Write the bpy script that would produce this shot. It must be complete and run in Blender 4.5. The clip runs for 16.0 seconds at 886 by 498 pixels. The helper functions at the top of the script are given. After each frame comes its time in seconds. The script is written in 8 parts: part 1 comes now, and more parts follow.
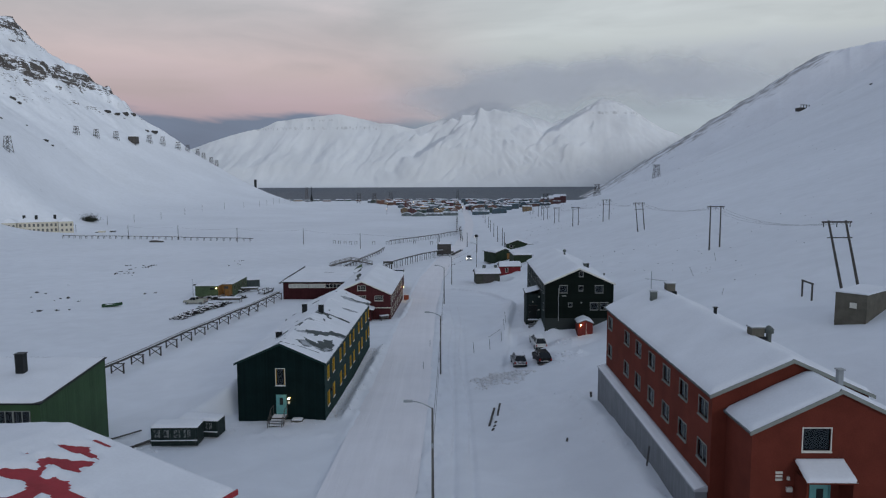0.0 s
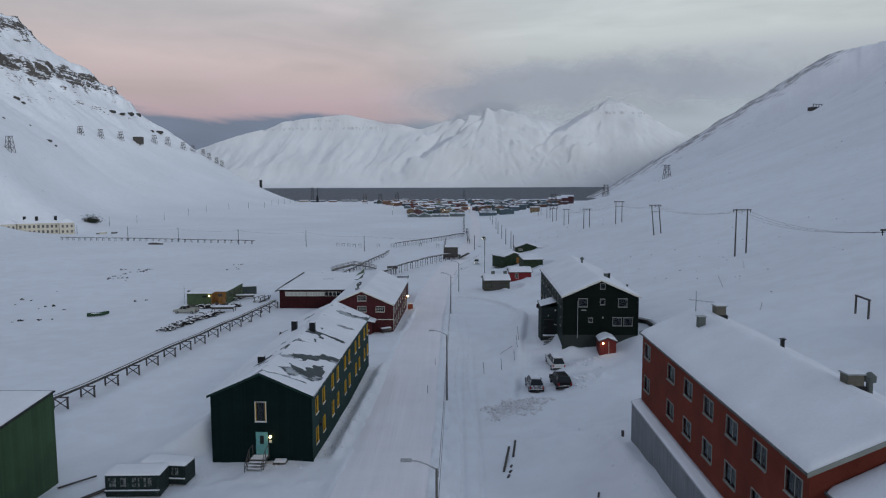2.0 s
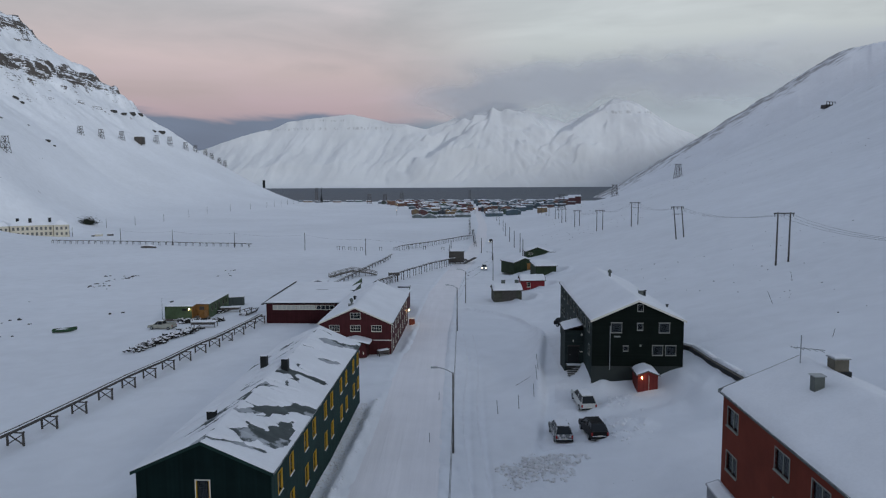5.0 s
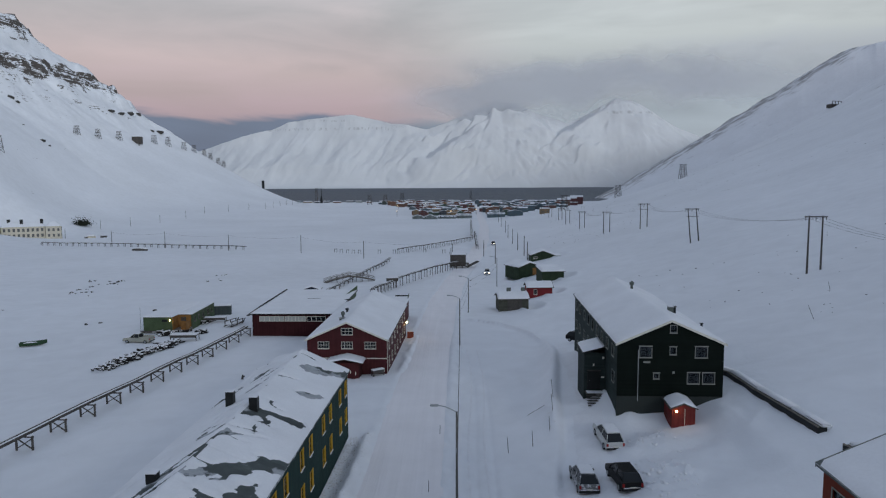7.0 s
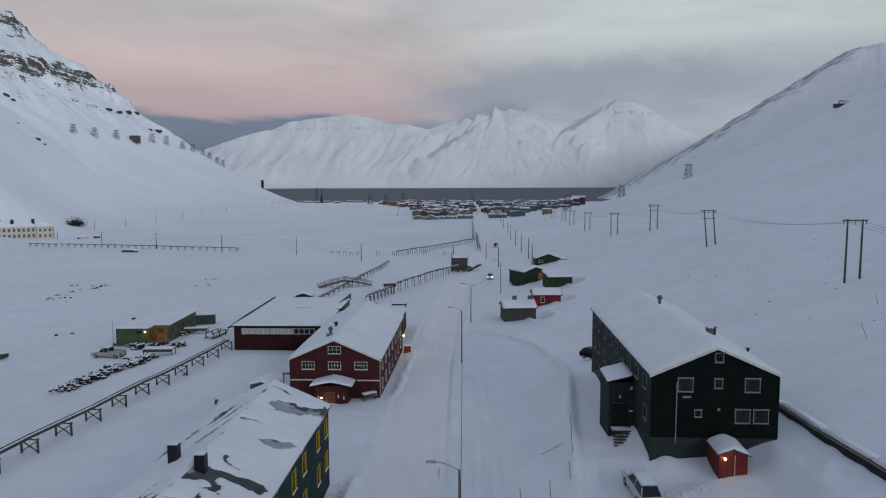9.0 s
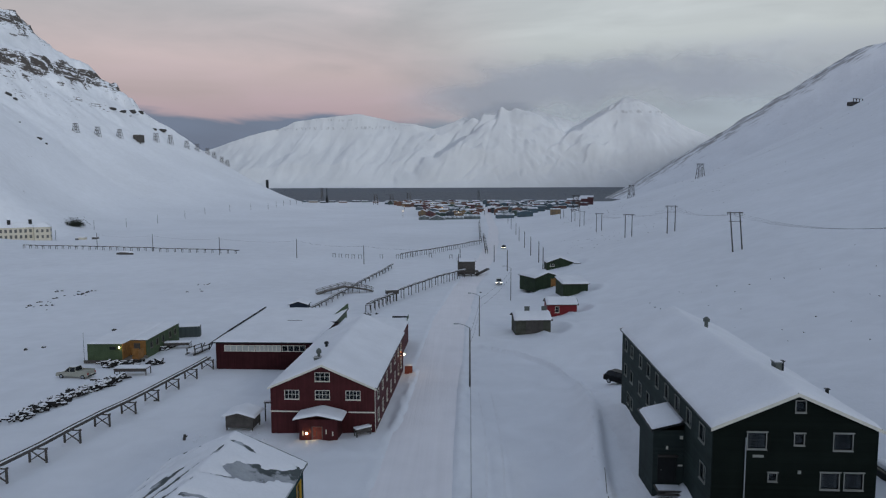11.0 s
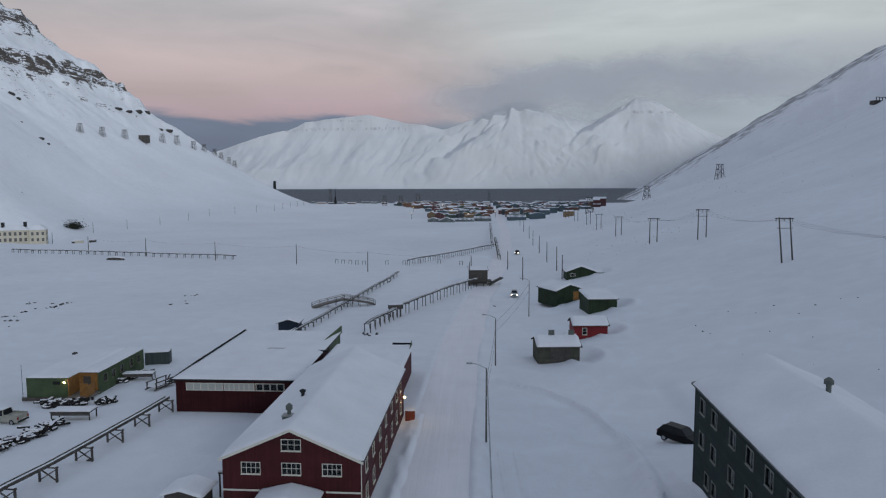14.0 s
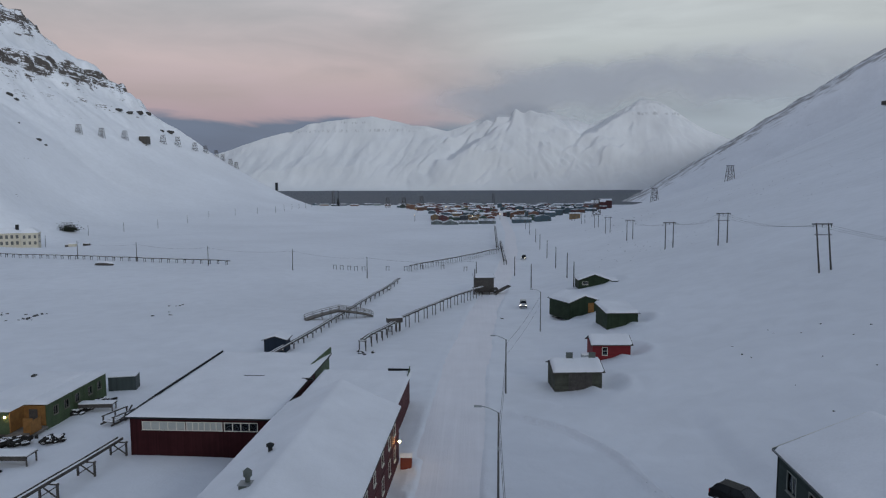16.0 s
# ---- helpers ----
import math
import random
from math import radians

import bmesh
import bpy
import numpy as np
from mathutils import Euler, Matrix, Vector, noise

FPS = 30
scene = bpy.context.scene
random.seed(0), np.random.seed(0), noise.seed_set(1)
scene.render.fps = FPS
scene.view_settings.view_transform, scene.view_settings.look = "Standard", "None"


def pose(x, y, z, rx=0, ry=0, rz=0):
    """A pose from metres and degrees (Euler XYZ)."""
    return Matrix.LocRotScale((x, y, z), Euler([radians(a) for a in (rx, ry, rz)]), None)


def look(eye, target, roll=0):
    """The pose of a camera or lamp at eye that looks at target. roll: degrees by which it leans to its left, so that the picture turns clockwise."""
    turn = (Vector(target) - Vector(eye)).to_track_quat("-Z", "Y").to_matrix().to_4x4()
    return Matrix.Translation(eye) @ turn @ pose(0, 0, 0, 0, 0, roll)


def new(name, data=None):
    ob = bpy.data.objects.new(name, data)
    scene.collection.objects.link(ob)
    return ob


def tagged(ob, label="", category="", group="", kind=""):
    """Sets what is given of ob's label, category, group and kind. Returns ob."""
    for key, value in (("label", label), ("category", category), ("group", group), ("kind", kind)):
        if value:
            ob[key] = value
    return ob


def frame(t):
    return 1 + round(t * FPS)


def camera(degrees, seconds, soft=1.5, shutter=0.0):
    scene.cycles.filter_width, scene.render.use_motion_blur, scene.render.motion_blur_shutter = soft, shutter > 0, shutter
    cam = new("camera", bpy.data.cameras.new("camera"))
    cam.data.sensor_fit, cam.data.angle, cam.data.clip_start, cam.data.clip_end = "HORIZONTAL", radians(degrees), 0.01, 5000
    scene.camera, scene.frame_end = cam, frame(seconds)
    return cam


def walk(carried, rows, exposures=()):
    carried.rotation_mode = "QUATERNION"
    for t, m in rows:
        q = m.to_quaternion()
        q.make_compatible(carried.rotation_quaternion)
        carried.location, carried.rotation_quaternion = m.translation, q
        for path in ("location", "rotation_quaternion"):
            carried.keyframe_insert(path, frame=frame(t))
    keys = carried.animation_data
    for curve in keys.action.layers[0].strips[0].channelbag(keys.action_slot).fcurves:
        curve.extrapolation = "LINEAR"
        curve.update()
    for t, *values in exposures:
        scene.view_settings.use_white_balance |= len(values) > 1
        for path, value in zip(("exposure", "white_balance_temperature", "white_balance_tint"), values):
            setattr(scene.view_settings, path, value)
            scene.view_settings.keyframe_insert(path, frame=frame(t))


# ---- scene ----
cam = camera(66.0, 16.0, soft=1.2)
PATH = [
    (0, (0.569, 0.1, 23.5), (0.582, 2.09, 23.298), -0.2),
    (0.5, (0.616, 2.703, 23.571), (0.623, 4.693, 23.369), -0.2),
    (1, (0.603, 5.21, 23.624), (0.605, 7.2, 23.422), -0.2),
    (1.5, (0.621, 7.704, 23.665), (0.619, 9.693, 23.464), -0.2),
    (2, (0.608, 10.195, 23.708), (0.602, 12.185, 23.507), -0.2),
    (2.5, (0.604, 12.731, 23.737), (0.594, 14.72, 23.535), -0.3),
    (3, (0.621, 15.31, 23.753), (0.607, 17.3, 23.551), -0.3),
    (3.5, (0.619, 17.908, 23.759), (0.602, 19.898, 23.558), -0.3),
    (4, (0.613, 20.612, 23.749), (0.593, 22.601, 23.548), -0.3),
    (6.5, (0.455, 34.139, 23.824), (0.432, 36.129, 23.623), -0.3),
    (7, (0.396, 36.895, 23.796), (0.372, 38.885, 23.596), -0.3),
    (7.5, (0.387, 39.637, 23.777), (0.364, 41.627, 23.576), -0.3),
    (8, (0.398, 42.486, 23.734), (0.375, 44.476, 23.533), -0.3),
    (8.5, (0.381, 45.366, 23.681), (0.357, 47.356, 23.48), -0.2),
    (9, (0.36, 48.189, 23.661), (0.333, 50.179, 23.461), -0.2),
    (11.5, (0.251, 63.412, 23.673), (0.201, 65.402, 23.472), -0.2),
    (12, (0.165, 66.521, 23.686), (0.111, 68.51, 23.486), -0.2),
    (12.5, (0.101, 69.626, 23.679), (0.042, 71.616, 23.479), -0.2),
    (13, (0.073, 72.79, 23.718), (0.009, 74.779, 23.517), -0.2),
    (13.5, (-0.069, 76.009, 23.73), (-0.138, 77.998, 23.53), -0.2),
    (14, (-0.135, 79.266, 23.732), (-0.209, 81.255, 23.534), -0.2),
    (14.5, (-0.214, 82.513, 23.731), (-0.292, 84.502, 23.535), -0.2),
    (15, (-0.362, 85.731, 23.783), (-0.443, 87.72, 23.587), -0.2),
    (15.5, (-0.438, 89.035, 23.747), (-0.522, 91.024, 23.554), -0.2),
    (16, (-0.513, 92.403, 23.757), (-0.598, 94.392, 23.564), -0.2),
]
walk(cam, [(t, look(eye, target, roll)) for t, eye, target, roll in PATH],
     exposures=((0.0, 0.0), (4.0, 0.0), (8.5, -0.05), (13.0, -0.06), (16.0, -0.12)))

# ---- world, sun, exposure ----
SUN_ELEVATION, SUN_AZIMUTH = 14, 150  # degrees; azimuth clockwise from the view axis (+y)
world = bpy.data.worlds.new("world")
scene.world = world
world.use_nodes = True


def graph(tree):
    """A short way to add nodes: n(type, settings..., inputs by name or index)."""
    def add(kind, ins=None, **settings):
        node = tree.nodes.new(kind)
        for key, value in settings.items():
            if key == "operation":
                node.operation = value
            elif key == "blend":
                node.blend_type = value
            elif key == "data":
                node.data_type = value
            elif key == "feature":
                node.feature = value
            elif key == "bands":
                node.wave_type, node.bands_direction = "BANDS", value
            elif key == "stops":
                ramp = node.color_ramp
                while len(ramp.elements) < len(value):
                    ramp.elements.new(0.5)
                for element, (place, colour) in zip(ramp.elements, value):
                    element.position = place
                    element.color = (*colour, 1) if len(colour) == 3 else colour
        for key, value in (ins or {}).items():
            if isinstance(value, bpy.types.NodeSocket):
                tree.links.new(value, node.inputs[key])
            else:
                node.inputs[key].default_value = value
        return node
    return add


def grey(v):
    return (v, v, v)


def build_world():
    tree = world.node_tree
    tree.nodes.clear()
    n = graph(tree)
    sky = n("ShaderNodeTexSky")
    sky.sky_type, sky.sun_disc = "NISHITA", False
    sky.sun_elevation, sky.sun_rotation = radians(2), radians(SUN_AZIMUTH)
    way = n("ShaderNodeTexCoord").outputs["Generated"]
    xyz = n("ShaderNodeSeparateXYZ", {0: way})
    x, z = xyz.outputs[0], xyz.outputs[2]
    # soft cloud relief, stretched sideways
    flat = n("ShaderNodeMapping", {"Vector": way, "Scale": (1, 1, 4.5)})
    puffs = n("ShaderNodeTexNoise", {"Vector": flat.outputs[0], "Scale": 4.6, "Detail": 5, "Roughness": 0.52, "Distortion": 0.4})
    bend = n("ShaderNodeMath", {0: puffs.outputs[0], 1: 0.5}, operation="SUBTRACT")
    lift = n("ShaderNodeMath", {0: bend.outputs[0], 1: 0.085, 2: z}, operation="MULTIPLY_ADD")
    west = n("ShaderNodeValToRGB", {0: lift.outputs[0]}, stops=(
        (0.00, (0.135, 0.18, 0.27)), (0.079, (0.155, 0.195, 0.28)), (0.091, (0.44, 0.345, 0.385)), (0.15, (0.54, 0.45, 0.46)),
        (0.25, (0.50, 0.495, 0.52)), (0.6, (0.30, 0.36, 0.47)), (1.0, (0.27, 0.33, 0.45))))
    east = n("ShaderNodeValToRGB", {0: lift.outputs[0]}, stops=(
        (0.00, (0.36, 0.42, 0.485)), (0.105, (0.365, 0.425, 0.49)), (0.135, (0.385, 0.43, 0.49)), (0.165, (0.43, 0.47, 0.52)),
        (0.19, (0.54, 0.585, 0.60)), (0.28, (0.54, 0.585, 0.61)), (0.6, (0.31, 0.37, 0.47)), (1.0, (0.27, 0.33, 0.45))))
    side = n("ShaderNodeMapRange", {0: x, 1: -0.16, 2: 0.16})
    side.interpolation_type = "SMOOTHSTEP"
    both = n("ShaderNodeMix", {0: side.outputs[0], 6: west.outputs[0], 7: east.outputs[0]}, data="RGBA")
    shade = n("ShaderNodeMapRange", {0: puffs.outputs[0], 1: 0.3, 2: 0.72, 3: 1.10, 4: 0.86})
    cloud = n("ShaderNodeMix", {0: 1.0, 6: both.outputs[2], 7: shade.outputs[0]}, data="RGBA", blend="MULTIPLY")
    clear = n("ShaderNodeMix", {0: 1.0, 6: sky.outputs[0], 7: (0.10, 0.10, 0.10, 1)}, data="RGBA", blend="MULTIPLY")
    mix = n("ShaderNodeMix", {0: 0.93, 6: clear.outputs[2], 7: cloud.outputs[2]}, data="RGBA")
    back = n("ShaderNodeBackground", {0: mix.outputs[2], 1: 1.06})
    out = n("ShaderNodeOutputWorld", {0: back.outputs[0]})


build_world()
sun_data = bpy.data.lights.new("sun", "SUN")
sun_data.energy, sun_data.angle, sun_data.color = 1.15, radians(14), (0.93, 0.967, 1.0)
sun = new("sun", sun_data)
sun.matrix_world = Matrix.Rotation(radians(-SUN_AZIMUTH), 4, "Z") @ Matrix.Rotation(radians(SUN_ELEVATION - 90), 4, "X")


# ---- materials ----
MATERIALS = {}


def material(name, colour, rough=0.8, metal=0.0, spread=0.12, size=3.0, grain=0.25, grain_size=40.0, grain_depth=0.01,
             boards=None, board_depth=0.01, second=None, second_at=(0.55, 0.7), second_size=1.5, emit=0.0, vary=0.0, spec=0.18):
    """Paint, wood, metal, snow: a base colour with soft stains, grain, optional board joints (axis, pitch) and a second colour in patches."""
    if name in MATERIALS:
        return MATERIALS[name]
    m = bpy.data.materials.new(name)
    m.use_nodes = True
    tree = m.node_tree
    tree.nodes.clear()
    n = graph(tree)
    place = n("ShaderNodeTexCoord").outputs["Object"]
    stain = n("ShaderNodeTexNoise", {"Vector": place, "Scale": 1 / size, "Detail": 5, "Roughness": 0.6})
    fine = n("ShaderNodeTexNoise", {"Vector": place, "Scale": grain_size, "Detail": 3})
    tone = n("ShaderNodeMapRange", {0: stain.outputs[0], 1: 0.3, 2: 0.7, 3: 1 - spread, 4: 1 + spread})
    tone2 = n("ShaderNodeMapRange", {0: fine.outputs[0], 1: 0.3, 2: 0.7, 3: 1 - grain * 0.4, 4: 1 + grain * 0.4})
    scale = n("ShaderNodeMath", {0: tone.outputs[0], 1: tone2.outputs[0]}, operation="MULTIPLY")
    value = scale.outputs[0]
    if vary:
        chance = n("ShaderNodeObjectInfo").outputs["Random"]
        tone3 = n("ShaderNodeMapRange", {0: chance, 1: 0, 2: 1, 3: 1 - vary, 4: 1 + vary})
        value = n("ShaderNodeMath", {0: value, 1: tone3.outputs[0]}, operation="MULTIPLY").outputs[0]
    base = (*colour, 1)
    if second:
        patch = n("ShaderNodeTexNoise", {"Vector": place, "Scale": 1 / second_size, "Detail": 7, "Roughness": 0.65})
        cut = n("ShaderNodeMapRange", {0: patch.outputs[0], 1: second_at[0], 2: second_at[1]})
        base = n("ShaderNodeMix", {0: cut.outputs[0], 6: (*colour, 1), 7: (*second, 1)}, data="RGBA").outputs[2]
    tint = n("ShaderNodeMix", {0: 1.0, 6: base, 7: value}, data="RGBA", blend="MULTIPLY")
    height = n("ShaderNodeMath", {0: fine.outputs[0], 1: grain_depth, 2: 0}, operation="MULTIPLY_ADD").outputs[0]
    if boards:
        axis, pitch = boards
        part_of = n("ShaderNodeSeparateXYZ", {0: place}).outputs[axis]
        turn = n("ShaderNodeMath", {0: part_of, 1: 1 / pitch}, operation="MULTIPLY")
        saw = n("ShaderNodeMath", {0: turn.outputs[0], 1: 1.0}, operation="FLOORED_MODULO")
        joint = n("ShaderNodeMapRange", {0: saw.outputs[0], 1: 0.0, 2: 0.12, 3: 0.0, 4: 1.0})
        height = n("ShaderNodeMath", {0: joint.outputs[0], 1: board_depth, 2: height}, operation="MULTIPLY_ADD").outputs[0]
        board = n("ShaderNodeMath", {0: turn.outputs[0]}, operation="FLOOR")
        lot = n("ShaderNodeTexWhiteNoise", {1: board.outputs[0]})
        lot.noise_dimensions = "1D"
        tone4 = n("ShaderNodeMapRange", {0: lot.outputs[0], 3: 0.86, 4: 1.12})
        tint = n("ShaderNodeMix", {0: 1.0, 6: tint.outputs[2], 7: tone4.outputs[0]}, data="RGBA", blend="MULTIPLY")
    bump = n("ShaderNodeBump", {"Strength": 0.6, "Distance": 1.0, "Height": height})
    ins = {"Base Color": tint.outputs[2], "Roughness": rough, "Metallic": metal, "Normal": bump.outputs[0], "Specular IOR Level": spec}
    if emit:
        ins["Emission Color"], ins["Emission Strength"] = (*colour, 1), emit
    shader = n("ShaderNodeBsdfPrincipled", ins)
    n("ShaderNodeOutputMaterial", {0: shader.outputs[0]})
    MATERIALS[name] = m
    return m


def snow_ground():
    """Wind-packed snow: drift relief at three scales, rock showing on the steep high ground."""
    m = bpy.data.materials.new("snow_ground")
    m.use_nodes = True
    tree = m.node_tree
    tree.nodes.clear()
    n = graph(tree)
    geo = n("ShaderNodeNewGeometry")
    place = geo.outputs["Position"]
    steep = n("ShaderNodeSeparateXYZ", {0: geo.outputs["True Normal"]}).outputs[2]
    high = n("ShaderNodeSeparateXYZ", {0: place}).outputs[2]
    drift = n("ShaderNodeTexNoise", {"Vector": place, "Scale": 0.22, "Detail": 5, "Roughness": 0.55, "Distortion": 0.6})
    crumb = n("ShaderNodeTexNoise", {"Vector": place, "Scale": 3.5, "Detail": 4})
    broad = n("ShaderNodeTexNoise", {"Vector": place, "Scale": 0.012, "Detail": 5, "Roughness": 0.6})
    tone = n("ShaderNodeMapRange", {0: broad.outputs[0], 1: 0.3, 2: 0.7, 3: 0.93, 4: 1.04})
    tone2 = n("ShaderNodeMapRange", {0: drift.outputs[0], 1: 0.3, 2: 0.7, 3: 0.955, 4: 1.03})
    both = n("ShaderNodeMath", {0: tone.outputs[0], 1: tone2.outputs[0]}, operation="MULTIPLY")
    white = n("ShaderNodeMix", {0: 1.0, 6: (0.81, 0.832, 0.87, 1), 7: both.outputs[0]}, data="RGBA", blend="MULTIPLY")
    # rock: ledges at certain heights of the western face, cut up by gullies and thin shelves of snow
    spot_x = n("ShaderNodeSeparateXYZ", {0: place}).outputs[0]
    spot_y = n("ShaderNodeSeparateXYZ", {0: place}).outputs[1]
    sway = n("ShaderNodeTexNoise", {"Vector": place, "Scale": 0.02, "Detail": 3})
    level = n("ShaderNodeMath", {0: sway.outputs[0], 1: 26, 2: high}, operation="MULTIPLY_ADD")
    share = n("ShaderNodeMapRange", {0: level.outputs[0], 1: 13, 2: 333})
    ledge = n("ShaderNodeValToRGB", {0: share.outputs[0]}, stops=(
        (0.30, grey(0.0)), (0.375, grey(0.12)), (0.39, grey(0.50)), (0.415, grey(0.42)), (0.43, grey(0.14)), (0.47, grey(0.26)), (0.49, grey(0.54)), (0.535, grey(0.82)),
        (0.595, grey(0.86)), (0.615, grey(0.40)), (0.65, grey(0.10)), (0.70, grey(0.20)), (0.735, grey(0.70)), (0.80, grey(0.92)), (1.0, grey(0.97))))
    blocks = n("ShaderNodeMapping", {"Vector": place, "Scale": (0.055, 0.055, 0.10)})
    block = n("ShaderNodeTexNoise", {"Vector": blocks.outputs[0], "Scale": 1.0, "Detail": 7, "Roughness": 0.72, "Distortion": 0.3})
    strata = n("ShaderNodeMapping", {"Vector": place, "Scale": (0.016, 0.016, 0.55)})
    shelf = n("ShaderNodeTexNoise", {"Vector": strata.outputs[0], "Scale": 1.0, "Detail": 5, "Roughness": 0.7})
    block2 = n("ShaderNodeMath", {0: block.outputs[0], 1: 1.45, 2: -0.325}, operation="MULTIPLY_ADD")
    a1 = n("ShaderNodeMath", {0: shelf.outputs[0], 1: 0.95, 2: block2.outputs[0]}, operation="MULTIPLY_ADD")
    a2 = n("ShaderNodeMath", {0: ledge.outputs[0], 1: 0.40, 2: a1.outputs[0]}, operation="MULTIPLY_ADD")
    tilt = n("ShaderNodeMapRange", {0: steep, 1: 0.86, 2: 0.55, 3: -0.10, 4: 0.10})
    a3 = n("ShaderNodeMath", {0: a2.outputs[0], 1: tilt.outputs[0]}, operation="ADD")
    rock_at = n("ShaderNodeMapRange", {0: a3.outputs[0], 1: 1.195, 2: 1.255})
    above = n("ShaderNodeMapRange", {0: spot_x, 1: -150, 2: -200})
    rock_west = n("ShaderNodeMath", {0: rock_at.outputs[0], 1: above.outputs[0]}, operation="MULTIPLY")
    # wind-bared scree in thin streaks below the crest of the eastern slope
    q1 = n("ShaderNodeMath", {0: spot_x, 1: 0.596, 2: 143.7}, operation="MULTIPLY_ADD")
    q2 = n("ShaderNodeMath", {0: spot_y, 1: -0.215, 2: q1.outputs[0]}, operation="MULTIPLY_ADD")
    q = n("ShaderNodeMath", {0: q2.outputs[0], 1: high}, operation="SUBTRACT")
    lane = n("ShaderNodeCombineXYZ", {0: q.outputs[0], 1: high, 2: 0.0})
    lanes = n("ShaderNodeMapping", {"Vector": lane.outputs[0], "Scale": (0.20, 0.040, 1)})
    streak = n("ShaderNodeTexNoise", {"Vector": lanes.outputs[0], "Scale": 1.0, "Detail": 7, "Roughness": 0.72})
    belt = n("ShaderNodeMapRange", {0: q.outputs[0], 1: 44, 2: 10})
    s1 = n("ShaderNodeMath", {0: belt.outputs[0], 1: 0.20, 2: streak.outputs[0]}, operation="MULTIPLY_ADD")
    s2 = n("ShaderNodeMapRange", {0: s1.outputs[0], 1: 0.635, 2: 0.74, 4: 0.7})
    east = n("ShaderNodeMapRange", {0: spot_x, 1: 240, 2: 330})
    rock_east = n("ShaderNodeMath", {0: s2.outputs[0], 1: east.outputs[0]}, operation="MULTIPLY")
    rock = n("ShaderNodeMath", {0: rock_west.outputs[0], 1: rock_east.outputs[0]}, operation="MAXIMUM")
    # a few stones and tufts that stick out of the slopes
    spots = n("ShaderNodeTexNoise", {"Vector": place, "Scale": 0.35, "Detail": 6, "Roughness": 0.8})
    spot = n("ShaderNodeMapRange", {0: spots.outputs[0], 1: 0.755, 2: 0.775})
    where = n("ShaderNodeMapRange", {0: high, 1: 8, 2: 30})
    spot2 = n("ShaderNodeMath", {0: spot.outputs[0], 1: where.outputs[0]}, operation="MULTIPLY")
    dark = n("ShaderNodeMath", {0: rock.outputs[0], 1: spot2.outputs[0]}, operation="MAXIMUM")
    stone = n("ShaderNodeMix", {0: block.outputs[0], 6: (0.028, 0.027, 0.027, 1), 7: (0.15, 0.128, 0.112, 1)}, data="RGBA")
    colour = n("ShaderNodeMix", {0: dark.outputs[0], 6: white.outputs[2], 7: stone.outputs[2]}, data="RGBA")
    h = n("ShaderNodeMath", {0: drift.outputs[0], 1: 0.26}, operation="MULTIPLY")
    mid = n("ShaderNodeTexNoise", {"Vector": place, "Scale": 0.9, "Detail": 6, "Roughness": 0.6})
    where_rough = n("ShaderNodeTexNoise", {"Vector": place, "Scale": 0.06, "Detail": 2})
    amount = n("ShaderNodeMapRange", {0: where_rough.outputs[0], 1: 0.44, 2: 0.64, 3: 0.015, 4: 0.20})
    h1 = n("ShaderNodeMath", {0: mid.outputs[0], 1: amount.outputs[0], 2: h.outputs[0]}, operation="MULTIPLY_ADD")
    h2 = n("ShaderNodeMath", {0: crumb.outputs[0], 1: 0.06, 2: h1.outputs[0]}, operation="MULTIPLY_ADD")
    bump = n("ShaderNodeBump", {"Strength": 0.5, "Distance": 1.0, "Height": h2.outputs[0]})
    shader = n("ShaderNodeBsdfPrincipled", {"Base Color": colour.outputs[2], "Roughness": 0.75, "Normal": bump.outputs[0], "Specular IOR Level": 0.25})
    n("ShaderNodeOutputMaterial", {0: shader.outputs[0]})
    return m


def glass_pane():
    m = bpy.data.materials.new("window_glass")
    m.use_nodes = True
    tree = m.node_tree
    tree.nodes.clear()
    n = graph(tree)
    clear = n("ShaderNodeBsdfTransparent", {0: (0.72, 0.78, 0.80, 1)})
    gloss = n("ShaderNodeBsdfPrincipled", {"Base Color": (0.02, 0.026, 0.032, 1), "Roughness": 0.07, "IOR": 1.5})
    shader = n("ShaderNodeMixShader", {0: 0.5, 1: clear.outputs[0], 2: gloss.outputs[0]})
    n("ShaderNodeOutputMaterial", {0: shader.outputs[0]})
    return m


def sea_water():
    m = bpy.data.materials.new("sea_water")
    m.use_nodes = True
    tree = m.node_tree
    tree.nodes.clear()
    n = graph(tree)
    place = n("ShaderNodeNewGeometry").outputs["Position"]
    long = n("ShaderNodeMapping", {"Vector": place, "Scale": (0.004, 0.02, 1)})
    ripple = n("ShaderNodeTexNoise", {"Vector": long.outputs[0], "Scale": 1, "Detail": 8, "Roughness": 0.7})
    tone = n("ShaderNodeMapRange", {0: ripple.outputs[0], 1: 0.3, 2: 0.7, 3: 0.8, 4: 1.25})
    colour = n("ShaderNodeMix", {0: 1.0, 6: (0.062, 0.080, 0.105, 1), 7: tone.outputs[0]}, data="RGBA", blend="MULTIPLY")
    small = n("ShaderNodeTexNoise", {"Vector": place, "Scale": 0.15, "Detail": 4})
    bump = n("ShaderNodeBump", {"Strength": 1.0, "Distance": 4.0, "Height": small.outputs[0]})
    shader = n("ShaderNodeBsdfPrincipled", {"Base Color": colour.outputs[2], "Roughness": 0.55, "Normal": bump.outputs[0], "Specular IOR Level": 0.25})
    n("ShaderNodeOutputMaterial", {0: shader.outputs[0]})
    return m


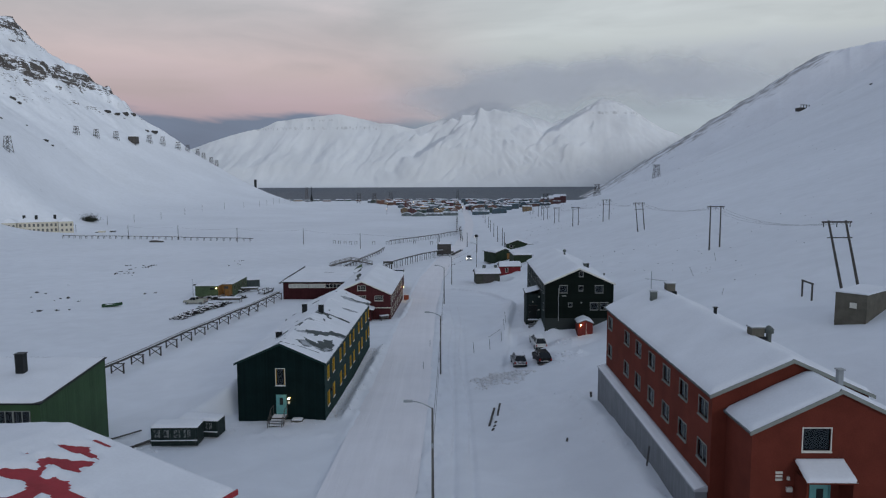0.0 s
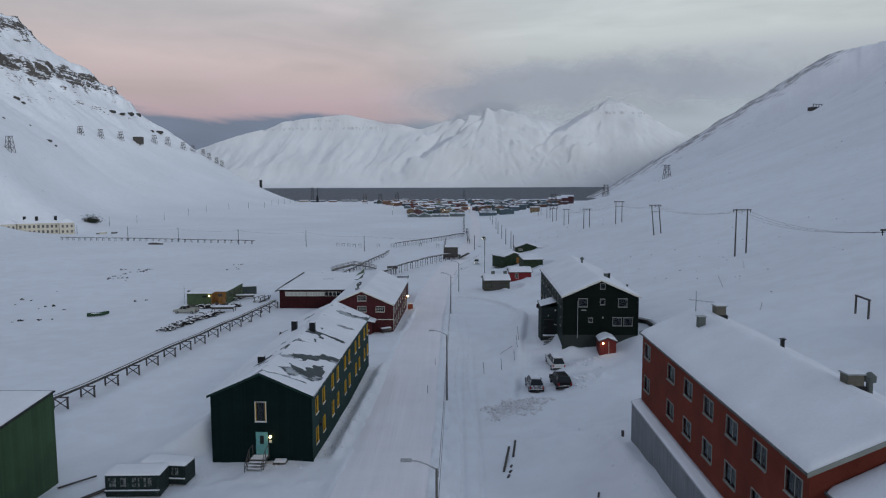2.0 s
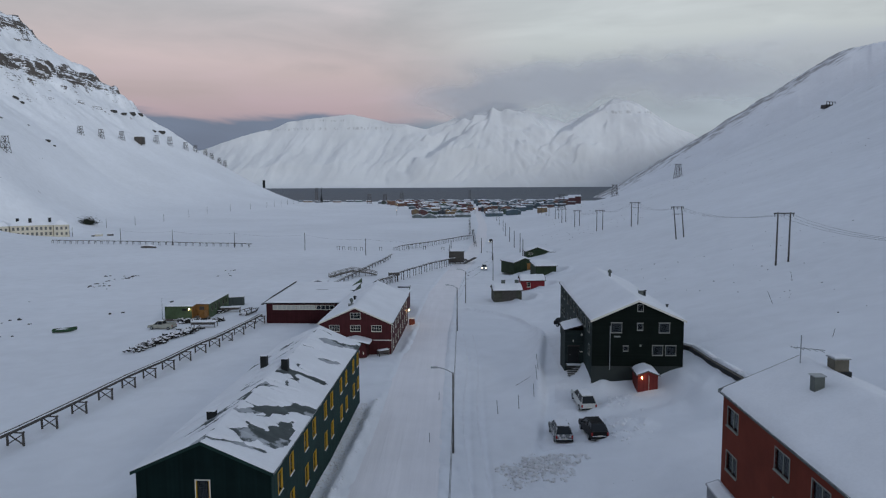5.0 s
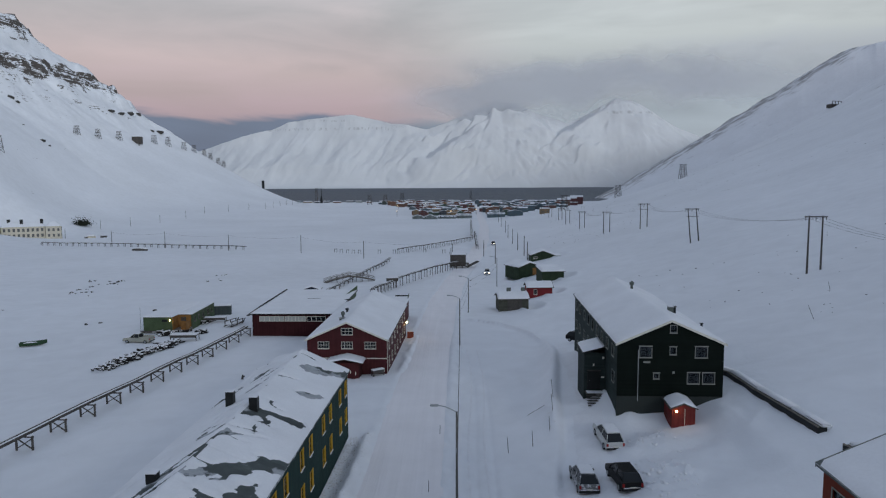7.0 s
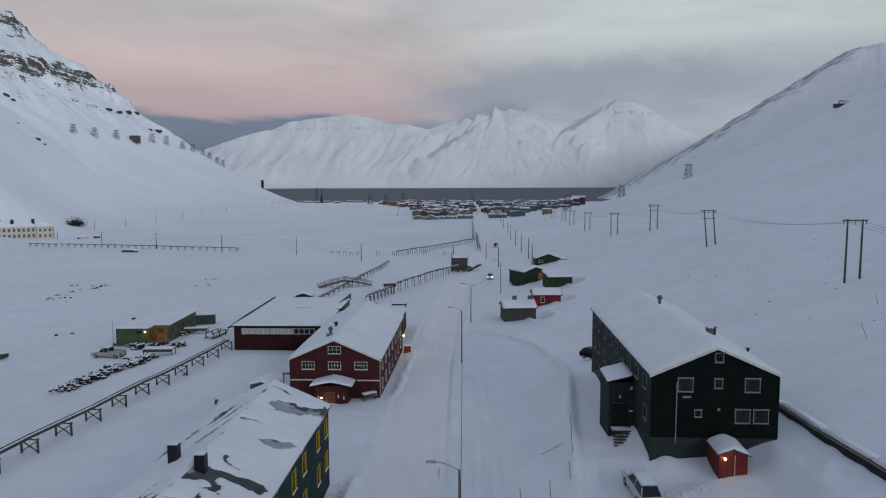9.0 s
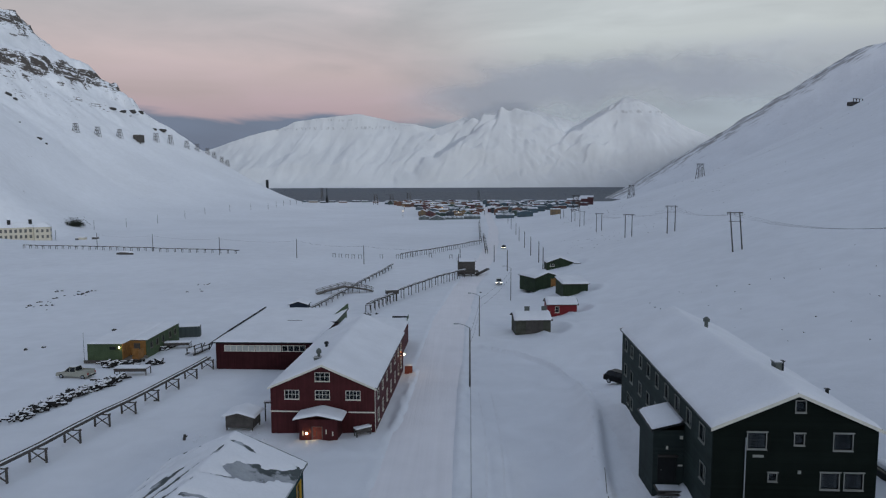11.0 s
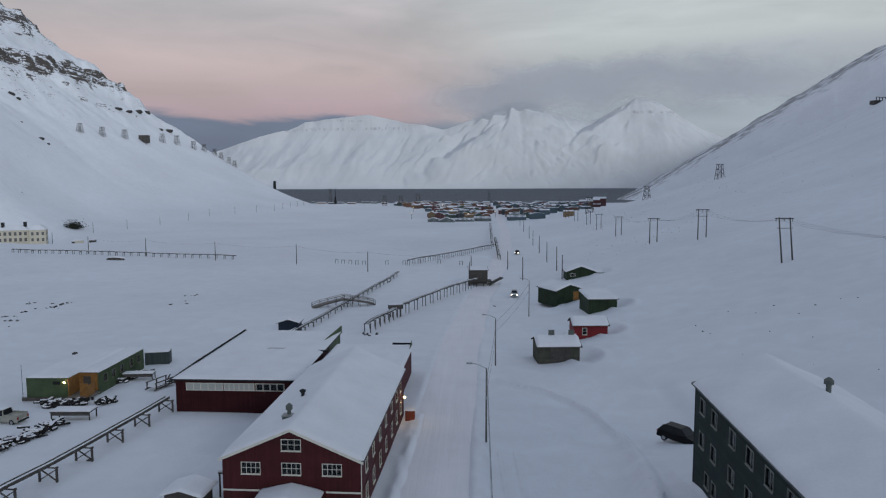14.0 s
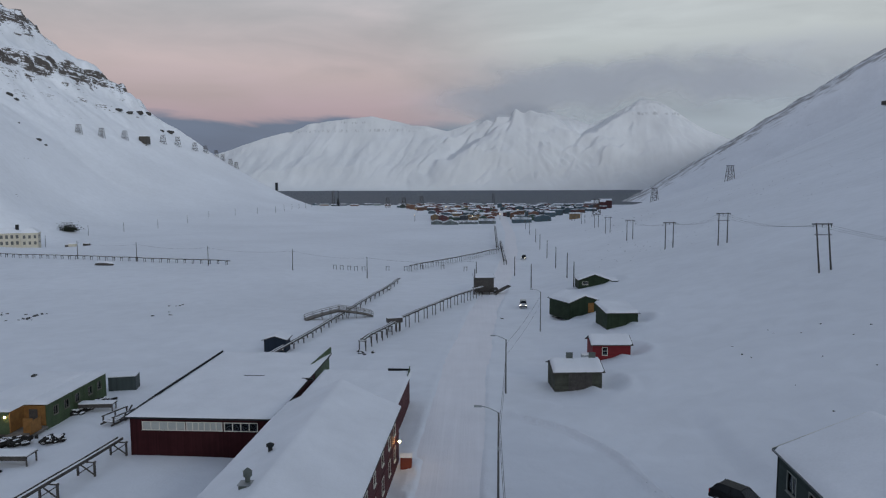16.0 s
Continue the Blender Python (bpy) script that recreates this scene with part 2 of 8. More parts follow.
SNOW_GROUND, GLASS, WATER = snow_ground(), glass_pane(), sea_water()
SNOW = material("roof_snow", (0.82, 0.835, 0.865), 0.75, spread=0.05, size=4, grain=0.05, grain_size=6, grain_depth=0.02)
def road_snow():
    """Packed road snow: long wheel streaks, a little grit, polished lanes."""
    m = bpy.data.materials.new("packed_road_snow")
    m.use_nodes = True
    tree = m.node_tree
    tree.nodes.clear()
    n = graph(tree)
    place = n("ShaderNodeNewGeometry").outputs["Position"]
    lanes = n("ShaderNodeMapping", {"Vector": place, "Scale": (1.7, 0.018, 1)})
    lane = n("ShaderNodeTexNoise", {"Vector": lanes.outputs[0], "Scale": 1.0, "Detail": 5, "Roughness": 0.65, "Distortion": 0.4})
    patch = n("ShaderNodeTexNoise", {"Vector": place, "Scale": 0.16, "Detail": 5, "Roughness": 0.6})
    crumb = n("ShaderNodeTexNoise", {"Vector": place, "Scale": 4.0, "Detail": 4})
    tone = n("ShaderNodeMapRange", {0: lane.outputs[0], 1: 0.3, 2: 0.7, 3: 0.965, 4: 1.025})
    tone2 = n("ShaderNodeMapRange", {0: patch.outputs[0], 1: 0.3, 2: 0.7, 3: 0.95, 4: 1.03})
    both = n("ShaderNodeMath", {0: tone.outputs[0], 1: tone2.outputs[0]}, operation="MULTIPLY")
    white = n("ShaderNodeMix", {0: 1.0, 6: (0.845, 0.832, 0.855, 1), 7: both.outputs[0]}, data="RGBA", blend="MULTIPLY")
    h1 = n("ShaderNodeMath", {0: lane.outputs[0], 1: 0.12}, operation="MULTIPLY")
    h2 = n("ShaderNodeMath", {0: crumb.outputs[0], 1: 0.03, 2: h1.outputs[0]}, operation="MULTIPLY_ADD")
    bump = n("ShaderNodeBump", {"Strength": 0.5, "Distance": 1.0, "Height": h2.outputs[0]})
    shader = n("ShaderNodeBsdfPrincipled", {"Base Color": white.outputs[2], "Roughness": 0.6, "Normal": bump.outputs[0], "Specular IOR Level": 0.25})
    n("ShaderNodeOutputMaterial", {0: shader.outputs[0]})
    return m


ROAD_SNOW = road_snow()
# Barrack green: shade put into the gable colour, light into the long walls'.
GREEN_SHADED = material("dark_green_boards_shaded", (0.006, 0.015, 0.015), 0.75, spread=0.25, size=2, boards=(0, 0.16), board_depth=0.004, spec=0.05)
GREEN_LIT = material("dark_green_boards_lit", (0.018, 0.042, 0.038), 0.7, spread=0.2, size=2, boards=(1, 0.16), spec=0.08)
# Guest house paint twice: darkened for the gables' shade, lighter for lit sides.
BLACK_GREEN_SHADED = material("black_green_boards_shaded", (0.007, 0.011, 0.009), 0.75, spread=0.25, size=2, boards=(2, 0.18), spec=0.07)
BLACK_GREEN_LIT = material("black_green_boards_lit", (0.032, 0.044, 0.042), 0.75, spread=0.2, size=2, boards=(2, 0.18), spec=0.07)
DULL_TRIM = material("weathered_pale_trim", (0.27, 0.275, 0.255), 0.7, spread=0.12, size=0.6)
RED = material("barn_red_boards", (0.068, 0.016, 0.018), 0.7, spread=0.25, size=1.5, boards=(0, 0.15), second=(0.13, 0.07, 0.06), second_at=(0.66, 0.74), second_size=0.9)
# The same barn red, lightened to carry the light on side walls.
RED_LIT = material("barn_red_boards_lit", (0.085, 0.024, 0.026), 0.7, spread=0.25, size=1.5, boards=(1, 0.15))
RUST = material("rust_red_render", (0.145, 0.034, 0.022), 0.8, spread=0.22, size=2.5, grain=0.2, grain_size=12, spec=0.08)
OLIVE = material("green_sheet_wall", (0.045, 0.092, 0.042), 0.55, spread=0.2, size=3, boards=(1, 0.2), board_depth=0.02)
CONTAINER = material("olive_green_panels", (0.072, 0.105, 0.055), 0.6, spread=0.22, size=1.5, boards=(1, 0.3), board_depth=0.02)
CORRUGATED = material("grey_corrugated_sheet", (0.20, 0.21, 0.225), 0.6, metal=0.2, spread=0.12, size=2, boards=(1, 0.11), board_depth=0.03)
CONCRETE = material("grey_concrete", (0.135, 0.125, 0.10), 0.85, spread=0.25, size=1.2, grain=0.3, grain_size=20)
WHITE = material("white_trim_paint", (0.70, 0.68, 0.60), 0.6, spread=0.1, size=0.6)
GREY_TRIM = material("grey_green_trim", (0.25, 0.265, 0.24), 0.7, spread=0.1, size=0.8)
YELLOW = material("ochre_yellow_paint", (0.55, 0.33, 0.035), 0.6, spread=0.15, size=0.5)
ROOF_DARK = material("grey_roof_felt", (0.10, 0.115, 0.115), 0.8, spread=0.25, size=1.5, boards=(1, 0.9))
ROOF_FROST = material("felt_roof_with_thin_frost", (0.085, 0.10, 0.10), 0.8, spread=0.25, size=1.5, boards=(1, 0.9), second=(0.36, 0.38, 0.40), second_at=(0.52, 0.56), second_size=3.0)
VENT_GREY = material("dull_vent_metal", (0.12, 0.135, 0.125), 0.6, metal=0.2, spread=0.2, size=0.5)
# Red of the hall's front with its shade worked into the base colour.
HALL_RED_SHADED = material("shaded_maroon_boards", (0.045, 0.013, 0.015), 0.75, spread=0.2, size=1.5, boards=(0, 0.15), spec=0.08)
ROOF_RED = material("red_roof_sheet", (0.36, 0.035, 0.045), 0.55, spread=0.2, size=1.5)
BLACK = material("black_painted_metal", (0.018, 0.020, 0.021), 0.5, spread=0.2, size=0.5)
STEEL = material("galvanised_steel", (0.34, 0.36, 0.37), 0.45, metal=0.6, spread=0.15, size=0.6)
TIMBER = material("weathered_timber", (0.085, 0.078, 0.072), 0.85, spread=0.3, size=0.8, grain=0.5, grain_size=14)
TIMBER_PALE = material("pale_weathered_timber", (0.19, 0.175, 0.155), 0.85, spread=0.3, size=0.8, grain=0.5, grain_size=14)
TEAL = material("teal_door_paint", (0.13, 0.33, 0.32), 0.5, spread=0.12, size=0.5)
INTERIOR = material("dim_room_wall", (0.04, 0.04, 0.042), 0.9)
CURTAIN = material("pale_curtain", (0.26, 0.275, 0.28), 0.9, spread=0.1, size=0.3, boards=(0, 0.07))
CREAM = material("cream_plaster", (0.58, 0.54, 0.44), 0.85, spread=0.1, size=4)


# ---- building blocks ----
def raw_mesh(name, verts, faces, mat, parent=None, smooth=False):
    """One mesh object straight from arrays of points and faces."""
    me = bpy.data.meshes.new(name)
    me.vertices.add(len(verts))
    me.vertices.foreach_set("co", np.asarray(verts, np.float32).ravel())
    faces = np.asarray(faces, np.int32)
    me.loops.add(faces.size)
    me.loops.foreach_set("vertex_index", faces.ravel())
    me.polygons.add(len(faces))
    me.polygons.foreach_set("loop_start", np.arange(0, faces.size, faces.shape[1], dtype=np.int32))
    me.update(calc_edges=True)
    me.validate()
    me.materials.append(mat)
    if smooth:
        me.shade_smooth()
    ob = new(name, me)
    if parent is not None:
        ob.parent = parent
    return ob


def grid_object(name, grid, mat):
    """A smooth sheet from a grid of points."""
    rows, cols = grid.shape[:2]
    i, j = np.meshgrid(np.arange(rows - 1), np.arange(cols - 1), indexing="ij")
    k = (i * cols + j).ravel()
    return raw_mesh(name, grid.reshape(-1, 3), np.stack([k, k + 1, k + cols + 1, k + cols], -1), mat, smooth=True)


GOLD = (1 + 5 ** 0.5) / 2
BALL = np.array([(-1, GOLD, 0), (1, GOLD, 0), (-1, -GOLD, 0), (1, -GOLD, 0), (0, -1, GOLD), (0, 1, GOLD), (0, -1, -GOLD), (0, 1, -GOLD), (GOLD, 0, -1), (GOLD, 0, 1), (-GOLD, 0, -1), (-GOLD, 0, 1)]) / (1 + GOLD ** 2) ** 0.5
BALL_FACES = np.array([(0, 11, 5), (0, 5, 1), (0, 1, 7), (0, 7, 10), (0, 10, 11), (1, 5, 9), (5, 11, 4), (11, 10, 2), (10, 7, 6), (7, 1, 8), (3, 9, 4), (3, 4, 2), (3, 2, 6), (3, 6, 8), (3, 8, 9), (4, 9, 5), (2, 4, 11), (6, 2, 10), (8, 6, 7), (9, 8, 1)])


def lumps(name, x, y, z, r, mat, seed, flat=(0.5, 0.9), jag=0.22, parent=None, smooth=False):
    """Many rough lumps in one mesh; x, y, z, r are arrays."""
    dice = np.random.default_rng(seed)
    n = len(x)
    v = BALL[None] + jag * dice.uniform(-1, 1, (n, 12, 3))
    v = v * np.stack([np.ones(n), dice.uniform(0.55, 1, n), dice.uniform(0.6, 1, n)], -1)[:, None]
    a, b = dice.uniform(0, 6.28, n)[:, None], dice.uniform(-0.6, 0.6, n)[:, None]
    p, q, w = v[..., 0], v[..., 1], v[..., 2]
    p, w = p * np.cos(b) - w * np.sin(b), p * np.sin(b) + w * np.cos(b)
    p, q = p * np.cos(a) - q * np.sin(a), p * np.sin(a) + q * np.cos(a)
    w = w * dice.uniform(*flat, n)[:, None]
    pts = np.stack([p, q, w], -1) * r[:, None, None] + np.stack([x, y, z], -1)[:, None]
    faces = (BALL_FACES[None] + 12 * np.arange(n)[:, None, None]).reshape(-1, 3)
    return raw_mesh(name, pts.reshape(-1, 3), faces, mat, parent, smooth)


def part(name, bm, mat, parent=None, label="", smooth=False):
    me = bpy.data.meshes.new(name)
    bm.normal_update()
    bm.to_mesh(me)
    bm.free()
    me.materials.append(mat)
    if smooth:
        me.shade_smooth()
    ob = new(name, me)
    if parent is not None:
        ob.parent = parent
    if label:
        tagged(ob, label)
    return ob


def thing(name, m, label, category, group="", kind=""):
    ob = new(name)
    ob.matrix_world = m
    ob.empty_display_size = 0.5
    return tagged(ob, label, category, group, kind)


def hexa(bm, p):
    """A solid of eight corners: four below, four above, each ring counter-clockwise."""
    v = [bm.verts.new(c) for c in p]
    for f in ((3, 2, 1, 0), (4, 5, 6, 7), (0, 1, 5, 4), (1, 2, 6, 5), (2, 3, 7, 6), (3, 0, 4, 7)):
        bm.faces.new([v[i] for i in f])
    return v


def box(bm, x0, x1, y0, y1, z0, z1):
    return hexa(bm, ((x0, y0, z0), (x1, y0, z0), (x1, y1, z0), (x0, y1, z0), (x0, y0, z1), (x1, y0, z1), (x1, y1, z1), (x0, y1, z1)))


def boxes(*rows):
    bm = bmesh.new()
    for row in rows:
        box(bm, *row)
    return bm


def soft_box(x0, x1, y0, y1, z0, z1, r=0.05, segments=2):
    bm = boxes((x0, x1, y0, y1, z0, z1))
    bmesh.ops.bevel(bm, geom=bm.edges[:], offset=min(r, 0.45 * min(x1 - x0, y1 - y0, z1 - z0)), segments=segments, affect="EDGES", profile=0.6)
    return bm


def beam(bm, a, b, w, h=None):
    """A square bar from a to b."""
    a, b, h = Vector(a), Vector(b), h or w
    d = (b - a).normalized()
    s = d.cross(Vector((0, 0, 1)))
    s = s.normalized() if s.length > 1e-3 else Vector((1, 0, 0))
    u = s.cross(d)
    q = [s * i * w / 2 + u * j * h / 2 for i, j in ((-1, -1), (1, -1), (1, 1), (-1, 1))]
    hexa(bm, [a + c for c in q] + [b + c for c in q])


def tube(bm, a, b, r0, r1=None, sides=10):
    a, b, r1 = Vector(a), Vector(b), r0 if r1 is None else r1
    m = Matrix.Translation((a + b) / 2) @ (b - a).to_track_quat("Z", "Y").to_matrix().to_4x4()
    bmesh.ops.create_cone(bm, cap_ends=True, segments=sides, radius1=r0, radius2=r1, depth=(b - a).length, matrix=m)


def wall_bm(length, bottom, top, openings, thick, inward):
    """A wall along u from 0 to length, with its outer face at v = 0 and its thickness towards inward (+1 or -1) v.
    top: height at u (a function); openings: (u0, u1, z0, z1). Returned in u, v, z."""
    bm = bmesh.new()
    us = sorted({0.0, length, length / 2, *(c for o in openings for c in o[:2] if 0 <= c <= length)})
    zs = sorted({bottom, *(c for o in openings for c in o[2:])})
    v0, v1 = (0, thick) if inward > 0 else (-thick, 0)
    verts = {}

    def at(i, k, v):
        key = (i, k, v)
        if key not in verts:
            verts[key] = bm.verts.new((us[i], v, top(us[i]) if k == len(zs) else min(zs[k], top(us[i]))))
        return verts[key]
    n, m = len(us) - 1, len(zs)
    solid = [[not any(o[0] < (us[i] + us[i + 1]) / 2 < o[1] and o[2] < zs[k] + 1e-3 < o[3] for o in openings) for k in range(m)] for i in range(n)]

    def full(i, k):
        return 0 <= i < n and 0 <= k < m and solid[i][k]
    for i in range(n):
        for k in range(m):
            if not solid[i][k]:
                continue
            bm.faces.new((at(i, k, v0), at(i + 1, k, v0), at(i + 1, k + 1, v0), at(i, k + 1, v0)))
            bm.faces.new((at(i, k + 1, v1), at(i + 1, k + 1, v1), at(i + 1, k, v1), at(i, k, v1)))
            if not full(i - 1, k):
                bm.faces.new((at(i, k, v1), at(i, k, v0), at(i, k + 1, v0), at(i, k + 1, v1)))
            if not full(i + 1, k):
                bm.faces.new((at(i + 1, k, v0), at(i + 1, k, v1), at(i + 1, k + 1, v1), at(i + 1, k + 1, v0)))
            if not full(i, k - 1):
                bm.faces.new((at(i, k, v1), at(i + 1, k, v1), at(i + 1, k, v0), at(i, k, v0)))
            if not full(i, k + 1):
                bm.faces.new((at(i, k + 1, v0), at(i + 1, k + 1, v0), at(i + 1, k + 1, v1), at(i, k + 1, v1)))
    bmesh.ops.remove_doubles(bm, verts=bm.verts[:], dist=1e-4)
    return bm


def ring_bm(a0, a1, b0, b1, c0, c1, d0, d1, v0, v1):
    """A flat frame in u and z: outer edges a and b, inner edges c and d, from v0 to v1."""
    bm = bmesh.new()
    outer, inner = ((a0, b0), (a1, b0), (a1, b1), (a0, b1)), ((c0, d0), (c1, d0), (c1, d1), (c0, d1))
    o0, o1, i0, i1 = [[bm.verts.new((u, v, z)) for u, z in ring] for ring, v in ((outer, v0), (outer, v1), (inner, v0), (inner, v1))]
    for k in range(4):
        j = (k + 1) % 4
        bm.faces.new((o0[k], o0[j], i0[j], i0[k]))
        bm.faces.new((o1[j], o1[k], i1[k], i1[j]))
        bm.faces.new((o0[j], o0[k], o1[k], o1[j]))
        bm.faces.new((i0[k], i0[j], i1[j], i1[k]))
    return bm


def window_part(parent, m, w, h, casing, depth=0.14, bars=(1, 0), trim=0.09, hood=0.0, curtain=True, reveal=None, name="window", ledge=None):
    """A window in an opening w x h. m carries u (along the wall), v (outwards is -y), z to the house. Frame > panes, sill."""
    t = trim
    bm = ring_bm(-t, w + t, -t, h + t, 0, w, 0, h, -0.03, 0.06)
    bm.transform(m)
    frame_ob = part(name, bm, casing, parent)
    thin = 0.035 if bars[0] < 2 else 0.018
    rows = [(w * k / (bars[0] + 1) - thin, w * k / (bars[0] + 1) + thin, 0.05, 0.11, 0.002, h - 0.002) for k in range(1, bars[0] + 1)]
    rows += [(0.002, w - 0.002, 0.055, 0.105, h * k / (bars[1] + 1) - 0.018, h * k / (bars[1] + 1) + 0.018) for k in range(1, bars[1] + 1)]
    for row in rows:
        bm = boxes(row)
        bm.transform(m)
        part("glazing_bar", bm, casing, frame_ob)
    if hood:
        bm = boxes((-t - 0.05, w + t + 0.05, -0.10, 0.0, h + t + 0.002, h + t + hood))
        bm.transform(m)
        part("hood", bm, casing, frame_ob)
    if reveal:
        for a in (0.002, w - 0.05):
            bm = boxes((a, a + 0.048, -0.028, depth + 0.05, 0.002, h - 0.002))
            bm.transform(m)
            part("reveal", bm, reveal, frame_ob)
    bm = boxes((0.0, w, 0.075, 0.085, 0.0, h))
    bm.transform(m)
    pane = part("pane", bm, GLASS, frame_ob)
    pane.visible_shadow = False
    bm = boxes((-t - 0.02, w + t + 0.02, -0.09, -0.03, -t - 0.05, -t + 0.005))
    bm.transform(m)
    part("sill", bm, ledge or casing, frame_ob)
    if curtain:
        bm = boxes((0.02, w * 0.24, 0.16, 0.20, 0.02, h - 0.02), (w * 0.76, w - 0.02, 0.16, 0.20, 0.02, h - 0.02))
        bm.transform(m)
        part("curtain", bm, CURTAIN, frame_ob)
    return frame_ob


def snow_cover(w, l, at, amount, seed, cut=None, cell=0.4, edge=0.35):
    """A snow blanket over a roof: at(u, v) is the roof's height; amount the depth; cut > 0 leaves bare patches."""
    nu, nv = max(6, int(w / cell)), max(6, int(l / cell))
    u, v = np.meshgrid(np.linspace(0, w, nu + 1), np.linspace(0, l, nv + 1))
    rim = np.minimum(np.minimum(u, w - u), np.minimum(v, l - v))
    depth = amount * (1 + 0.22 * rough(u, v, 3.0, seed) + 0.1 * wave(u, v, 0.9, seed + 9)) * np.clip(rim / edge, 0, 1) ** 0.35
    if cut is not None:
        field = cut(u, v)
        depth = np.where(field < 0, -0.05, depth * np.clip(field * 6, 0, 1))
    z = at(u, v) + depth
    return sheet(np.stack([u, v, z], -1), at(u, v) - 0.02)


def sheet(grid, floor=None):
    """A bmesh from a grid of points; with a floor it is closed round the rim."""
    rows, cols = grid.shape[:2]
    bm = bmesh.new()
    vs = [[bm.verts.new(grid[i, j]) for j in range(cols)] for i in range(rows)]
    for i in range(rows - 1):
        for j in range(cols - 1):
            bm.faces.new((vs[i][j], vs[i][j + 1], vs[i + 1][j + 1], vs[i + 1][j]))
    if floor is not None:
        ring = [(0, j) for j in range(cols)] + [(i, cols - 1) for i in range(1, rows)] + [(rows - 1, j) for j in range(cols - 2, -1, -1)] + [(i, 0) for i in range(rows - 2, 0, -1)]
        low = [bm.verts.new((grid[i, j][0], grid[i, j][1], floor[i, j])) for i, j in ring]
        for k in range(len(ring)):
            a, b = ring[k], ring[(k + 1) % len(ring)]
            bm.faces.new((vs[a[0]][a[1]], low[k], low[(k + 1) % len(ring)], vs[b[0]][b[1]]))
    return bm


def gable_house(name, m, W, L, base, eave, ridge, walls, label, windows, roof=ROOF_DARK, snow=0.3, seed=1, cut=None, over=0.25,
                trim=WHITE, thick=0.22, low=None, front_extra=(), side_openings=()):
    """A house with its gable to -y. m: pose of its front left ground corner. windows: rows of
    (wall, u, z, w, h, casing, bars, hood, curtain, reveal)."""
    home = thing(name, m, label, "house")
    front, side = walls
    rise = ridge - eave

    def top(u):
        return eave + rise * (1 - abs(u - W / 2) / (W / 2))
    holes = {"front": [], "back": [], "left": [], "right": []}
    for wall, u, z, w, h, *_ in windows:
        holes[wall].append((u, u + w, z, z + h))
    holes["front"] += list(front_extra)
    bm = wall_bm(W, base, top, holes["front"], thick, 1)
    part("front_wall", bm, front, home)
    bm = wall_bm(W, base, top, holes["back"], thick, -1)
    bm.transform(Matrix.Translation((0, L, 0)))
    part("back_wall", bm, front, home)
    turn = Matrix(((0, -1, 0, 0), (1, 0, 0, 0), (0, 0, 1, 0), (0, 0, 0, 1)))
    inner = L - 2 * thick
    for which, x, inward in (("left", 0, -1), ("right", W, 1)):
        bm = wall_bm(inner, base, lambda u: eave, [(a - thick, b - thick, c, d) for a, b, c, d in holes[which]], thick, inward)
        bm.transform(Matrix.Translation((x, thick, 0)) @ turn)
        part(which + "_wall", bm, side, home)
    # inner floors keep the rooms dark and closed
    bm = boxes((thick + 0.01, W - thick - 0.01, 1.6, 1.7, base, eave), (thick + 0.01, W - thick - 0.01, thick + 0.01, L - thick - 0.01, base + 2.75 if low is None else low, base + 2.9 if low is None else low + 0.15),
               (thick + 1.5, thick + 1.6, 1.71, L - 0.6, base, eave), (W - thick - 1.6, W - thick - 1.5, 1.71, L - 0.6, base, eave))
    part("partition", bm, INTERIOR, home)
    # roof: two slabs, with verge boards
    k = rise / (W / 2)
    for which, sgn in (("left", -1), ("right", 1)):
        bm = bmesh.new()
        x0 = W / 2
        x1 = -over if sgn < 0 else W + over
        z1 = eave - k * over
        pts = [(x0, -over, ridge), (x1, -over, z1), (x1, L + over, z1), (x0, L + over, ridge)]
        if sgn > 0:
            pts = pts[::-1]
        hexa(bm, [(a, b, c + 0.01) for a, b, c in pts] + [(a, b, c + 0.15) for a, b, c in pts])
        part("roof_slab", bm, roof, home)
    for y in (-over - 0.04, L + over + 0.004):
        for sgn in (-1, 1):
            x1 = -over if sgn < 0 else W + over
            z1 = eave - k * over
            bm = bmesh.new()
            ring = [(W / 2, ridge - 0.06), (x1, z1 - 0.06), (x1, z1 + 0.17), (W / 2, ridge + 0.17)]
            if sgn < 0:
                ring = [ring[1], ring[0], ring[3], ring[2]]
            hexa(bm, [(ring[0][0], y, ring[0][1]), (ring[1][0], y, ring[1][1]), (ring[1][0], y + 0.036, ring[1][1]), (ring[0][0], y + 0.036, ring[0][1]),
                      (ring[3][0], y, ring[3][1]), (ring[2][0], y, ring[2][1]), (ring[2][0], y + 0.036, ring[2][1]), (ring[3][0], y + 0.036, ring[3][1])])
            part("verge_board", bm, trim, home)
    if snow:
        wid, lon = W + 2 * over, L + 2 * over

        def at(u, v):
            return eave + rise * (1 - np.abs(u - wid / 2) / (W / 2)) + 0.14
        bm = snow_cover(wid, lon, at, snow, seed, cut, cell=0.35 if cut is None else 0.16)
        bm.transform(Matrix.Translation((-over, -over, 0)))
        part("roof_snow", bm, SNOW, home, smooth=True)
    for wall, u, z, w, h, casing, bars, hood, curtain, reveal in windows:
        if wall == "front":
            wm = Matrix.Translation((u, 0, z))
        elif wall == "back":
            wm = Matrix.Translation((u + w, L, z)) @ Matrix.Rotation(math.pi, 4, "Z")
        elif wall == "right":
            wm = Matrix.Translation((W, u, z)) @ Matrix.Rotation(math.pi / 2, 4, "Z")
        else:
            wm = Matrix.Translation((0, u + w, z)) @ Matrix.Rotation(-math.pi / 2, 4, "Z")
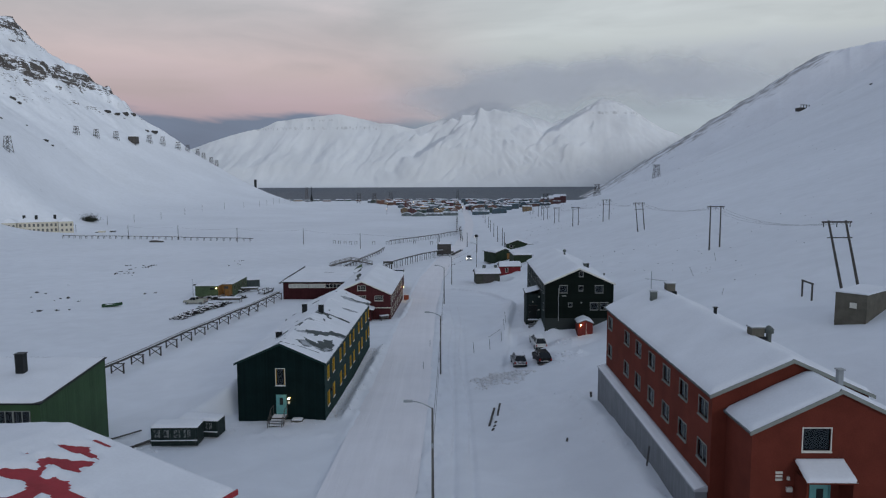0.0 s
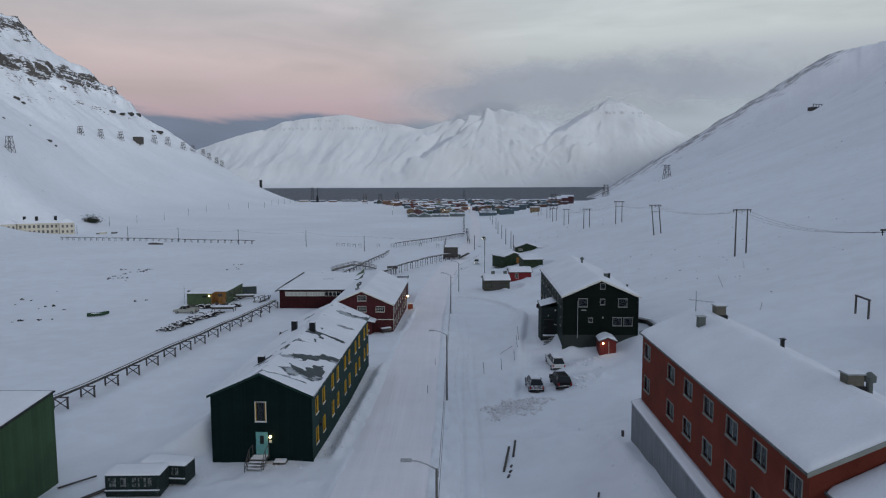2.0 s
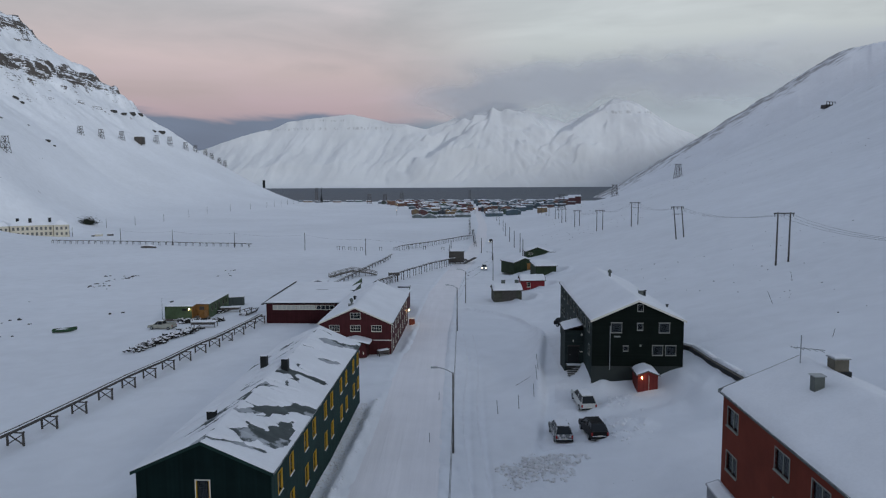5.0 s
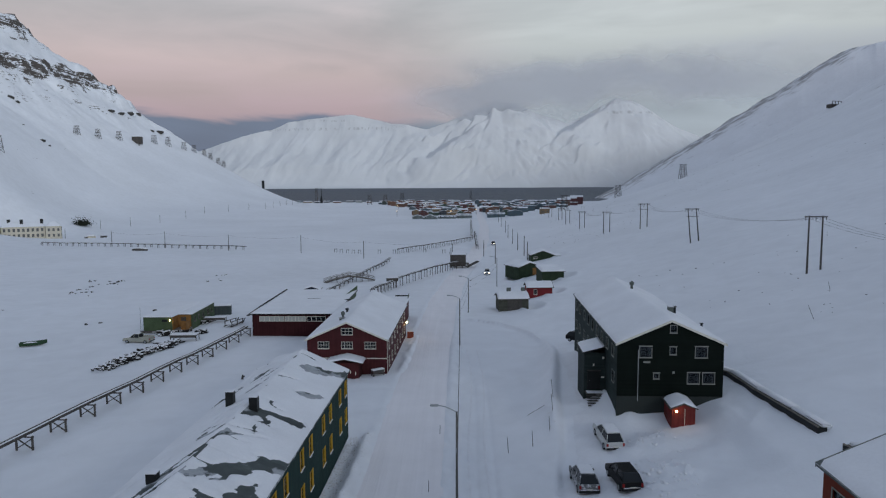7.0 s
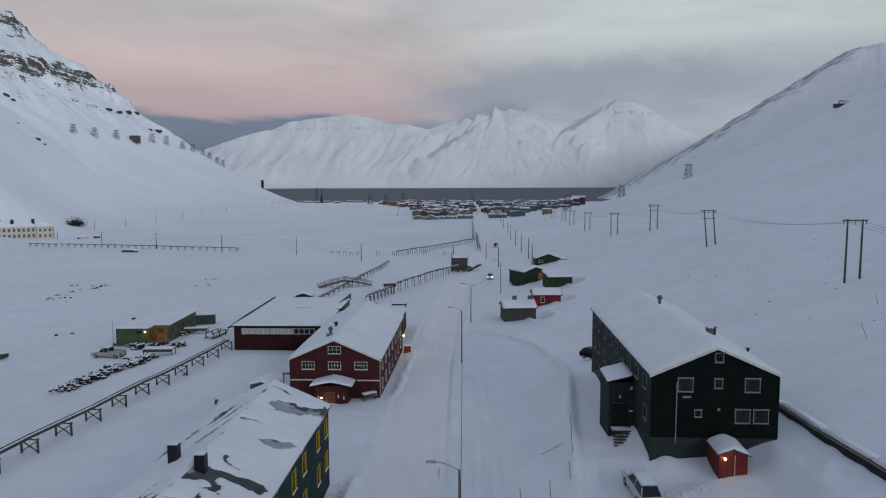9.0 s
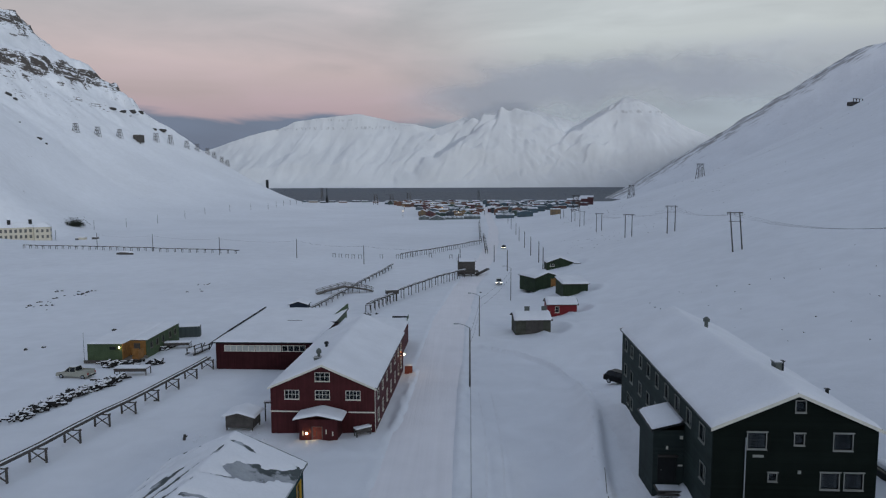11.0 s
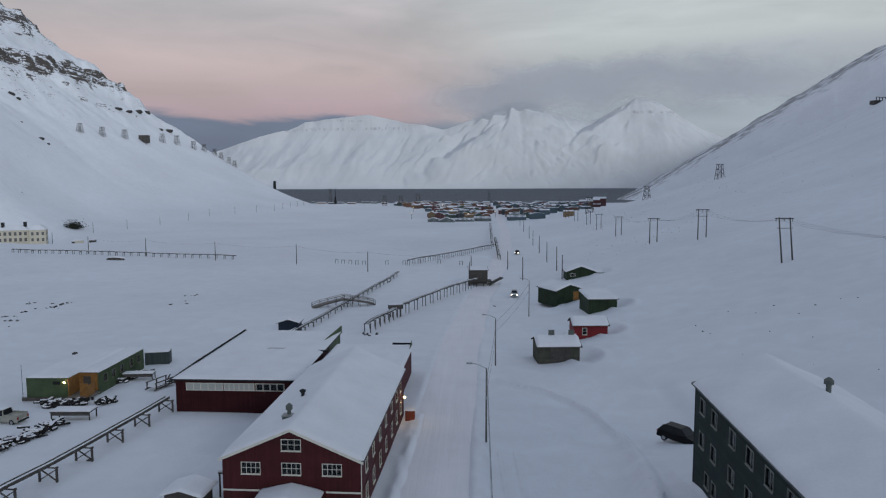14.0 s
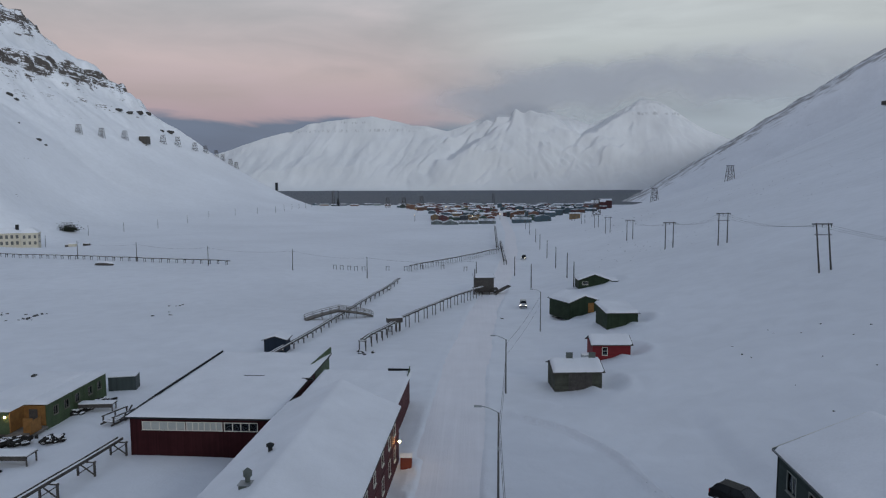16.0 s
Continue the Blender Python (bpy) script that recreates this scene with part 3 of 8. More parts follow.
        window_part(home, wm, w, h, casing, bars=bars, hood=hood, curtain=curtain, reveal=reveal, trim=0.04 if reveal and wall != "front" else 0.055, ledge=SNOW if reveal else None)
    return home



# ---- the land ----
def lattice(ix, iy, seed):
    n = (ix.astype(np.int64) * 374761393 + iy.astype(np.int64) * 668265263 + seed * 974634777) & 0x7FFFFFFF
    n = ((n ^ (n >> 13)) * 1274126177) & 0x7FFFFFFF
    n = ((n ^ (n >> 15)) * 668265263) & 0x7FFFFFFF
    return (n & 0xFFFF) / 32767.5 - 1.0


def wave(x, y, size, seed=0):
    """Smooth random relief between -1 and 1 with features of the given size."""
    x, y = np.asarray(x, float) / size, np.asarray(y, float) / size
    ix, iy = np.floor(x), np.floor(y)
    fx, fy = x - ix, y - iy
    fx, fy = fx * fx * fx * (fx * (fx * 6 - 15) + 10), fy * fy * fy * (fy * (fy * 6 - 15) + 10)
    a, b = lattice(ix, iy, seed), lattice(ix + 1, iy, seed)
    c, d = lattice(ix, iy + 1, seed), lattice(ix + 1, iy + 1, seed)
    return (a + (b - a) * fx) * (1 - fy) + (c + (d - c) * fx) * fy


def rough(x, y, size, seed=0, octaves=4, gain=0.5):
    return sum(gain ** k * wave(x, y, size / 2 ** k, seed + k) for k in range(octaves))


def step(a, b, v):
    t = np.clip((v - a) / (b - a), 0, 1)
    return t * t * (3 - 2 * t)


SEA = -22.8
ROAD_Y = (-400, 0, 49, 90, 149, 184, 294, 600, 1000, 1500, 1560, 1640)
ROAD_Z = (12, 1.6, -0.3, -2.5, -4.2, -4.9, -8.9, -14.0, -18, -21.6, -23.6, -33)
FOOT_Y = (-400, -50, 67, 104, 159, 299, 692, 1000, 1450, 2200)
FOOT_X = (3, 3, 6, 5, 16, 15.5, 76, 160, 477, 123)


def land_large(x, y):
    x, y = np.asarray(x, float), np.asarray(y, float)
    floor = np.interp(y, ROAD_Y, ROAD_Z)
    d = x - np.interp(y, FOOT_Y, FOOT_X)
    soft = 4 + 0.1 * np.clip(y - 300, 0, 500)
    d = 0.5 * (d + np.sqrt(d * d + soft * soft)) - 0.2 * soft
    d = np.maximum(d, 0)
    right = 0.216 * d + 0.0005 * d * d
    right = np.minimum(right, 302 + 0.12 * np.minimum(d, 1150))
    # its end falls to the fjord
    right = np.minimum(right, np.maximum(0, 0.596 * (x - 226.0) - 0.215 * (y - 1450)))
    # left-hand mountain
    e = np.interp(y, (-400, 400, 800, 1450, 2200), (-215, -233, -320, -275, -530)) - x
    e = 0.5 * (e + np.sqrt(e * e + 120 ** 2)) - 16
    e = np.maximum(e, 0)
    left = 0.555 * e + 0.0009 * e * e
    left = np.minimum(left, 620 + 0.1 * e)
    left = np.minimum(left, np.maximum(0, -0.615 * (x + 353) - 0.302 * (y - 1357)))
    wide = 1 - step(620, 950, y)
    left = left * (1 - wide + wide * step(18, 85, left))
    left = left * (1 - 0.97 * np.exp(-(((x + 282) / 55) ** 2 + ((y - 492) / 58) ** 2) ** 2))
    dip = -0.02 * np.clip(-x - 12, 0, 60) * (1 - step(180, 300, y)) + 1.4 * step(30, 70, -x) * step(230, 330, y) * (1 - step(420, 560, y))
    dip = dip - 5.0 * np.exp(-((x + 276) / 45) ** 2 - ((y - 500) / 45) ** 2)
    return floor, right, left, dip


def land(x, y):
    floor, right, left, dip = land_large(x, y)
    return floor + right + left + dip


def road_x(y):
    """The road's centre line."""
    return np.interp(y, (-200, 40, 80, 150, 200, 260, 350, 440, 600, 1100), (-6, -5.2, -4.3, -3.2, -1.5, 2.5, 12.0, 19.5, 28, 40))


def land_detail(x, y):
    floor, right, left, dip = land_large(x, y)
    z = floor + right + left + dip
    near = 1 - step(250, 700, y)
    # rock benches on the high left-hand face
    bench = left + 9 * rough(x, y, 150, 21) + 2.5 * wave(x, y, 14, 27)
    for level, tall in ((158, 9), (176, 13), (192, 9), (232, 12), (252, 14), (272, 14), (292, 14)):
        broken = np.clip(0.35 + 0.9 * rough(x, y, 48, 31 + int(level), 4, 0.6), 0, 1.3)
        z = z + (step(level, level + 4, bench) - step(level, level + 46, bench)) * tall * broken
    z = z + step(40, 160, left) * 4 * rough(x, y, 45, 41, 5)
    z = z + step(90, 220, right) * 4.0 * rough(x, y, 60, 51, 5) + step(3, 30, right) * 0.45 * rough(x, y, 30, 52, 3)
    # drifts
    z = z + 0.26 * rough(x, y, 19, 61, 3) * near + 0.05 * wave(x, y, 2.2, 65) * near * step(-0.1, 0.5, wave(x, y, 23, 66))
    # the road lies in a shallow cut with ploughed banks
    s = np.abs(x - road_x(y))
    cut = 1 - step(3.1, 3.7, s)
    bank = np.exp(-((s - 4.1) / 0.55) ** 2) * (0.10 + 0.16 * wave(x, y, 1.6, 71)) * near
    z = z * (1 - cut) + (floor + dip - 0.18) * cut + bank
    return z


def ploughed_edge(y):
    return np.interp(y, (78, 88, 103, 114, 134, 150, 160, 168, 174), (6.5, 8.3, 11.1, 12.3, 15.5, 16.7, 15.4, 11.5, 5.0))


def land_village(x, y):
    """The land with the cleared yard, the banks along the walls and the heaps."""
    z = land_detail(x, y)
    yard = step(0, 0.7, x - ploughed_edge(y)) * step(84, 90, y) * (1 - step(166, 173, y)) * (1 - step(24, 27, x))
    z = z - 0.70 * yard + 0.50 * np.exp(-((x - ploughed_edge(y) + 0.5) / 0.5) ** 2) * step(100, 106, y) * (1 - step(173, 177, y))
    for x0, y0, y1, lean in ((-11.5, 69, 108, 0.0314), (-8.7, 132, 161, 0.033)):
        s = x - (x0 + lean * (y - y0))
        along = step(y0, y0 + 2, y) * (1 - step(y1 - 2, y1, y))
        z = z + along * (0.48 * np.exp(-((s - 1.95) / 0.5) ** 2) * (1 + 0.5 * wave(x, y, 1.3, 91)) - 0.10 * np.exp(-((s - 0.7) / 0.5) ** 2))
    # the drive rises towards the guest house
    rise = np.interp(y, (99, 103.5, 106, 109, 116, 133, 142, 152), (0, 0.2, 1.3, 1.8, 1.65, 1.75, 1.3, 0))
    z = z + rise * step(-3.2, 0.6, x - ploughed_edge(y)) * (1 - step(24, 27, x))
    # heaped, broken snow beside the parking place, along the plinth of the block, and west of the barrack
    heap = np.exp(-(((x - 8.4) / 4.0) ** 2 + ((y - 83.4) / 3.9) ** 2) ** 2)
    z = z + heap * (0.15 + 0.34 * np.abs(rough(x, y, 1.1, 95, 3)))
    # drifts against the guest house
    z = z + 0.65 * np.exp(-((x - 17.0 - 0.049 * (y - 104)) / 1.0) ** 2) * step(102, 105, y) * (1 - step(131, 135, y)) * (1 + 0.3 * wave(x, y, 1.5, 94))
    z = z + 0.75 * np.exp(-((y - 103.4) / 1.5) ** 2 - ((x - 18.5) / 3.2) ** 2) * (1 + 0.4 * wave(x, y, 1.4, 96))
    heap = np.exp(-(((x - 17.8) / 2.6) ** 2 + ((y - 90.5) / 4.2) ** 2) ** 2) + 0.7 * np.exp(-(((x - 18.5) / 3) ** 2 + ((y - 98.5) / 2) ** 2) ** 2)
    z = z + heap * (0.3 + 0.5 * np.abs(rough(x, y, 1.8, 97, 3)))
    z = z + 0.7 * np.exp(-((x - 15.2 - 0.5 * wave(x, y, 4, 98)) / 1.1) ** 2) * step(36, 44, y) * (1 - step(68, 74, y)) * (1 + 0.3 * rough(x, y, 2, 99, 2))
    # furrows between the road and the lamp posts, and a side track
    furrow = np.exp(-((x - 0.2 - road_x(y) - 4.6) / 0.9) ** 2) * (1 - step(150, 190, y))
    z = z + furrow * 0.26 * wave(x * 1.2 + y * 0.5, y * 0.55 - x, 1.0, 101)
    for off in (6.6, 8.2):
        z = z - 0.22 * np.exp(-((x - road_x(y) - off - 0.4 * wave(x * 0, y, 30, 103)) / 0.28) ** 2) * (1 - step(125, 150, y))
    for off in (0.0, 1.5):
        s = y - (73.2 + off + 0.05 * (x - 9) + 0.6 * np.sin(x * 0.3))
        z = z - 0.22 * np.exp(-(s / 0.38) ** 2) * step(6, 9, x) * (1 - step(18, 21, x))
    # snow blown up to the eaves along the barrack's west wall
    d = x + 20.7 - 0.0314 * (y - 69.4)
    blown = 5.3 * np.exp(np.minimum(d, 0) / 3.1) * (1 - step(0.05, 0.4, d)) * step(0, 4.0, y - 72.3 - 1.4 * (x + 21)) * (1 - step(97, 109, y)) * step(-38, -30, x)
    z = z + blown * (1 + 0.05 * wave(x, y, 3, 119))
    # hollows that the wind scoops beside the huts
    for x0, y0 in ((18.6, 186.0), (26.0, 203.0), (32.6, 225.0), (19.6, 243.0), (39.6, 281.0)):
        far = np.hypot((x - x0) / 1.6, (y - y0) / 3.4)
        z = z - 0.55 * np.exp(-far ** 2) + 0.35 * np.exp(-((far - 1.7) / 0.5) ** 2)
    # trampled and shovelled patches
    for x0, y0, rx, ry in ((12.5, 94, 7, 8), (24, 97, 6, 5), (10, 69, 6, 7), (-16, 66, 8, 4), (-15, 128, 8, 4), (30, 101, 4, 9), (3, 94, 3, 14)):
        patch = np.exp(-(((x - x0) / rx) ** 2 + ((y - y0) / ry) ** 2) ** 2)
        z = z + patch * (0.12 * rough(x, y, 1.5, 111, 3) + 0.05 * np.abs(wave(x, y, 0.6, 115)))
    return z


def ground(x, y):
    return float(land_village(np.float64(x), np.float64(y)))


def build_land():
    """One sheet in rings round the head of the valley, finer towards the village."""
    az = np.concatenate([np.linspace(-180, -38, 60), np.linspace(-37, 37, 900), np.linspace(38, 180, 60)])
    r = np.concatenate([[0.0], np.geomspace(8, 60, 40), np.geomspace(60.5, 420, 560), np.geomspace(422, 1650, 380), np.geomspace(1665, 4990, 60)])
    a, rr = np.meshgrid(np.radians(az), r)
    x, y = np.sin(a) * rr, np.cos(a) * rr - 60
    ob = grid_object("ground", np.stack([x, y, land_village(x, y)], -1)[:, ::-1], SNOW_GROUND)
    return tagged(ob, "snow-covered valley floor and mountainsides with dark rock bands", "ground", kind="structure")


build_land()

sea = part("water", boxes((-3500, 3500, 1380, 4990, SEA - 0.5, SEA)), WATER)
tagged(sea, "dark grey-blue open fjord water under dusk sky", "water", kind="structure")


CREST_X = (-2300, -1698, -1415, -1220, -1103, -909, -678, -524, -409, -294, -159, -25, 71, 190, 319, 440, 590, 780, 894, 1007, 1120, 1240, 1410, 1545, 1681, 1933, 2400)
CREST_Z = (130, 263, 353, 398, 447, 473, 495, 464, 433, 425, 394, 435, 480, 535, 582, 566, 500, 432, 472, 535, 598, 572, 467, 391, 341, 249, 150)


def build_range():
    """Snow mountains on the far shore: a crest with spurs that run down from it, each with a face on either side."""
    x, y = np.meshgrid(np.linspace(-2300, 2400, 1100), np.linspace(4270, 4900, 150))
    wx = x + 15 * wave(x, y, 190, 5) + 5 * wave(x, y, 60, 6)
    wy = y + 22 * wave(x, y, 170, 7) + 8 * wave(x, y, 55, 8)
    crest = np.interp(x + 10 * wave(x, y, 120, 4), CREST_X, CREST_Z)
    back = 4740 - wy
    # the face below the crest: steep at the top, a broad apron at the foot
    t = np.clip(back / 440, 0, 1)
    z = crest * np.where(back < 0, 1 + back / 700, 1 - 0.96 * t ** (0.76 - 0.12 * step(-350, 150, x)))
    # spurs: (summit x, foot x, foot y, foot height share, steepness of the sides)
    spurs = [(1110, 965, 4400, 0.22, 0.85), (1150, 1320, 4410, 0.24, 0.85), (1274, 1470, 4430, 0.22, 0.8), (1007, 880, 4470, 0.32, 0.8), (1410, 1560, 4440, 0.2, 0.8),
             (319, 160, 4400, 0.25, 0.8), (330, 390, 4390, 0.26, 0.8), (440, 610, 4450, 0.28, 0.8), (190, -10, 4440, 0.3, 0.8), (626, 760, 4500, 0.36, 0.75), (71, -110, 4500, 0.4, 0.7)]
    for k, (sx, fx, fy, share, side) in enumerate(spurs):
        top = np.interp(sx, CREST_X, CREST_Z)
        dx, dy = fx - sx, fy - 4740
        length = math.hypot(dx, dy)
        s = np.clip(((wx - sx) * dx + (wy - 4740) * dy) / length ** 2, 0, 1)
        off = np.hypot(wx - sx - s * dx, wy - 4740 - s * dy)
        flute = 1 + 0.10 * wave(s * length + 0.35 * off, off * 0.25, 42, 40 + k) + 0.05 * wave(s * length, off * 0.3, 15, 80 + k)
        line = top * (1 - (1 - share) * s ** 1.05) - 5 * wave(s * length, s * 0, 60, 120 + k)
        face = line - 0.72 * side * off * flute
        soft = 42
        z = 0.5 * (z + face + np.sqrt((z - face) ** 2 + soft ** 2)) - 0.5 * soft * np.exp(-((z - face) / 26) ** 2)
    # rounded foothills on the shore
    for hx, hy, hz, wide, deep in ((300, 4400, 92, 150, 55), (40, 4420, 52, 240, 60), (-200, 4400, 26, 260, 60), (640, 4390, 40, 260, 60), (-600, 4370, 45, 260, 50), (1000, 4370, 45, 220, 45)):
        hill = hz * np.exp(-((wx - hx) / wide) ** 2 - ((wy - hy) / deep) ** 2)
        z = np.maximum(z, 30) + hill * np.exp(-np.maximum(z - 60, 0) / 90)
    # gullies that fan out down the faces, broad ones first
    fall = np.clip(back / 440, 0, 1)
    deep = 4 * fall * (1 - fall)
    u = wx + (0.55 - 0.45 * step(-400, 300, x)) * back
    for size, depth, key in ((170, 28, 9), (74, 13, 10), (31, 6.5, 11)):
        crease = np.abs(wave(u + 0.3 * size * wave(x, y, 1.6 * size, key + 20), wy * 0.14, size, key))
        z = z + (1.0 - 0.3 * step(-300, 200, x)) * depth * deep * (crease - 0.45)
    z = z + 2.0 * rough(wx, wy, 40, 12, 3) * np.clip(back / 60, 0, 1)
    # short ribs of rock just below the flat summit
    rim = np.exp(-((back - 34) / 12) ** 2)
    z = z + 7 * rim * np.clip(wave(x, y * 0.1, 20, 15) * 2, 0, 1)
    z = np.minimum(z, crest * (1 - 0.06 * np.clip(back / 100, 0, 1)) + 1.5 * wave(x, y, 14, 16))
    z = SEA + z * np.clip((y - 4285) / 165, 0, 1) ** 0.8 - 2 * (1 - step(4285, 4300, y))
    for _ in range(2):
        soft_z = (z + np.roll(z, 1, 0) + np.roll(z, -1, 0) + np.roll(z, 1, 1) + np.roll(z, -1, 1)) / 5
        soft_z[[0, -1]] = z[[0, -1]]
        z = np.where(np.abs(y - 4740) < 30, z, soft_z)
    ob = grid_object("mountain_range", np.stack([x, y, z], -1), FAR_SNOW_HAZED)
    return tagged(ob, "pale snow-covered mountain range beyond the fjord", "mountain", kind="structure")


def far_snow():
    """Snow of the far range, with broken rows of rock just under the flat summits."""
    m = bpy.data.materials.new("hazed_mountain_snow")
    m.use_nodes = True
    tree = m.node_tree
    tree.nodes.clear()
    n = graph(tree)
    place = n("ShaderNodeNewGeometry").outputs["Position"]
    xyz = n("ShaderNodeSeparateXYZ", {0: place})
    broad = n("ShaderNodeTexNoise", {"Vector": place, "Scale": 0.004, "Detail": 6, "Roughness": 0.6})
    tone = n("ShaderNodeMapRange", {0: broad.outputs[0], 1: 0.3, 2: 0.7, 3: 0.93, 4: 1.05})
    # Dimmer blue-grey than near snow: distance haze is put into this colour.
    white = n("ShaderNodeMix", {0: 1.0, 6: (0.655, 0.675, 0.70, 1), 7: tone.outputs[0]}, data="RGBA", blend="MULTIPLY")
    # height above a slightly wavy bedding line
    sway = n("ShaderNodeTexNoise", {"Vector": place, "Scale": 0.006, "Detail": 3})
    level = n("ShaderNodeMath", {0: sway.outputs[0], 1: 26, 2: xyz.outputs[2]}, operation="MULTIPLY_ADD")
    upright = n("ShaderNodeMapping", {"Vector": place, "Scale": (0.055, 0.01, 0.018)})
    tick = n("ShaderNodeTexNoise", {"Vector": upright.outputs[0], "Scale": 1.0, "Detail": 4, "Roughness": 0.65})
    total = None
    for z0, half, x0, x1, share in ((385, 13, -1390, -380, 0.50), (442, 9, -1120, -640, 0.54), (482, 14, 1010, 1500, 0.50), (520, 14, 1120, 1330, 0.55), (470, 10, 380, 520, 0.55)):
        gap = n("ShaderNodeMath", {0: level.outputs[0], 1: z0}, operation="SUBTRACT")
        size = n("ShaderNodeMath", {0: gap.outputs[0]}, operation="ABSOLUTE")
        row = n("ShaderNodeMapRange", {0: size.outputs[0], 1: half, 2: half * 0.4})
        west = n("ShaderNodeMapRange", {0: xyz.outputs[0], 1: x0, 2: x0 + 60})
        east = n("ShaderNodeMapRange", {0: xyz.outputs[0], 1: x1, 2: x1 - 60})
        cut = n("ShaderNodeMapRange", {0: tick.outputs[0], 1: share, 2: share + 0.10})
        a1 = n("ShaderNodeMath", {0: row.outputs[0], 1: cut.outputs[0]}, operation="MULTIPLY")
        a2 = n("ShaderNodeMath", {0: west.outputs[0], 1: east.outputs[0]}, operation="MULTIPLY")
        a3 = n("ShaderNodeMath", {0: a1.outputs[0], 1: a2.outputs[0]}, operation="MULTIPLY")
        total = a3 if total is None else n("ShaderNodeMath", {0: total.outputs[0], 1: a3.outputs[0]}, operation="MAXIMUM")
    thin = n("ShaderNodeMath", {0: total.outputs[0], 1: 0.42}, operation="MULTIPLY")
    colour = n("ShaderNodeMix", {0: thin.outputs[0], 6: white.outputs[2], 7: (0.20, 0.195, 0.20, 1)}, data="RGBA")
    shader = n("ShaderNodeBsdfPrincipled", {"Base Color": colour.outputs[2], "Roughness": 0.85, "Specular IOR Level": 0.1})
    n("ShaderNodeOutputMaterial", {0: shader.outputs[0]})
    return m


FAR_SNOW_HAZED = far_snow()
build_range()


def cloud_material():
    m = bpy.data.materials.new("thin_cloud")
    m.use_nodes = True
    tree = m.node_tree
    tree.nodes.clear()
    n = graph(tree)
    place = n("ShaderNodeNewGeometry").outputs["Position"]
    flat = n("ShaderNodeMapping", {"Vector": place, "Scale": (0.0028, 0.0028, 0.0048)})
    puff = n("ShaderNodeTexNoise", {"Vector": flat.outputs[0], "Scale": 1.0, "Detail": 3, "Roughness": 0.45, "Distortion": 0.2})
    xyz = n("ShaderNodeSeparateXYZ", {0: place})
    swell = n("ShaderNodeMath", {0: puff.outputs[0], 1: 340, 2: xyz.outputs[2]}, operation="MULTIPLY_ADD")
    brow = n("ShaderNodeMapRange", {0: xyz.outputs[0], 1: -420, 2: 760, 3: 800, 4: 1000})
    rise = n("ShaderNodeMath", {0: brow.outputs[0], 1: swell.outputs[0]}, operation="SUBTRACT")
    top = n("ShaderNodeMapRange", {0: rise.outputs[0], 1: -90, 2: 130})
    top.interpolation_type = "SMOOTHSTEP"
    # the base hangs lower about the middle summit than about the eastern one
    rift = n("ShaderNodeMapRange", {0: xyz.outputs[0], 1: 780, 2: 1080, 3: 0, 4: 105})
    rift.interpolation_type = "SMOOTHSTEP"
    sunk = n("ShaderNodeMath", {0: swell.outputs[0], 1: rift.outputs[0]}, operation="SUBTRACT")
    low = n("ShaderNodeMapRange", {0: sunk.outputs[0], 1: 530, 2: 740})
    low.interpolation_type = "SMOOTHSTEP"
    left = n("ShaderNodeMapRange", {0: xyz.outputs[0], 1: -520, 2: 120})
    left.interpolation_type = "SMOOTHSTEP"
    right = n("ShaderNodeMapRange", {0: xyz.outputs[0], 1: 2700, 2: 1800})
    a = n("ShaderNodeMath", {0: low.outputs[0], 1: top.outputs[0]}, operation="MULTIPLY")
    b = n("ShaderNodeMath", {0: left.outputs[0], 1: right.outputs[0]}, operation="MULTIPLY")
    c = n("ShaderNodeMath", {0: a.outputs[0], 1: b.outputs[0]}, operation="MULTIPLY")
    thick = n("ShaderNodeMath", {0: c.outputs[0], 1: 0.82}, operation="MULTIPLY")
    clear = n("ShaderNodeBsdfTransparent")
    lit = n("ShaderNodeBsdfDiffuse", {0: (0.68, 0.70, 0.74, 1)})
    glow = n("ShaderNodeBsdfTranslucent", {0: (0.68, 0.70, 0.74, 1)})
    body = n("ShaderNodeMixShader", {0: 0.5, 1: lit.outputs[0], 2: glow.outputs[0]})
    mix = n("ShaderNodeMixShader", {0: thick.outputs[0], 1: clear.outputs[0], 2: body.outputs[0]})
    n("ShaderNodeOutputMaterial", {0: mix.outputs[0]})
    return m


def build_cloud():
    """A thin bank of cloud that hangs about the far summits."""
    x, z = np.meshgrid(np.linspace(-750, 2800, 60), np.linspace(300, 1000, 24))
    y = 4690 - 12 * rough(x, z, 500, 201, 3)
    ob = grid_object("cloud_bank", np.stack([x, y, z], -1), cloud_material())
    return tagged(ob, "thin grey cloud bank drifting about the far summits", "cloud", kind="structure")


build_cloud()


def build_road():
    y = np.concatenate([np.arange(-60, 260, 1.0), np.arange(260, 1150, 6.0)])
    s = np.linspace(-3.75, 3.75, 16)
    yy, ss = np.meshgrid(y, s, indexing="ij")
    xx = road_x(yy) + ss
    zz = np.interp(yy, ROAD_Y, ROAD_Z) + 0.05 * rough(xx, yy * 0.12, 0.9, 81, 3) - 0.06 * np.exp(-((np.abs(ss) - 0.9) / 0.25) ** 2)
    ob = grid_object("road", np.stack([xx, yy, zz], -1)[:, ::-1], ROAD_SNOW)
    return tagged(ob, "snow-packed straight road with wheel ruts and ploughed banks", "road", kind="structure")


build_road()


TRACK_SNOW = material("packed_track_snow", (0.785, 0.80, 0.835), 0.7, spread=0.04, size=1.6, grain=0.04, grain_size=4, grain_depth=0.025)


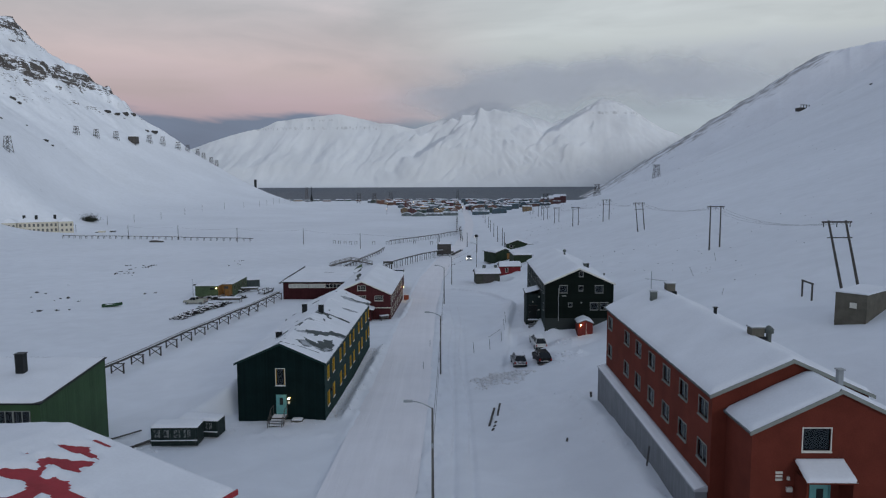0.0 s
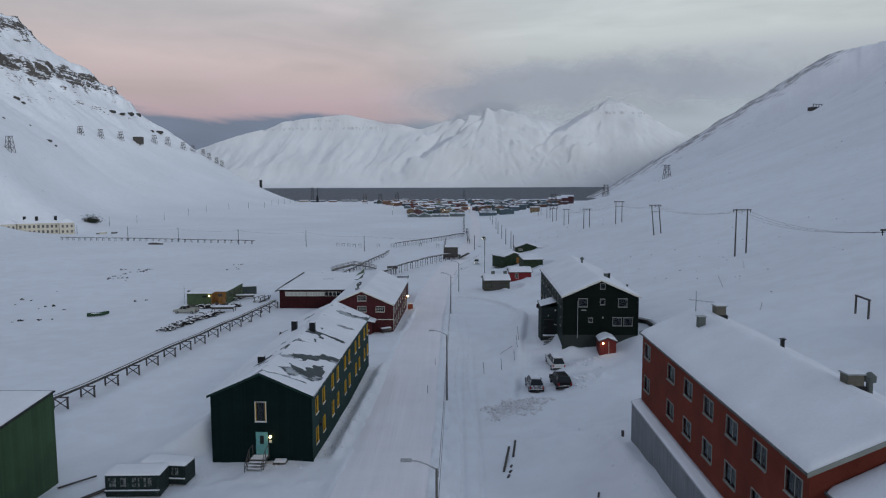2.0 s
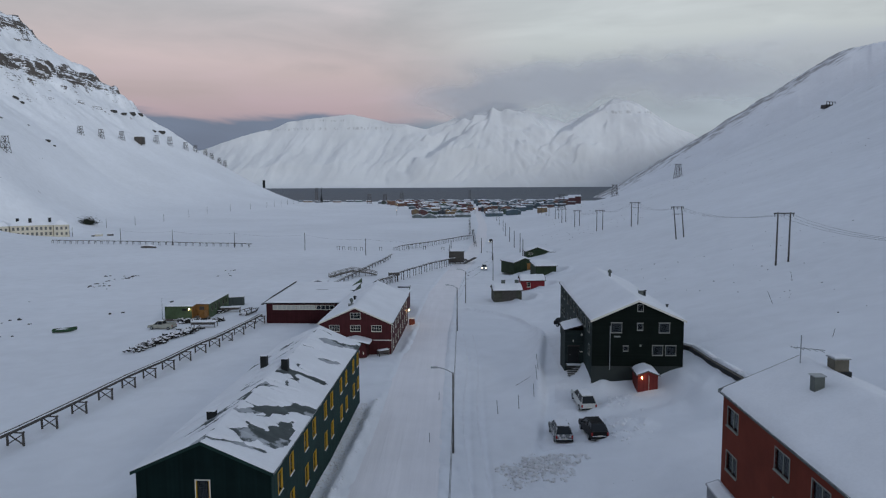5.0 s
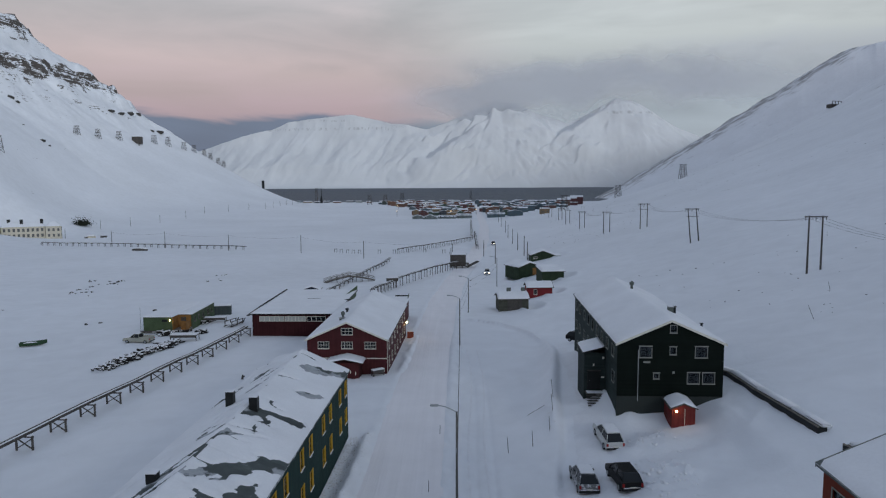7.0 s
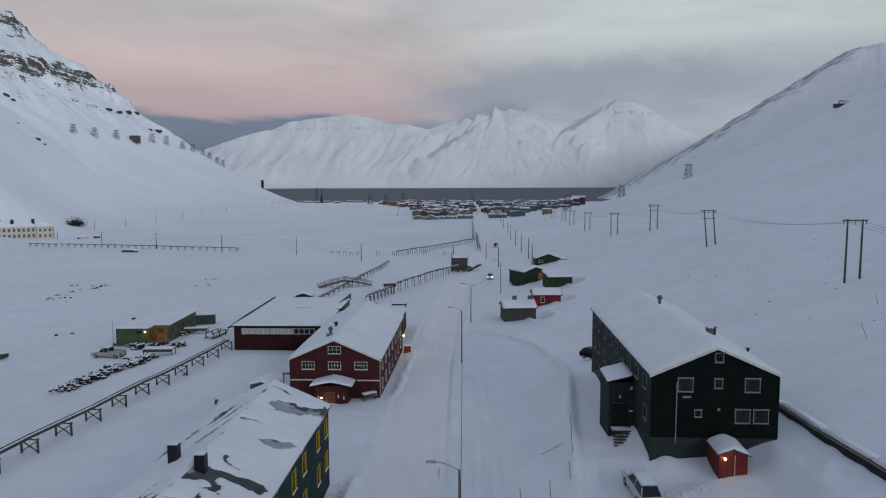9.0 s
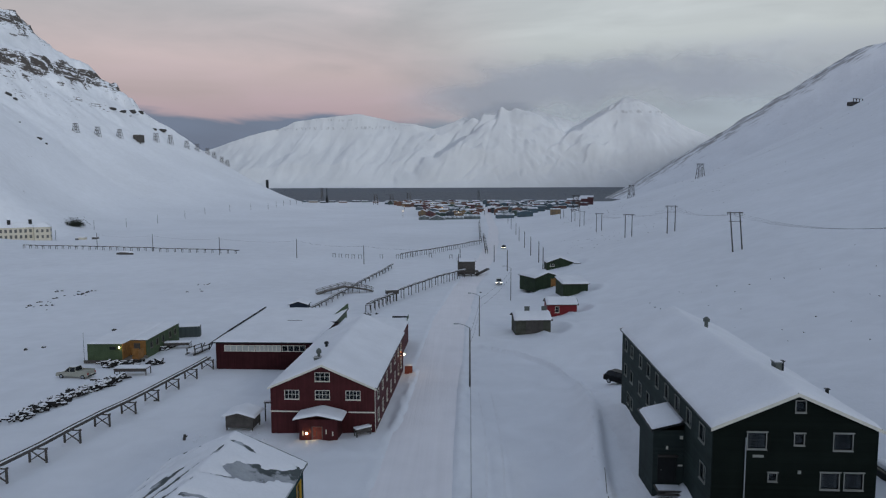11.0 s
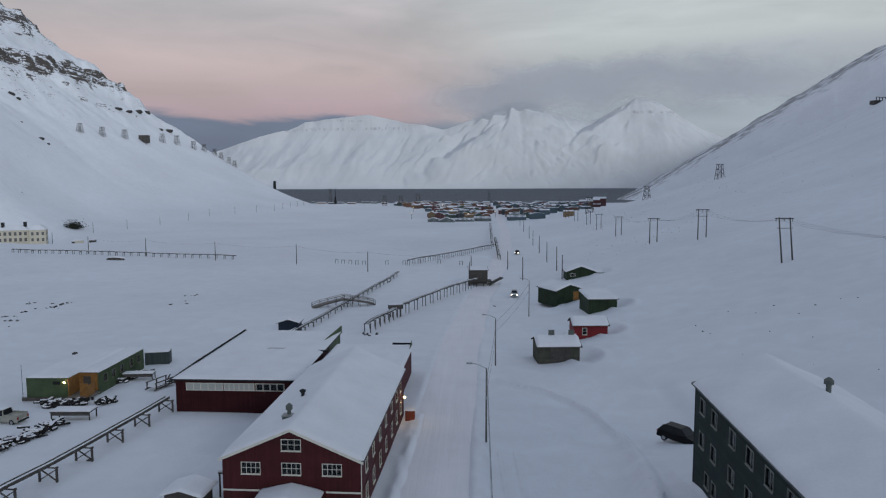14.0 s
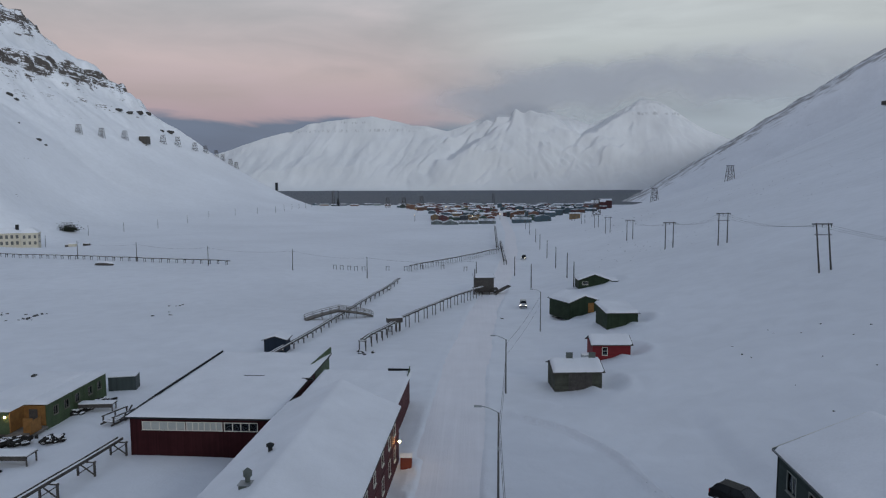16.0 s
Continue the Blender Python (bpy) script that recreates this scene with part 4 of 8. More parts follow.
def snow_track(points, width, label, seed):
    """A strip of packed snow that follows the ground along a line of points."""
    points = np.array(points, float)
    way = np.concatenate([[0], np.cumsum(np.hypot(*np.diff(points, axis=0).T))])
    s = np.arange(0, way[-1], 0.4)
    # smooth the bends
    cx, cy = [np.convolve(np.pad(np.interp(s, way, points[:, k]), 8, mode="edge"), np.ones(17) / 17, "valid") for k in (0, 1)]
    tx, ty = np.gradient(cx), np.gradient(cy)
    size = np.hypot(tx, ty)
    wide = width * (1 + 0.18 * wave(s, s * 0, 2.5, seed)) * np.clip(np.minimum(s, s[-1] - s) / 1.5, 0.15, 1)
    u = np.linspace(-0.5, 0.5, max(4, int(width / 0.3)))
    ss, uu = np.meshgrid(np.arange(len(s)), u, indexing="ij")
    x = cx[ss] + ty[ss] / size[ss] * uu * wide[ss]
    y = cy[ss] - tx[ss] / size[ss] * uu * wide[ss]
    z = land_village(x, y) + 0.035 - 0.10 * (np.abs(uu) > 0.49) + 0.02 * rough(x, y, 0.5, seed, 2)
    ob = grid_object("snow_track", np.stack([x, y, z], -1), TRACK_SNOW)
    return tagged(ob, label, "track", kind="structure")


snow_track(((4.6, 173.0), (8.6, 170.2), (12.6, 165), (15.6, 158), (17.3, 148), (17.0, 138), (16.4, 126), (15.6, 114), (14.6, 106)), 2.2, "packed snow drive between ploughed bank and guest house", 1)
snow_track(((14.8, 108), (13.6, 100), (12.6, 95), (11.0, 91.0), (8.5, 89.2)), 3.0, "packed snow where cars turn in the yard", 2)
for k, off in enumerate((6.3, 7.9)):
    snow_track([(float(road_x(y)) + off + 0.35 * math.sin(y * 0.11), y) for y in np.arange(58, 150, 3.0)], 0.42, "single wheel track pressed into soft snow", 3 + k)
for k, off in enumerate((0.0, 1.5)):
    snow_track([(x, 73.2 + off + 0.05 * (x - 9) + 0.6 * math.sin(x * 0.3)) for x in np.arange(6.5, 16.5, 1.0)], 0.45, "wheel track leading to the rust-red block", 5 + k)

# ---- houses of the village ----
def row_of(wall, us, z, w, h, casing, bars=(0, 0), hood=0.0, curtain=False, reveal=None):
    return [(wall, u, z, w, h, casing, bars, hood, curtain, reveal) for u in us]


def lamp_part(parent, at, power=7.0, size=0.11):
    """A small lit wall lamp: bracket and glowing globe."""
    x, y, z = at
    fitting = part("wall_lamp", boxes((x - 0.06, x + 0.06, y - 0.10, y, z + 0.06, z + 0.14)), BLACK, parent)
    bm = bmesh.new()
    bmesh.ops.create_icosphere(bm, subdivisions=2, radius=size, matrix=Matrix.Translation((x, y - 0.14, z)))
    part("globe", bm, material("lamp_glow_%d" % int(power), (1.0, 0.62, 0.22), emit=power), fitting, "lit warm globe", smooth=True)


def door_part(parent, at, w, h, mat, glazed=True, casing=None, name="door"):
    x, y, z = at
    bm = soft_box(x, x + w, y - 0.03, y + 0.05, z, z + h, 0.01, 1)
    leaf = part(name, bm, mat, parent)
    c = casing or mat
    part("door_frame", boxes((x - 0.09, x - 0.005, y - 0.06, y + 0.06, z, z + h + 0.09), (x + w + 0.005, x + w + 0.09, y - 0.06, y + 0.06, z, z + h + 0.09), (x - 0.005, x + w + 0.005, y - 0.06, y + 0.06, z + h + 0.005, z + h + 0.09)), c, leaf)
    if glazed:
        part("pane", boxes((x + 0.3 * w, x + 0.7 * w, y - 0.042, y - 0.034, z + 0.5 * h, z + 0.88 * h)), BLACK, leaf)
    part("handle", boxes((x + 0.1, x + 0.2, y - 0.09, y - 0.035, z + 1.0, z + 1.03)), STEEL, leaf)
    return leaf


def steps_part(parent, x0, x1, y1, z_top, count, rail=True, mat=None, run=0.28, rise=0.18, snow=True):
    """Steps that lead down towards -y from a landing, with snow on the treads."""
    m = mat or TIMBER
    flight = part("landing", boxes((x0, x1, y1 - 1.1, y1, z_top - 0.12, z_top)), m, parent)
    part("landing_snow", soft_box(x0 + 0.1, x1 - 0.1, y1 - 1.05, y1 - 0.08, z_top, z_top + 0.05, 0.03), SNOW, flight)
    for k in range(count):
        y = y1 - 1.1 - run * k
        z = z_top - rise * (k + 1)
        part("step", boxes((x0, x1, y - run, y, z - 0.05, z)), m, flight)
        if snow:
            part("step_snow", soft_box(x0 + 0.05, x1 - 0.05, y - run + 0.02, y - 0.02, z, z + 0.05, 0.02), SNOW, flight)
    if rail:
        end = (y1 - 1.1 - run * count, z_top - rise * count)
        for x in (x0 + 0.03, x1 - 0.03):
            bm = bmesh.new()
            beam(bm, (x, y1 - 0.05, z_top + 0.95), (x, y1 - 1.1, z_top + 0.95), 0.05)
            beam(bm, (x, y1 - 1.1, z_top + 0.95), (x, end[0], end[1] + 0.95), 0.05)
            beam(bm, (x, y1 - 1.1, z_top + 0.5), (x, end[0], end[1] + 0.5), 0.04)
            for y, z in ((y1 - 0.1, z_top), (y1 - 1.1, z_top), ((y1 - 1.1 + end[0]) / 2, (z_top + end[1]) / 2), end):
                beam(bm, (x, y, z - 0.25), (x, y, z + 0.95), 0.05)
            part("handrail", bm, m, flight)
    return flight


def chimney(at, w, d, h, mat, label, cap=True, snow=0.1):
    """A square flue on a roof; at is its foot."""
    top = thing("chimney", Matrix.Translation(at), label, "chimney")
    part("shaft", soft_box(-w / 2, w / 2, -d / 2, d / 2, -0.5, h, 0.02, 1), mat, top)
    if cap:
        part("cap", boxes((-w / 2 - 0.06, w / 2 + 0.06, -d / 2 - 0.06, d / 2 + 0.06, h, h + 0.06)), STEEL if mat is not BLACK else BLACK, top)
    if mat is CONCRETE:
        part("collar", soft_box(-w / 2 - 0.12, w / 2 + 0.12, -d / 2 - 0.12, d / 2 + 0.12, -0.3, 0.22, 0.03, 1), BLACK, top)
    if snow:
        part("snow_cap", soft_box(-w / 2 - 0.03, w / 2 + 0.03, -d / 2 - 0.03, d / 2 + 0.03, h + 0.06 * cap, h + 0.06 * cap + snow, 0.06), SNOW, top, smooth=True)
    return top


def cowl(at, h, label, mat=None):
    """A round ventilator with a hood."""
    top = thing("roof_vent", Matrix.Translation(at), label, "roof vent")
    bm = bmesh.new()
    tube(bm, (0, 0, -0.4), (0, 0, h * 0.6), 0.17)
    part("pipe", bm, mat or VENT_GREY, top, smooth=False)
    bm = bmesh.new()
    tube(bm, (0, 0, h * 0.55), (0, 0, h * 0.8), 0.30, 0.30, 12)
    tube(bm, (0, 0, h * 0.8), (0, 0, h), 0.32, 0.08, 12)
    part("hood", bm, mat or VENT_GREY, top)
    return top


TONGUES = (  # where the wind bares the east slope: start along the ridge, lean, half-width, widening, from and to down the slope
    (7.0, 0.9, 0.55, 0.20, 0.5, 5.2), (3.2, 0.5, 0.5, 0.42, 1.4, 4.0), (1.4, 0.3, 0.35, 0.05, 0.3, 3.6), (17.6, 0.25, 0.75, 0.05, 0.2, 4.1), (14.2, 0.7, 0.30, 0.02, 0.2, 1.7),
    (12.2, 0.9, 0.32, 0.0, 0.3, 2.2), (24.2, 0.4, 0.45, 0.0, 2.6, 3.9), (26.5, 0.5, 0.3, 0.0, 0.2, 1.1), (31.2, 0.5, 0.5, 0.15, 1.2, 4.6), (33.8, 0.2, 0.35, 0.0, 0.3, 1.5), (29.0, 0.9, 0.22, 0.0, 0.1, 1.3))


def bare_patches(u, v):
    """Wind-bared tongues on the barrack's roof; the west slope has long thin streaks instead."""
    down = np.abs(u - 4.8)
    ripple = 0.55 * rough(u, v, 1.7, 24, 4, 0.6) + 0.22 * wave(u, v, 0.45, 29)
    bend = 0.8 * wave(u, v, 2.6, 19)
    east = np.full(np.shape(u), 9.0)
    for v0, lean, half, grow, top, end in TONGUES:
        off = np.abs(v + bend - v0 - lean * down) / (half + grow * down)
        east = np.minimum(east, 0.8 * (off - 1) + 1.2 * np.maximum(np.maximum(top - down, down - end), 0))
    # curls of bare felt beside the ridge
    curl = np.abs(wave(u + bend, v, 1.9, 31)) / 0.13 - 1 + 3 * np.maximum(down - 2.3, 0) + 2 * (v > 21) + 2 * (v < 4)
    east = np.minimum(east, 0.55 * curl + 0.25)
    # islands of snow left in the widest tongues
    east = np.maximum(east, 0.9 - np.hypot((down - 1.9) / 0.9, (v - 6.0) / 0.8))
    lane = v + 2.6 * down + 0.8 * bend
    west = 0.55 + 0.9 * wave(lane * 0.9, down * 0.3, 1.1, 23) - 0.45 * np.exp(-((down - 1.4) / 1.5) ** 2) * (1 - step(27, 32, v))
    field = np.where(u > 4.8, east + 0.62 * ripple, west + 0.7 * ripple)
    return field + 0.8 * np.exp(-(v / 0.5) ** 2) + 0.25 * np.exp(-((9.6 - u) / 0.25) ** 2)


# dark green barrack with yellow window reveals
UP = (1.55, 4.55, 8.95, 11.75, 16.15, 18.95, 23.5, 26.35, 30.75, 33.55)
G1 = gable_house("barrack", pose(-20.4, 69.4, -1.5, 0, 0, -1.8), 9.1, 35.2, -0.8, 6.15, 8.15, (GREEN_SHADED, GREEN_LIT),
    "dark green timber barrack with yellow window reveals and patchy roof snow",
    row_of("front", (4.04,), 3.85, 0.92, 1.72, WHITE, reveal=YELLOW)
    + row_of("right", UP, 3.95, 1.02, 1.42, YELLOW, reveal=YELLOW)
    + row_of("right", UP, 1.15, 1.02, 1.42, YELLOW, reveal=YELLOW), roof=ROOF_FROST, snow=0.16, seed=3, cut=bare_patches, trim=GREEN_LIT,
    front_extra=((4.08, 5.02, 0.74, 2.78),))
door_part(G1, (4.1, 0.02, 0.74), 0.9, 2.0, TEAL, casing=TEAL)
lamp_part(G1, (5.35, -0.02, 2.45), 18, 0.12)
part("sign_plate", boxes((5.22, 5.44, -0.03, -0.004, 1.85, 2.1)), WHITE, G1)
steps_part(G1, 3.7, 5.2, -0.01, 0.72, 5)
pallet = thing("pallet_stack", pose(-20.4, 69.4, -1.5, 0, 0, -1.8) @ pose(5.75, -1.05, 0.0), "low stack of snowy timber pallets beside the steps", "pallets")
for k in range(3):
    for j in range(4):
        part("board", boxes((0, 1.15, 0.24 * j, 0.24 * j + 0.14, 0.16 * k - 0.1, 0.16 * k - 0.04)), TIMBER_PALE, pallet)
    for x in (0.02, 0.5, 1.0):
        part("bearer", boxes((x, x + 0.1, 0, 0.86, 0.16 * k - 0.036, 0.16 * k + 0.056)), TIMBER, pallet)
part("snow", soft_box(0.05, 1.1, 0.1, 0.85, 0.38, 0.5, 0.05), SNOW, pallet, smooth=True)
part("corner_board", boxes((9.105, 9.16, -0.03, 0.16, -0.6, 6.0)), GREEN_LIT, G1)
part("wall_vent", boxes((9.10, 9.35, 2.95, 3.25, 2.35, 2.65)), BLACK, G1)
for x, y, z, h in ((-17.25, 89.6, 6.3, 0.7), (-14.65, 87.2, 6.2, 1.15), (-17.5, 75.9, 5.9, 0.45)):
    chimney((x, y, z), 0.62, 0.62, h + 0.2, BLACK, "black sheet-metal chimney on the barrack's snowy roof", cap=False, snow=0.04)

# black-green guest house
B_LEFT = (1.7, 4.75, 7.8, 10.85, 13.95, 17.0, 20.15, 23.95, 26.75)
B = gable_house("guest_house", pose(16.98, 103.9, 0, 0, 0, -2.1), 10.45, 29.4, -3.2, 7.5, 9.8, (BLACK_GREEN_SHADED, BLACK_GREEN_LIT),
    "black-green timber guest house with white-framed windows and snowy roof",
    row_of("front", (5.17,), 8.66, 0.6, 0.7, DULL_TRIM) + row_of("front", (2.2, 7.66), 6.15, 1.16, 1.05, DULL_TRIM, hood=0.06, curtain=True)
    + row_of("front", (5.18,), 6.46, 0.58, 0.7, DULL_TRIM, hood=0.06) + row_of("front", (6.95, 8.45), 3.5, 1.15, 1.05, DULL_TRIM, hood=0.06, curtain=True)
    + row_of("front", (3.62,), 3.98, 0.5, 0.5, DULL_TRIM, hood=0.06)
    + row_of("left", B_LEFT, 5.75, 1.15, 1.1, GREY_TRIM, bars=(1, 0)) + row_of("left", (1.35, 13.95, 17.0, 20.15, 23.95, 26.75), 3.1, 1.15, 1.1, GREY_TRIM, bars=(1, 0))
    + row_of("left", (23.7, 25.35), 0.5, 0.95, 1.05, GREY_TRIM, bars=(1, 0)), snow=0.2, seed=5, low=2.2)
part("plinth", boxes((-0.05, 10.5, -0.05, -0.004, -3.0, 2.15)), material("dark_plinth_paint", (0.035, 0.042, 0.04), 0.8), B, "dark concrete plinth")
part("drainpipe", boxes((2.02, 2.09, -0.12, -0.05, 1.7, 6.9)), STEEL, B)
part("sign_plate", boxes((2.55, 3.25, -0.04, -0.004, 5.55, 5.72)), GREY_TRIM, B)
part("wall_vent", soft_box(5.45, 5.67, -0.06, 0.0, 4.48, 4.72, 0.04), GREY_TRIM, B)
porch = part("porch", boxes((-2.3, -2.15, 6.2, 10.6, -1.5, 4.95), (-2.15, -0.004, 6.2, 6.35, -1.5, 4.95), (-2.15, -0.004, 10.45, 10.6, -1.5, 4.95)), BLACK_GREEN_LIT, B, "dark boarded entrance porch")
bm = bmesh.new()
hexa(bm, ((-2.5, 6.0, 4.9), (-0.004, 6.0, 5.55), (-0.004, 10.8, 5.55), (-2.5, 10.8, 4.9), (-2.5, 6.0, 5.05), (-0.004, 6.0, 5.7), (-0.004, 10.8, 5.7), (-2.5, 10.8, 5.05)))
part("porch_roof", bm, BLACK, porch)
bm = snow_cover(2.45, 4.75, lambda u, v: 5.05 + 0.26 * u, 0.09, 11)
bm.transform(Matrix.Translation((-2.48, 6.02, 0)))
part("roof_snow", bm, SNOW, porch, smooth=True)
door_part(B, (-1.85, 6.16, 0.9), 1.2, 2.0, BLACK, glazed=True)
part("door_canopy", boxes((-1.95, -0.5, 5.85, 6.19, 3.0, 3.07)), TIMBER, B)
part("notice_plate", boxes((-0.45, -0.1, 6.14, 6.19, 2.2, 2.32)), WHITE, B)
part("lamp_plate", boxes((-1.35, -1.2, 6.13, 6.19, 3.5, 3.75), (-0.35, -0.12, 6.13, 6.19, 4.3, 4.55)), WHITE, B)
steps_part(B, -2.2, -0.3, 6.15, 0.75, 6, rail=False, mat=TIMBER, snow=False)
chimney((24.9, 112.5, 8.9), 0.5, 0.7, 0.7, VENT_GREY, "grey metal roof flue on the guest house", snow=0.05)
chimney((25.5, 113.0, 8.6), 0.3, 0.3, 0.9, BLACK, "slim black roof flue on the guest house", snow=0.0)
cowl((23.6, 124, 9.8), 1.0, "round galvanised ventilator on the guest house roof")
chimney((27.5, 110.0, 7.5), 0.2, 0.2, 0.7, BLACK, "thin black vent pipe on the guest house", snow=0.0)

# rust-red block on a tall plinth
O_UP = (0.6, 4.2, 7.85, 11.5, 15.3, 19.05, 25.35)
O = gable_house("red_block", pose(16.8, 39.4, 0, 0, 0, -1.2), 9.2, 27.7, 0, 10.75, 12.8, (RUST, RUST),
    "rust-red two-storey block with grey windows under a snowy roof",
    row_of("left", O_UP, 8.95, 1.55, 1.1, GREY_TRIM, bars=(1, 0), curtain=True) + row_of("left", O_UP, 6.2, 1.55, 1.12, GREY_TRIM, bars=(1, 0), curtain=True), snow=0.2, seed=6, trim=GREY_TRIM, low=7.6)
annex = part("plinth_annex", boxes((-0.75, -0.004, 0.3, 27.9, -1.0, 4.62)), CORRUGATED, O, "grey corrugated metal plinth annex")
bm = bmesh.new()
hexa(bm, ((-0.82, 0.2, 4.624), (-0.004, 0.2, 4.624), (-0.004, 28.0, 4.624), (-0.82, 28.0, 4.624), (-0.82, 0.2, 4.70), (-0.004, 0.2, 5.0), (-0.004, 28.0, 5.0), (-0.82, 28.0, 4.70)))
part("annex_cover", bm, material("frosted_sheet_cover", (0.42, 0.43, 0.46), 0.6, spread=0.15, size=1.5), annex)
bm = snow_cover(0.7, 27.6, lambda u, v: 4.70 + 0.36 * (u + 0.06), 0.07, 23, cell=0.25, edge=0.12)
bm.transform(Matrix.Translation((-0.78, 0.3, 0)))
part("annex_snow", bm, SNOW, annex, smooth=True)
wing = gable_house("entrance_wing", pose(17.6, 35.9, 0.15, 0, 0, -1.2), 9.3, 3.45, -0.1, 9.65, 11.9, (RUST, RUST),
    "rust-red entrance wing with a snowy gable roof and canopy", row_of("front", (2.75,), 8.6, 1.5, 1.25, WHITE, curtain=False), snow=0.16, seed=9, trim=GREY_TRIM, low=6.4, over=0.2,
    front_extra=((3.3, 4.3, 4.6, 6.7),))
door_part(wing, (3.32, 0.02, 4.6), 0.96, 2.1, TEAL)
canopy = bmesh.new()
hexa(canopy, ((2.3, -1.5, 7.35), (5.0, -1.5, 7.35), (5.0, -0.004, 8.05), (2.3, -0.004, 8.05), (2.3, -1.5, 7.45), (5.0, -1.5, 7.45), (5.0, -0.004, 8.15), (2.3, -0.004, 8.15)))
canopy_ob = part("canopy", canopy, RUST, wing)
bm = snow_cover(2.7, 1.5, lambda u, v: 7.45 + 0.467 * v, 0.12, 31, cell=0.15, edge=0.15)
bm.transform(Matrix.Translation((2.3, -1.5, 0)))
part("canopy_snow", bm, SNOW, canopy_ob, smooth=True)
for x in (2.4, 4.85):
    part("canopy_side", boxes((x, x + 0.08, -1.3, -0.004, 5.6, 7.42)), RUST, canopy_ob)
part("number_plate", boxes((1.35, 1.72, -0.05, -0.004, 7.30, 7.42), (1.35, 1.72, -0.05, -0.004, 7.10, 7.22), (1.35, 1.72, -0.05, -0.004, 6.90, 7.02)), WHITE, wing)
for x, z in ((1.95, 6.95), (5.5, 7.0), (-0.0, 0)):
    if z:
        part("wall_lamp", soft_box(x, x + 0.16, -0.12, -0.004, z, z + 0.2, 0.04), WHITE, wing)
part("letter_box", boxes((2.25 - 0.3, 2.25, -0.15, -0.004, 6.3, 6.55)), WHITE, wing)
chimney((20.4, 62.2, 11.9), 0.55, 0.5, 1.25, VENT_GREY, "square grey roof flue half sunk in snow", snow=0.0)
chimney((22.5, 64.0, 12.75), 0.8, 0.8, 0.9, CONCRETE, "square masonry chimney with a dark collar on the block", snow=0.08)
chimney((23.45, 55.6, 12.2), 0.22, 0.22, 0.7, BLACK, "thin black vent pipe on the block's roof", snow=0.0)
chimney((21.95, 45.2, 12.75), 0.85, 0.75, 0.8, CONCRETE, "square masonry chimney beside a ventilator", snow=0.03)
cowl((22.7, 44.9, 12.6), 1.1, "round galvanised ventilator on the red block's roof")
chimney((23.1, 37.4, 11.9), 0.3, 0.3, 0.9, STEEL, "slim grey flue on the entrance wing's snowy roof", snow=0.0)

# barn-red house beside the road
R = gable_house("red_house", pose(-20.3, 132.5, -4.3, 0, 0, -1.9), 11.5, 27, -0.9, 5.5, 8.0, (RED, RED_LIT),
    "barn-red timber house with white-framed windows and a snowy roof",
    row_of("front", (5.0,), 6.3, 1.55, 0.88, WHITE, bars=(2, 1)) + row_of("front", (1.62, 5.0, 8.36), 4.28, 1.52, 0.92, WHITE, bars=(3, 1))
    + row_of("right", (2.0, 5.4, 9.0, 12.6, 16.6, 20.3, 23.6), 1.2, 0.95, 1.3, WHITE, bars=(1, 1))
    + row_of("right", (2.0, 5.4, 9.0, 12.6, 16.6, 20.3, 23.6), 3.75, 0.95, 0.95, WHITE, bars=(1, 0)), snow=0.22, seed=7, low=2.9)
part("belt_board", boxes((-0.03, 3.1, -0.05, -0.004, 2.78, 2.92)), WHITE, R)
part("belt_board", boxes((8.6, 11.53, -0.05, -0.004, 2.78, 2.92)), WHITE, R)
part("belt_board", boxes((11.504, 11.55, 0.0, 27.0, 2.78, 2.9)), RED_LIT, R)
part("corner_board", boxes((11.504, 11.54, -0.02, 0.16, -0.6, 5.2)), WHITE, R)
entry = part("entry", boxes((3.75, 3.9, -2.4, -0.004, -0.9, 2.8), (3.9, 5.1, -2.4, -2.25, -0.9, 2.8), (6.25, 7.7, -2.4, -2.25, -0.9, 2.8), (7.7, 7.85, -2.4, -0.004, -0.9, 2.8), (5.1, 6.25, -2.4, -2.25, 2.05, 2.8)), RED, R, "red boarded entry with a rounded snow roof")
leaf = door_part(R, (5.18, -2.32, 0.0), 1.0, 2.0, material("worn_red_door", (0.20, 0.05, 0.035), 0.6, spread=0.3, size=0.4), glazed=False, casing=TIMBER_PALE)
part("cross_brace", boxes((5.6, 5.66, -2.37, -2.352, 0.3, 1.6)), TIMBER, leaf)
bm = bmesh.new()
for k in range(10):
    a, b = -2.6 + 0.52 * k, -2.6 + 0.52 * (k + 1)
    f = lambda s: 3.42 - 0.17 * abs(s) - 0.012 * s * s
    hexa(bm, ((5.8 + a, -2.8, f(a) - 0.1), (5.8 + b, -2.8, f(b) - 0.1), (5.8 + b, -0.06, f(b) - 0.1), (5.8 + a, -0.06, f(a) - 0.1), (5.8 + a, -2.8, f(a)), (5.8 + b, -2.8, f(b)), (5.8 + b, -0.06, f(b)), (5.8 + a, -0.06, f(a))))
part("entry_roof", bm, TIMBER, entry)
bm = snow_cover(5.3, 2.85, lambda u, v: 3.42 - 0.17 * np.abs(u - 2.65) - 0.012 * (u - 2.65) ** 2, 0.2, 41, cell=0.2, edge=0.2)
bm.transform(Matrix.Translation((3.15, -2.85, 0)))
part("roof_snow", bm, SNOW, entry, smooth=True)
lamp_part(R, (4.6, -2.42, 1.35), 35, 0.11)
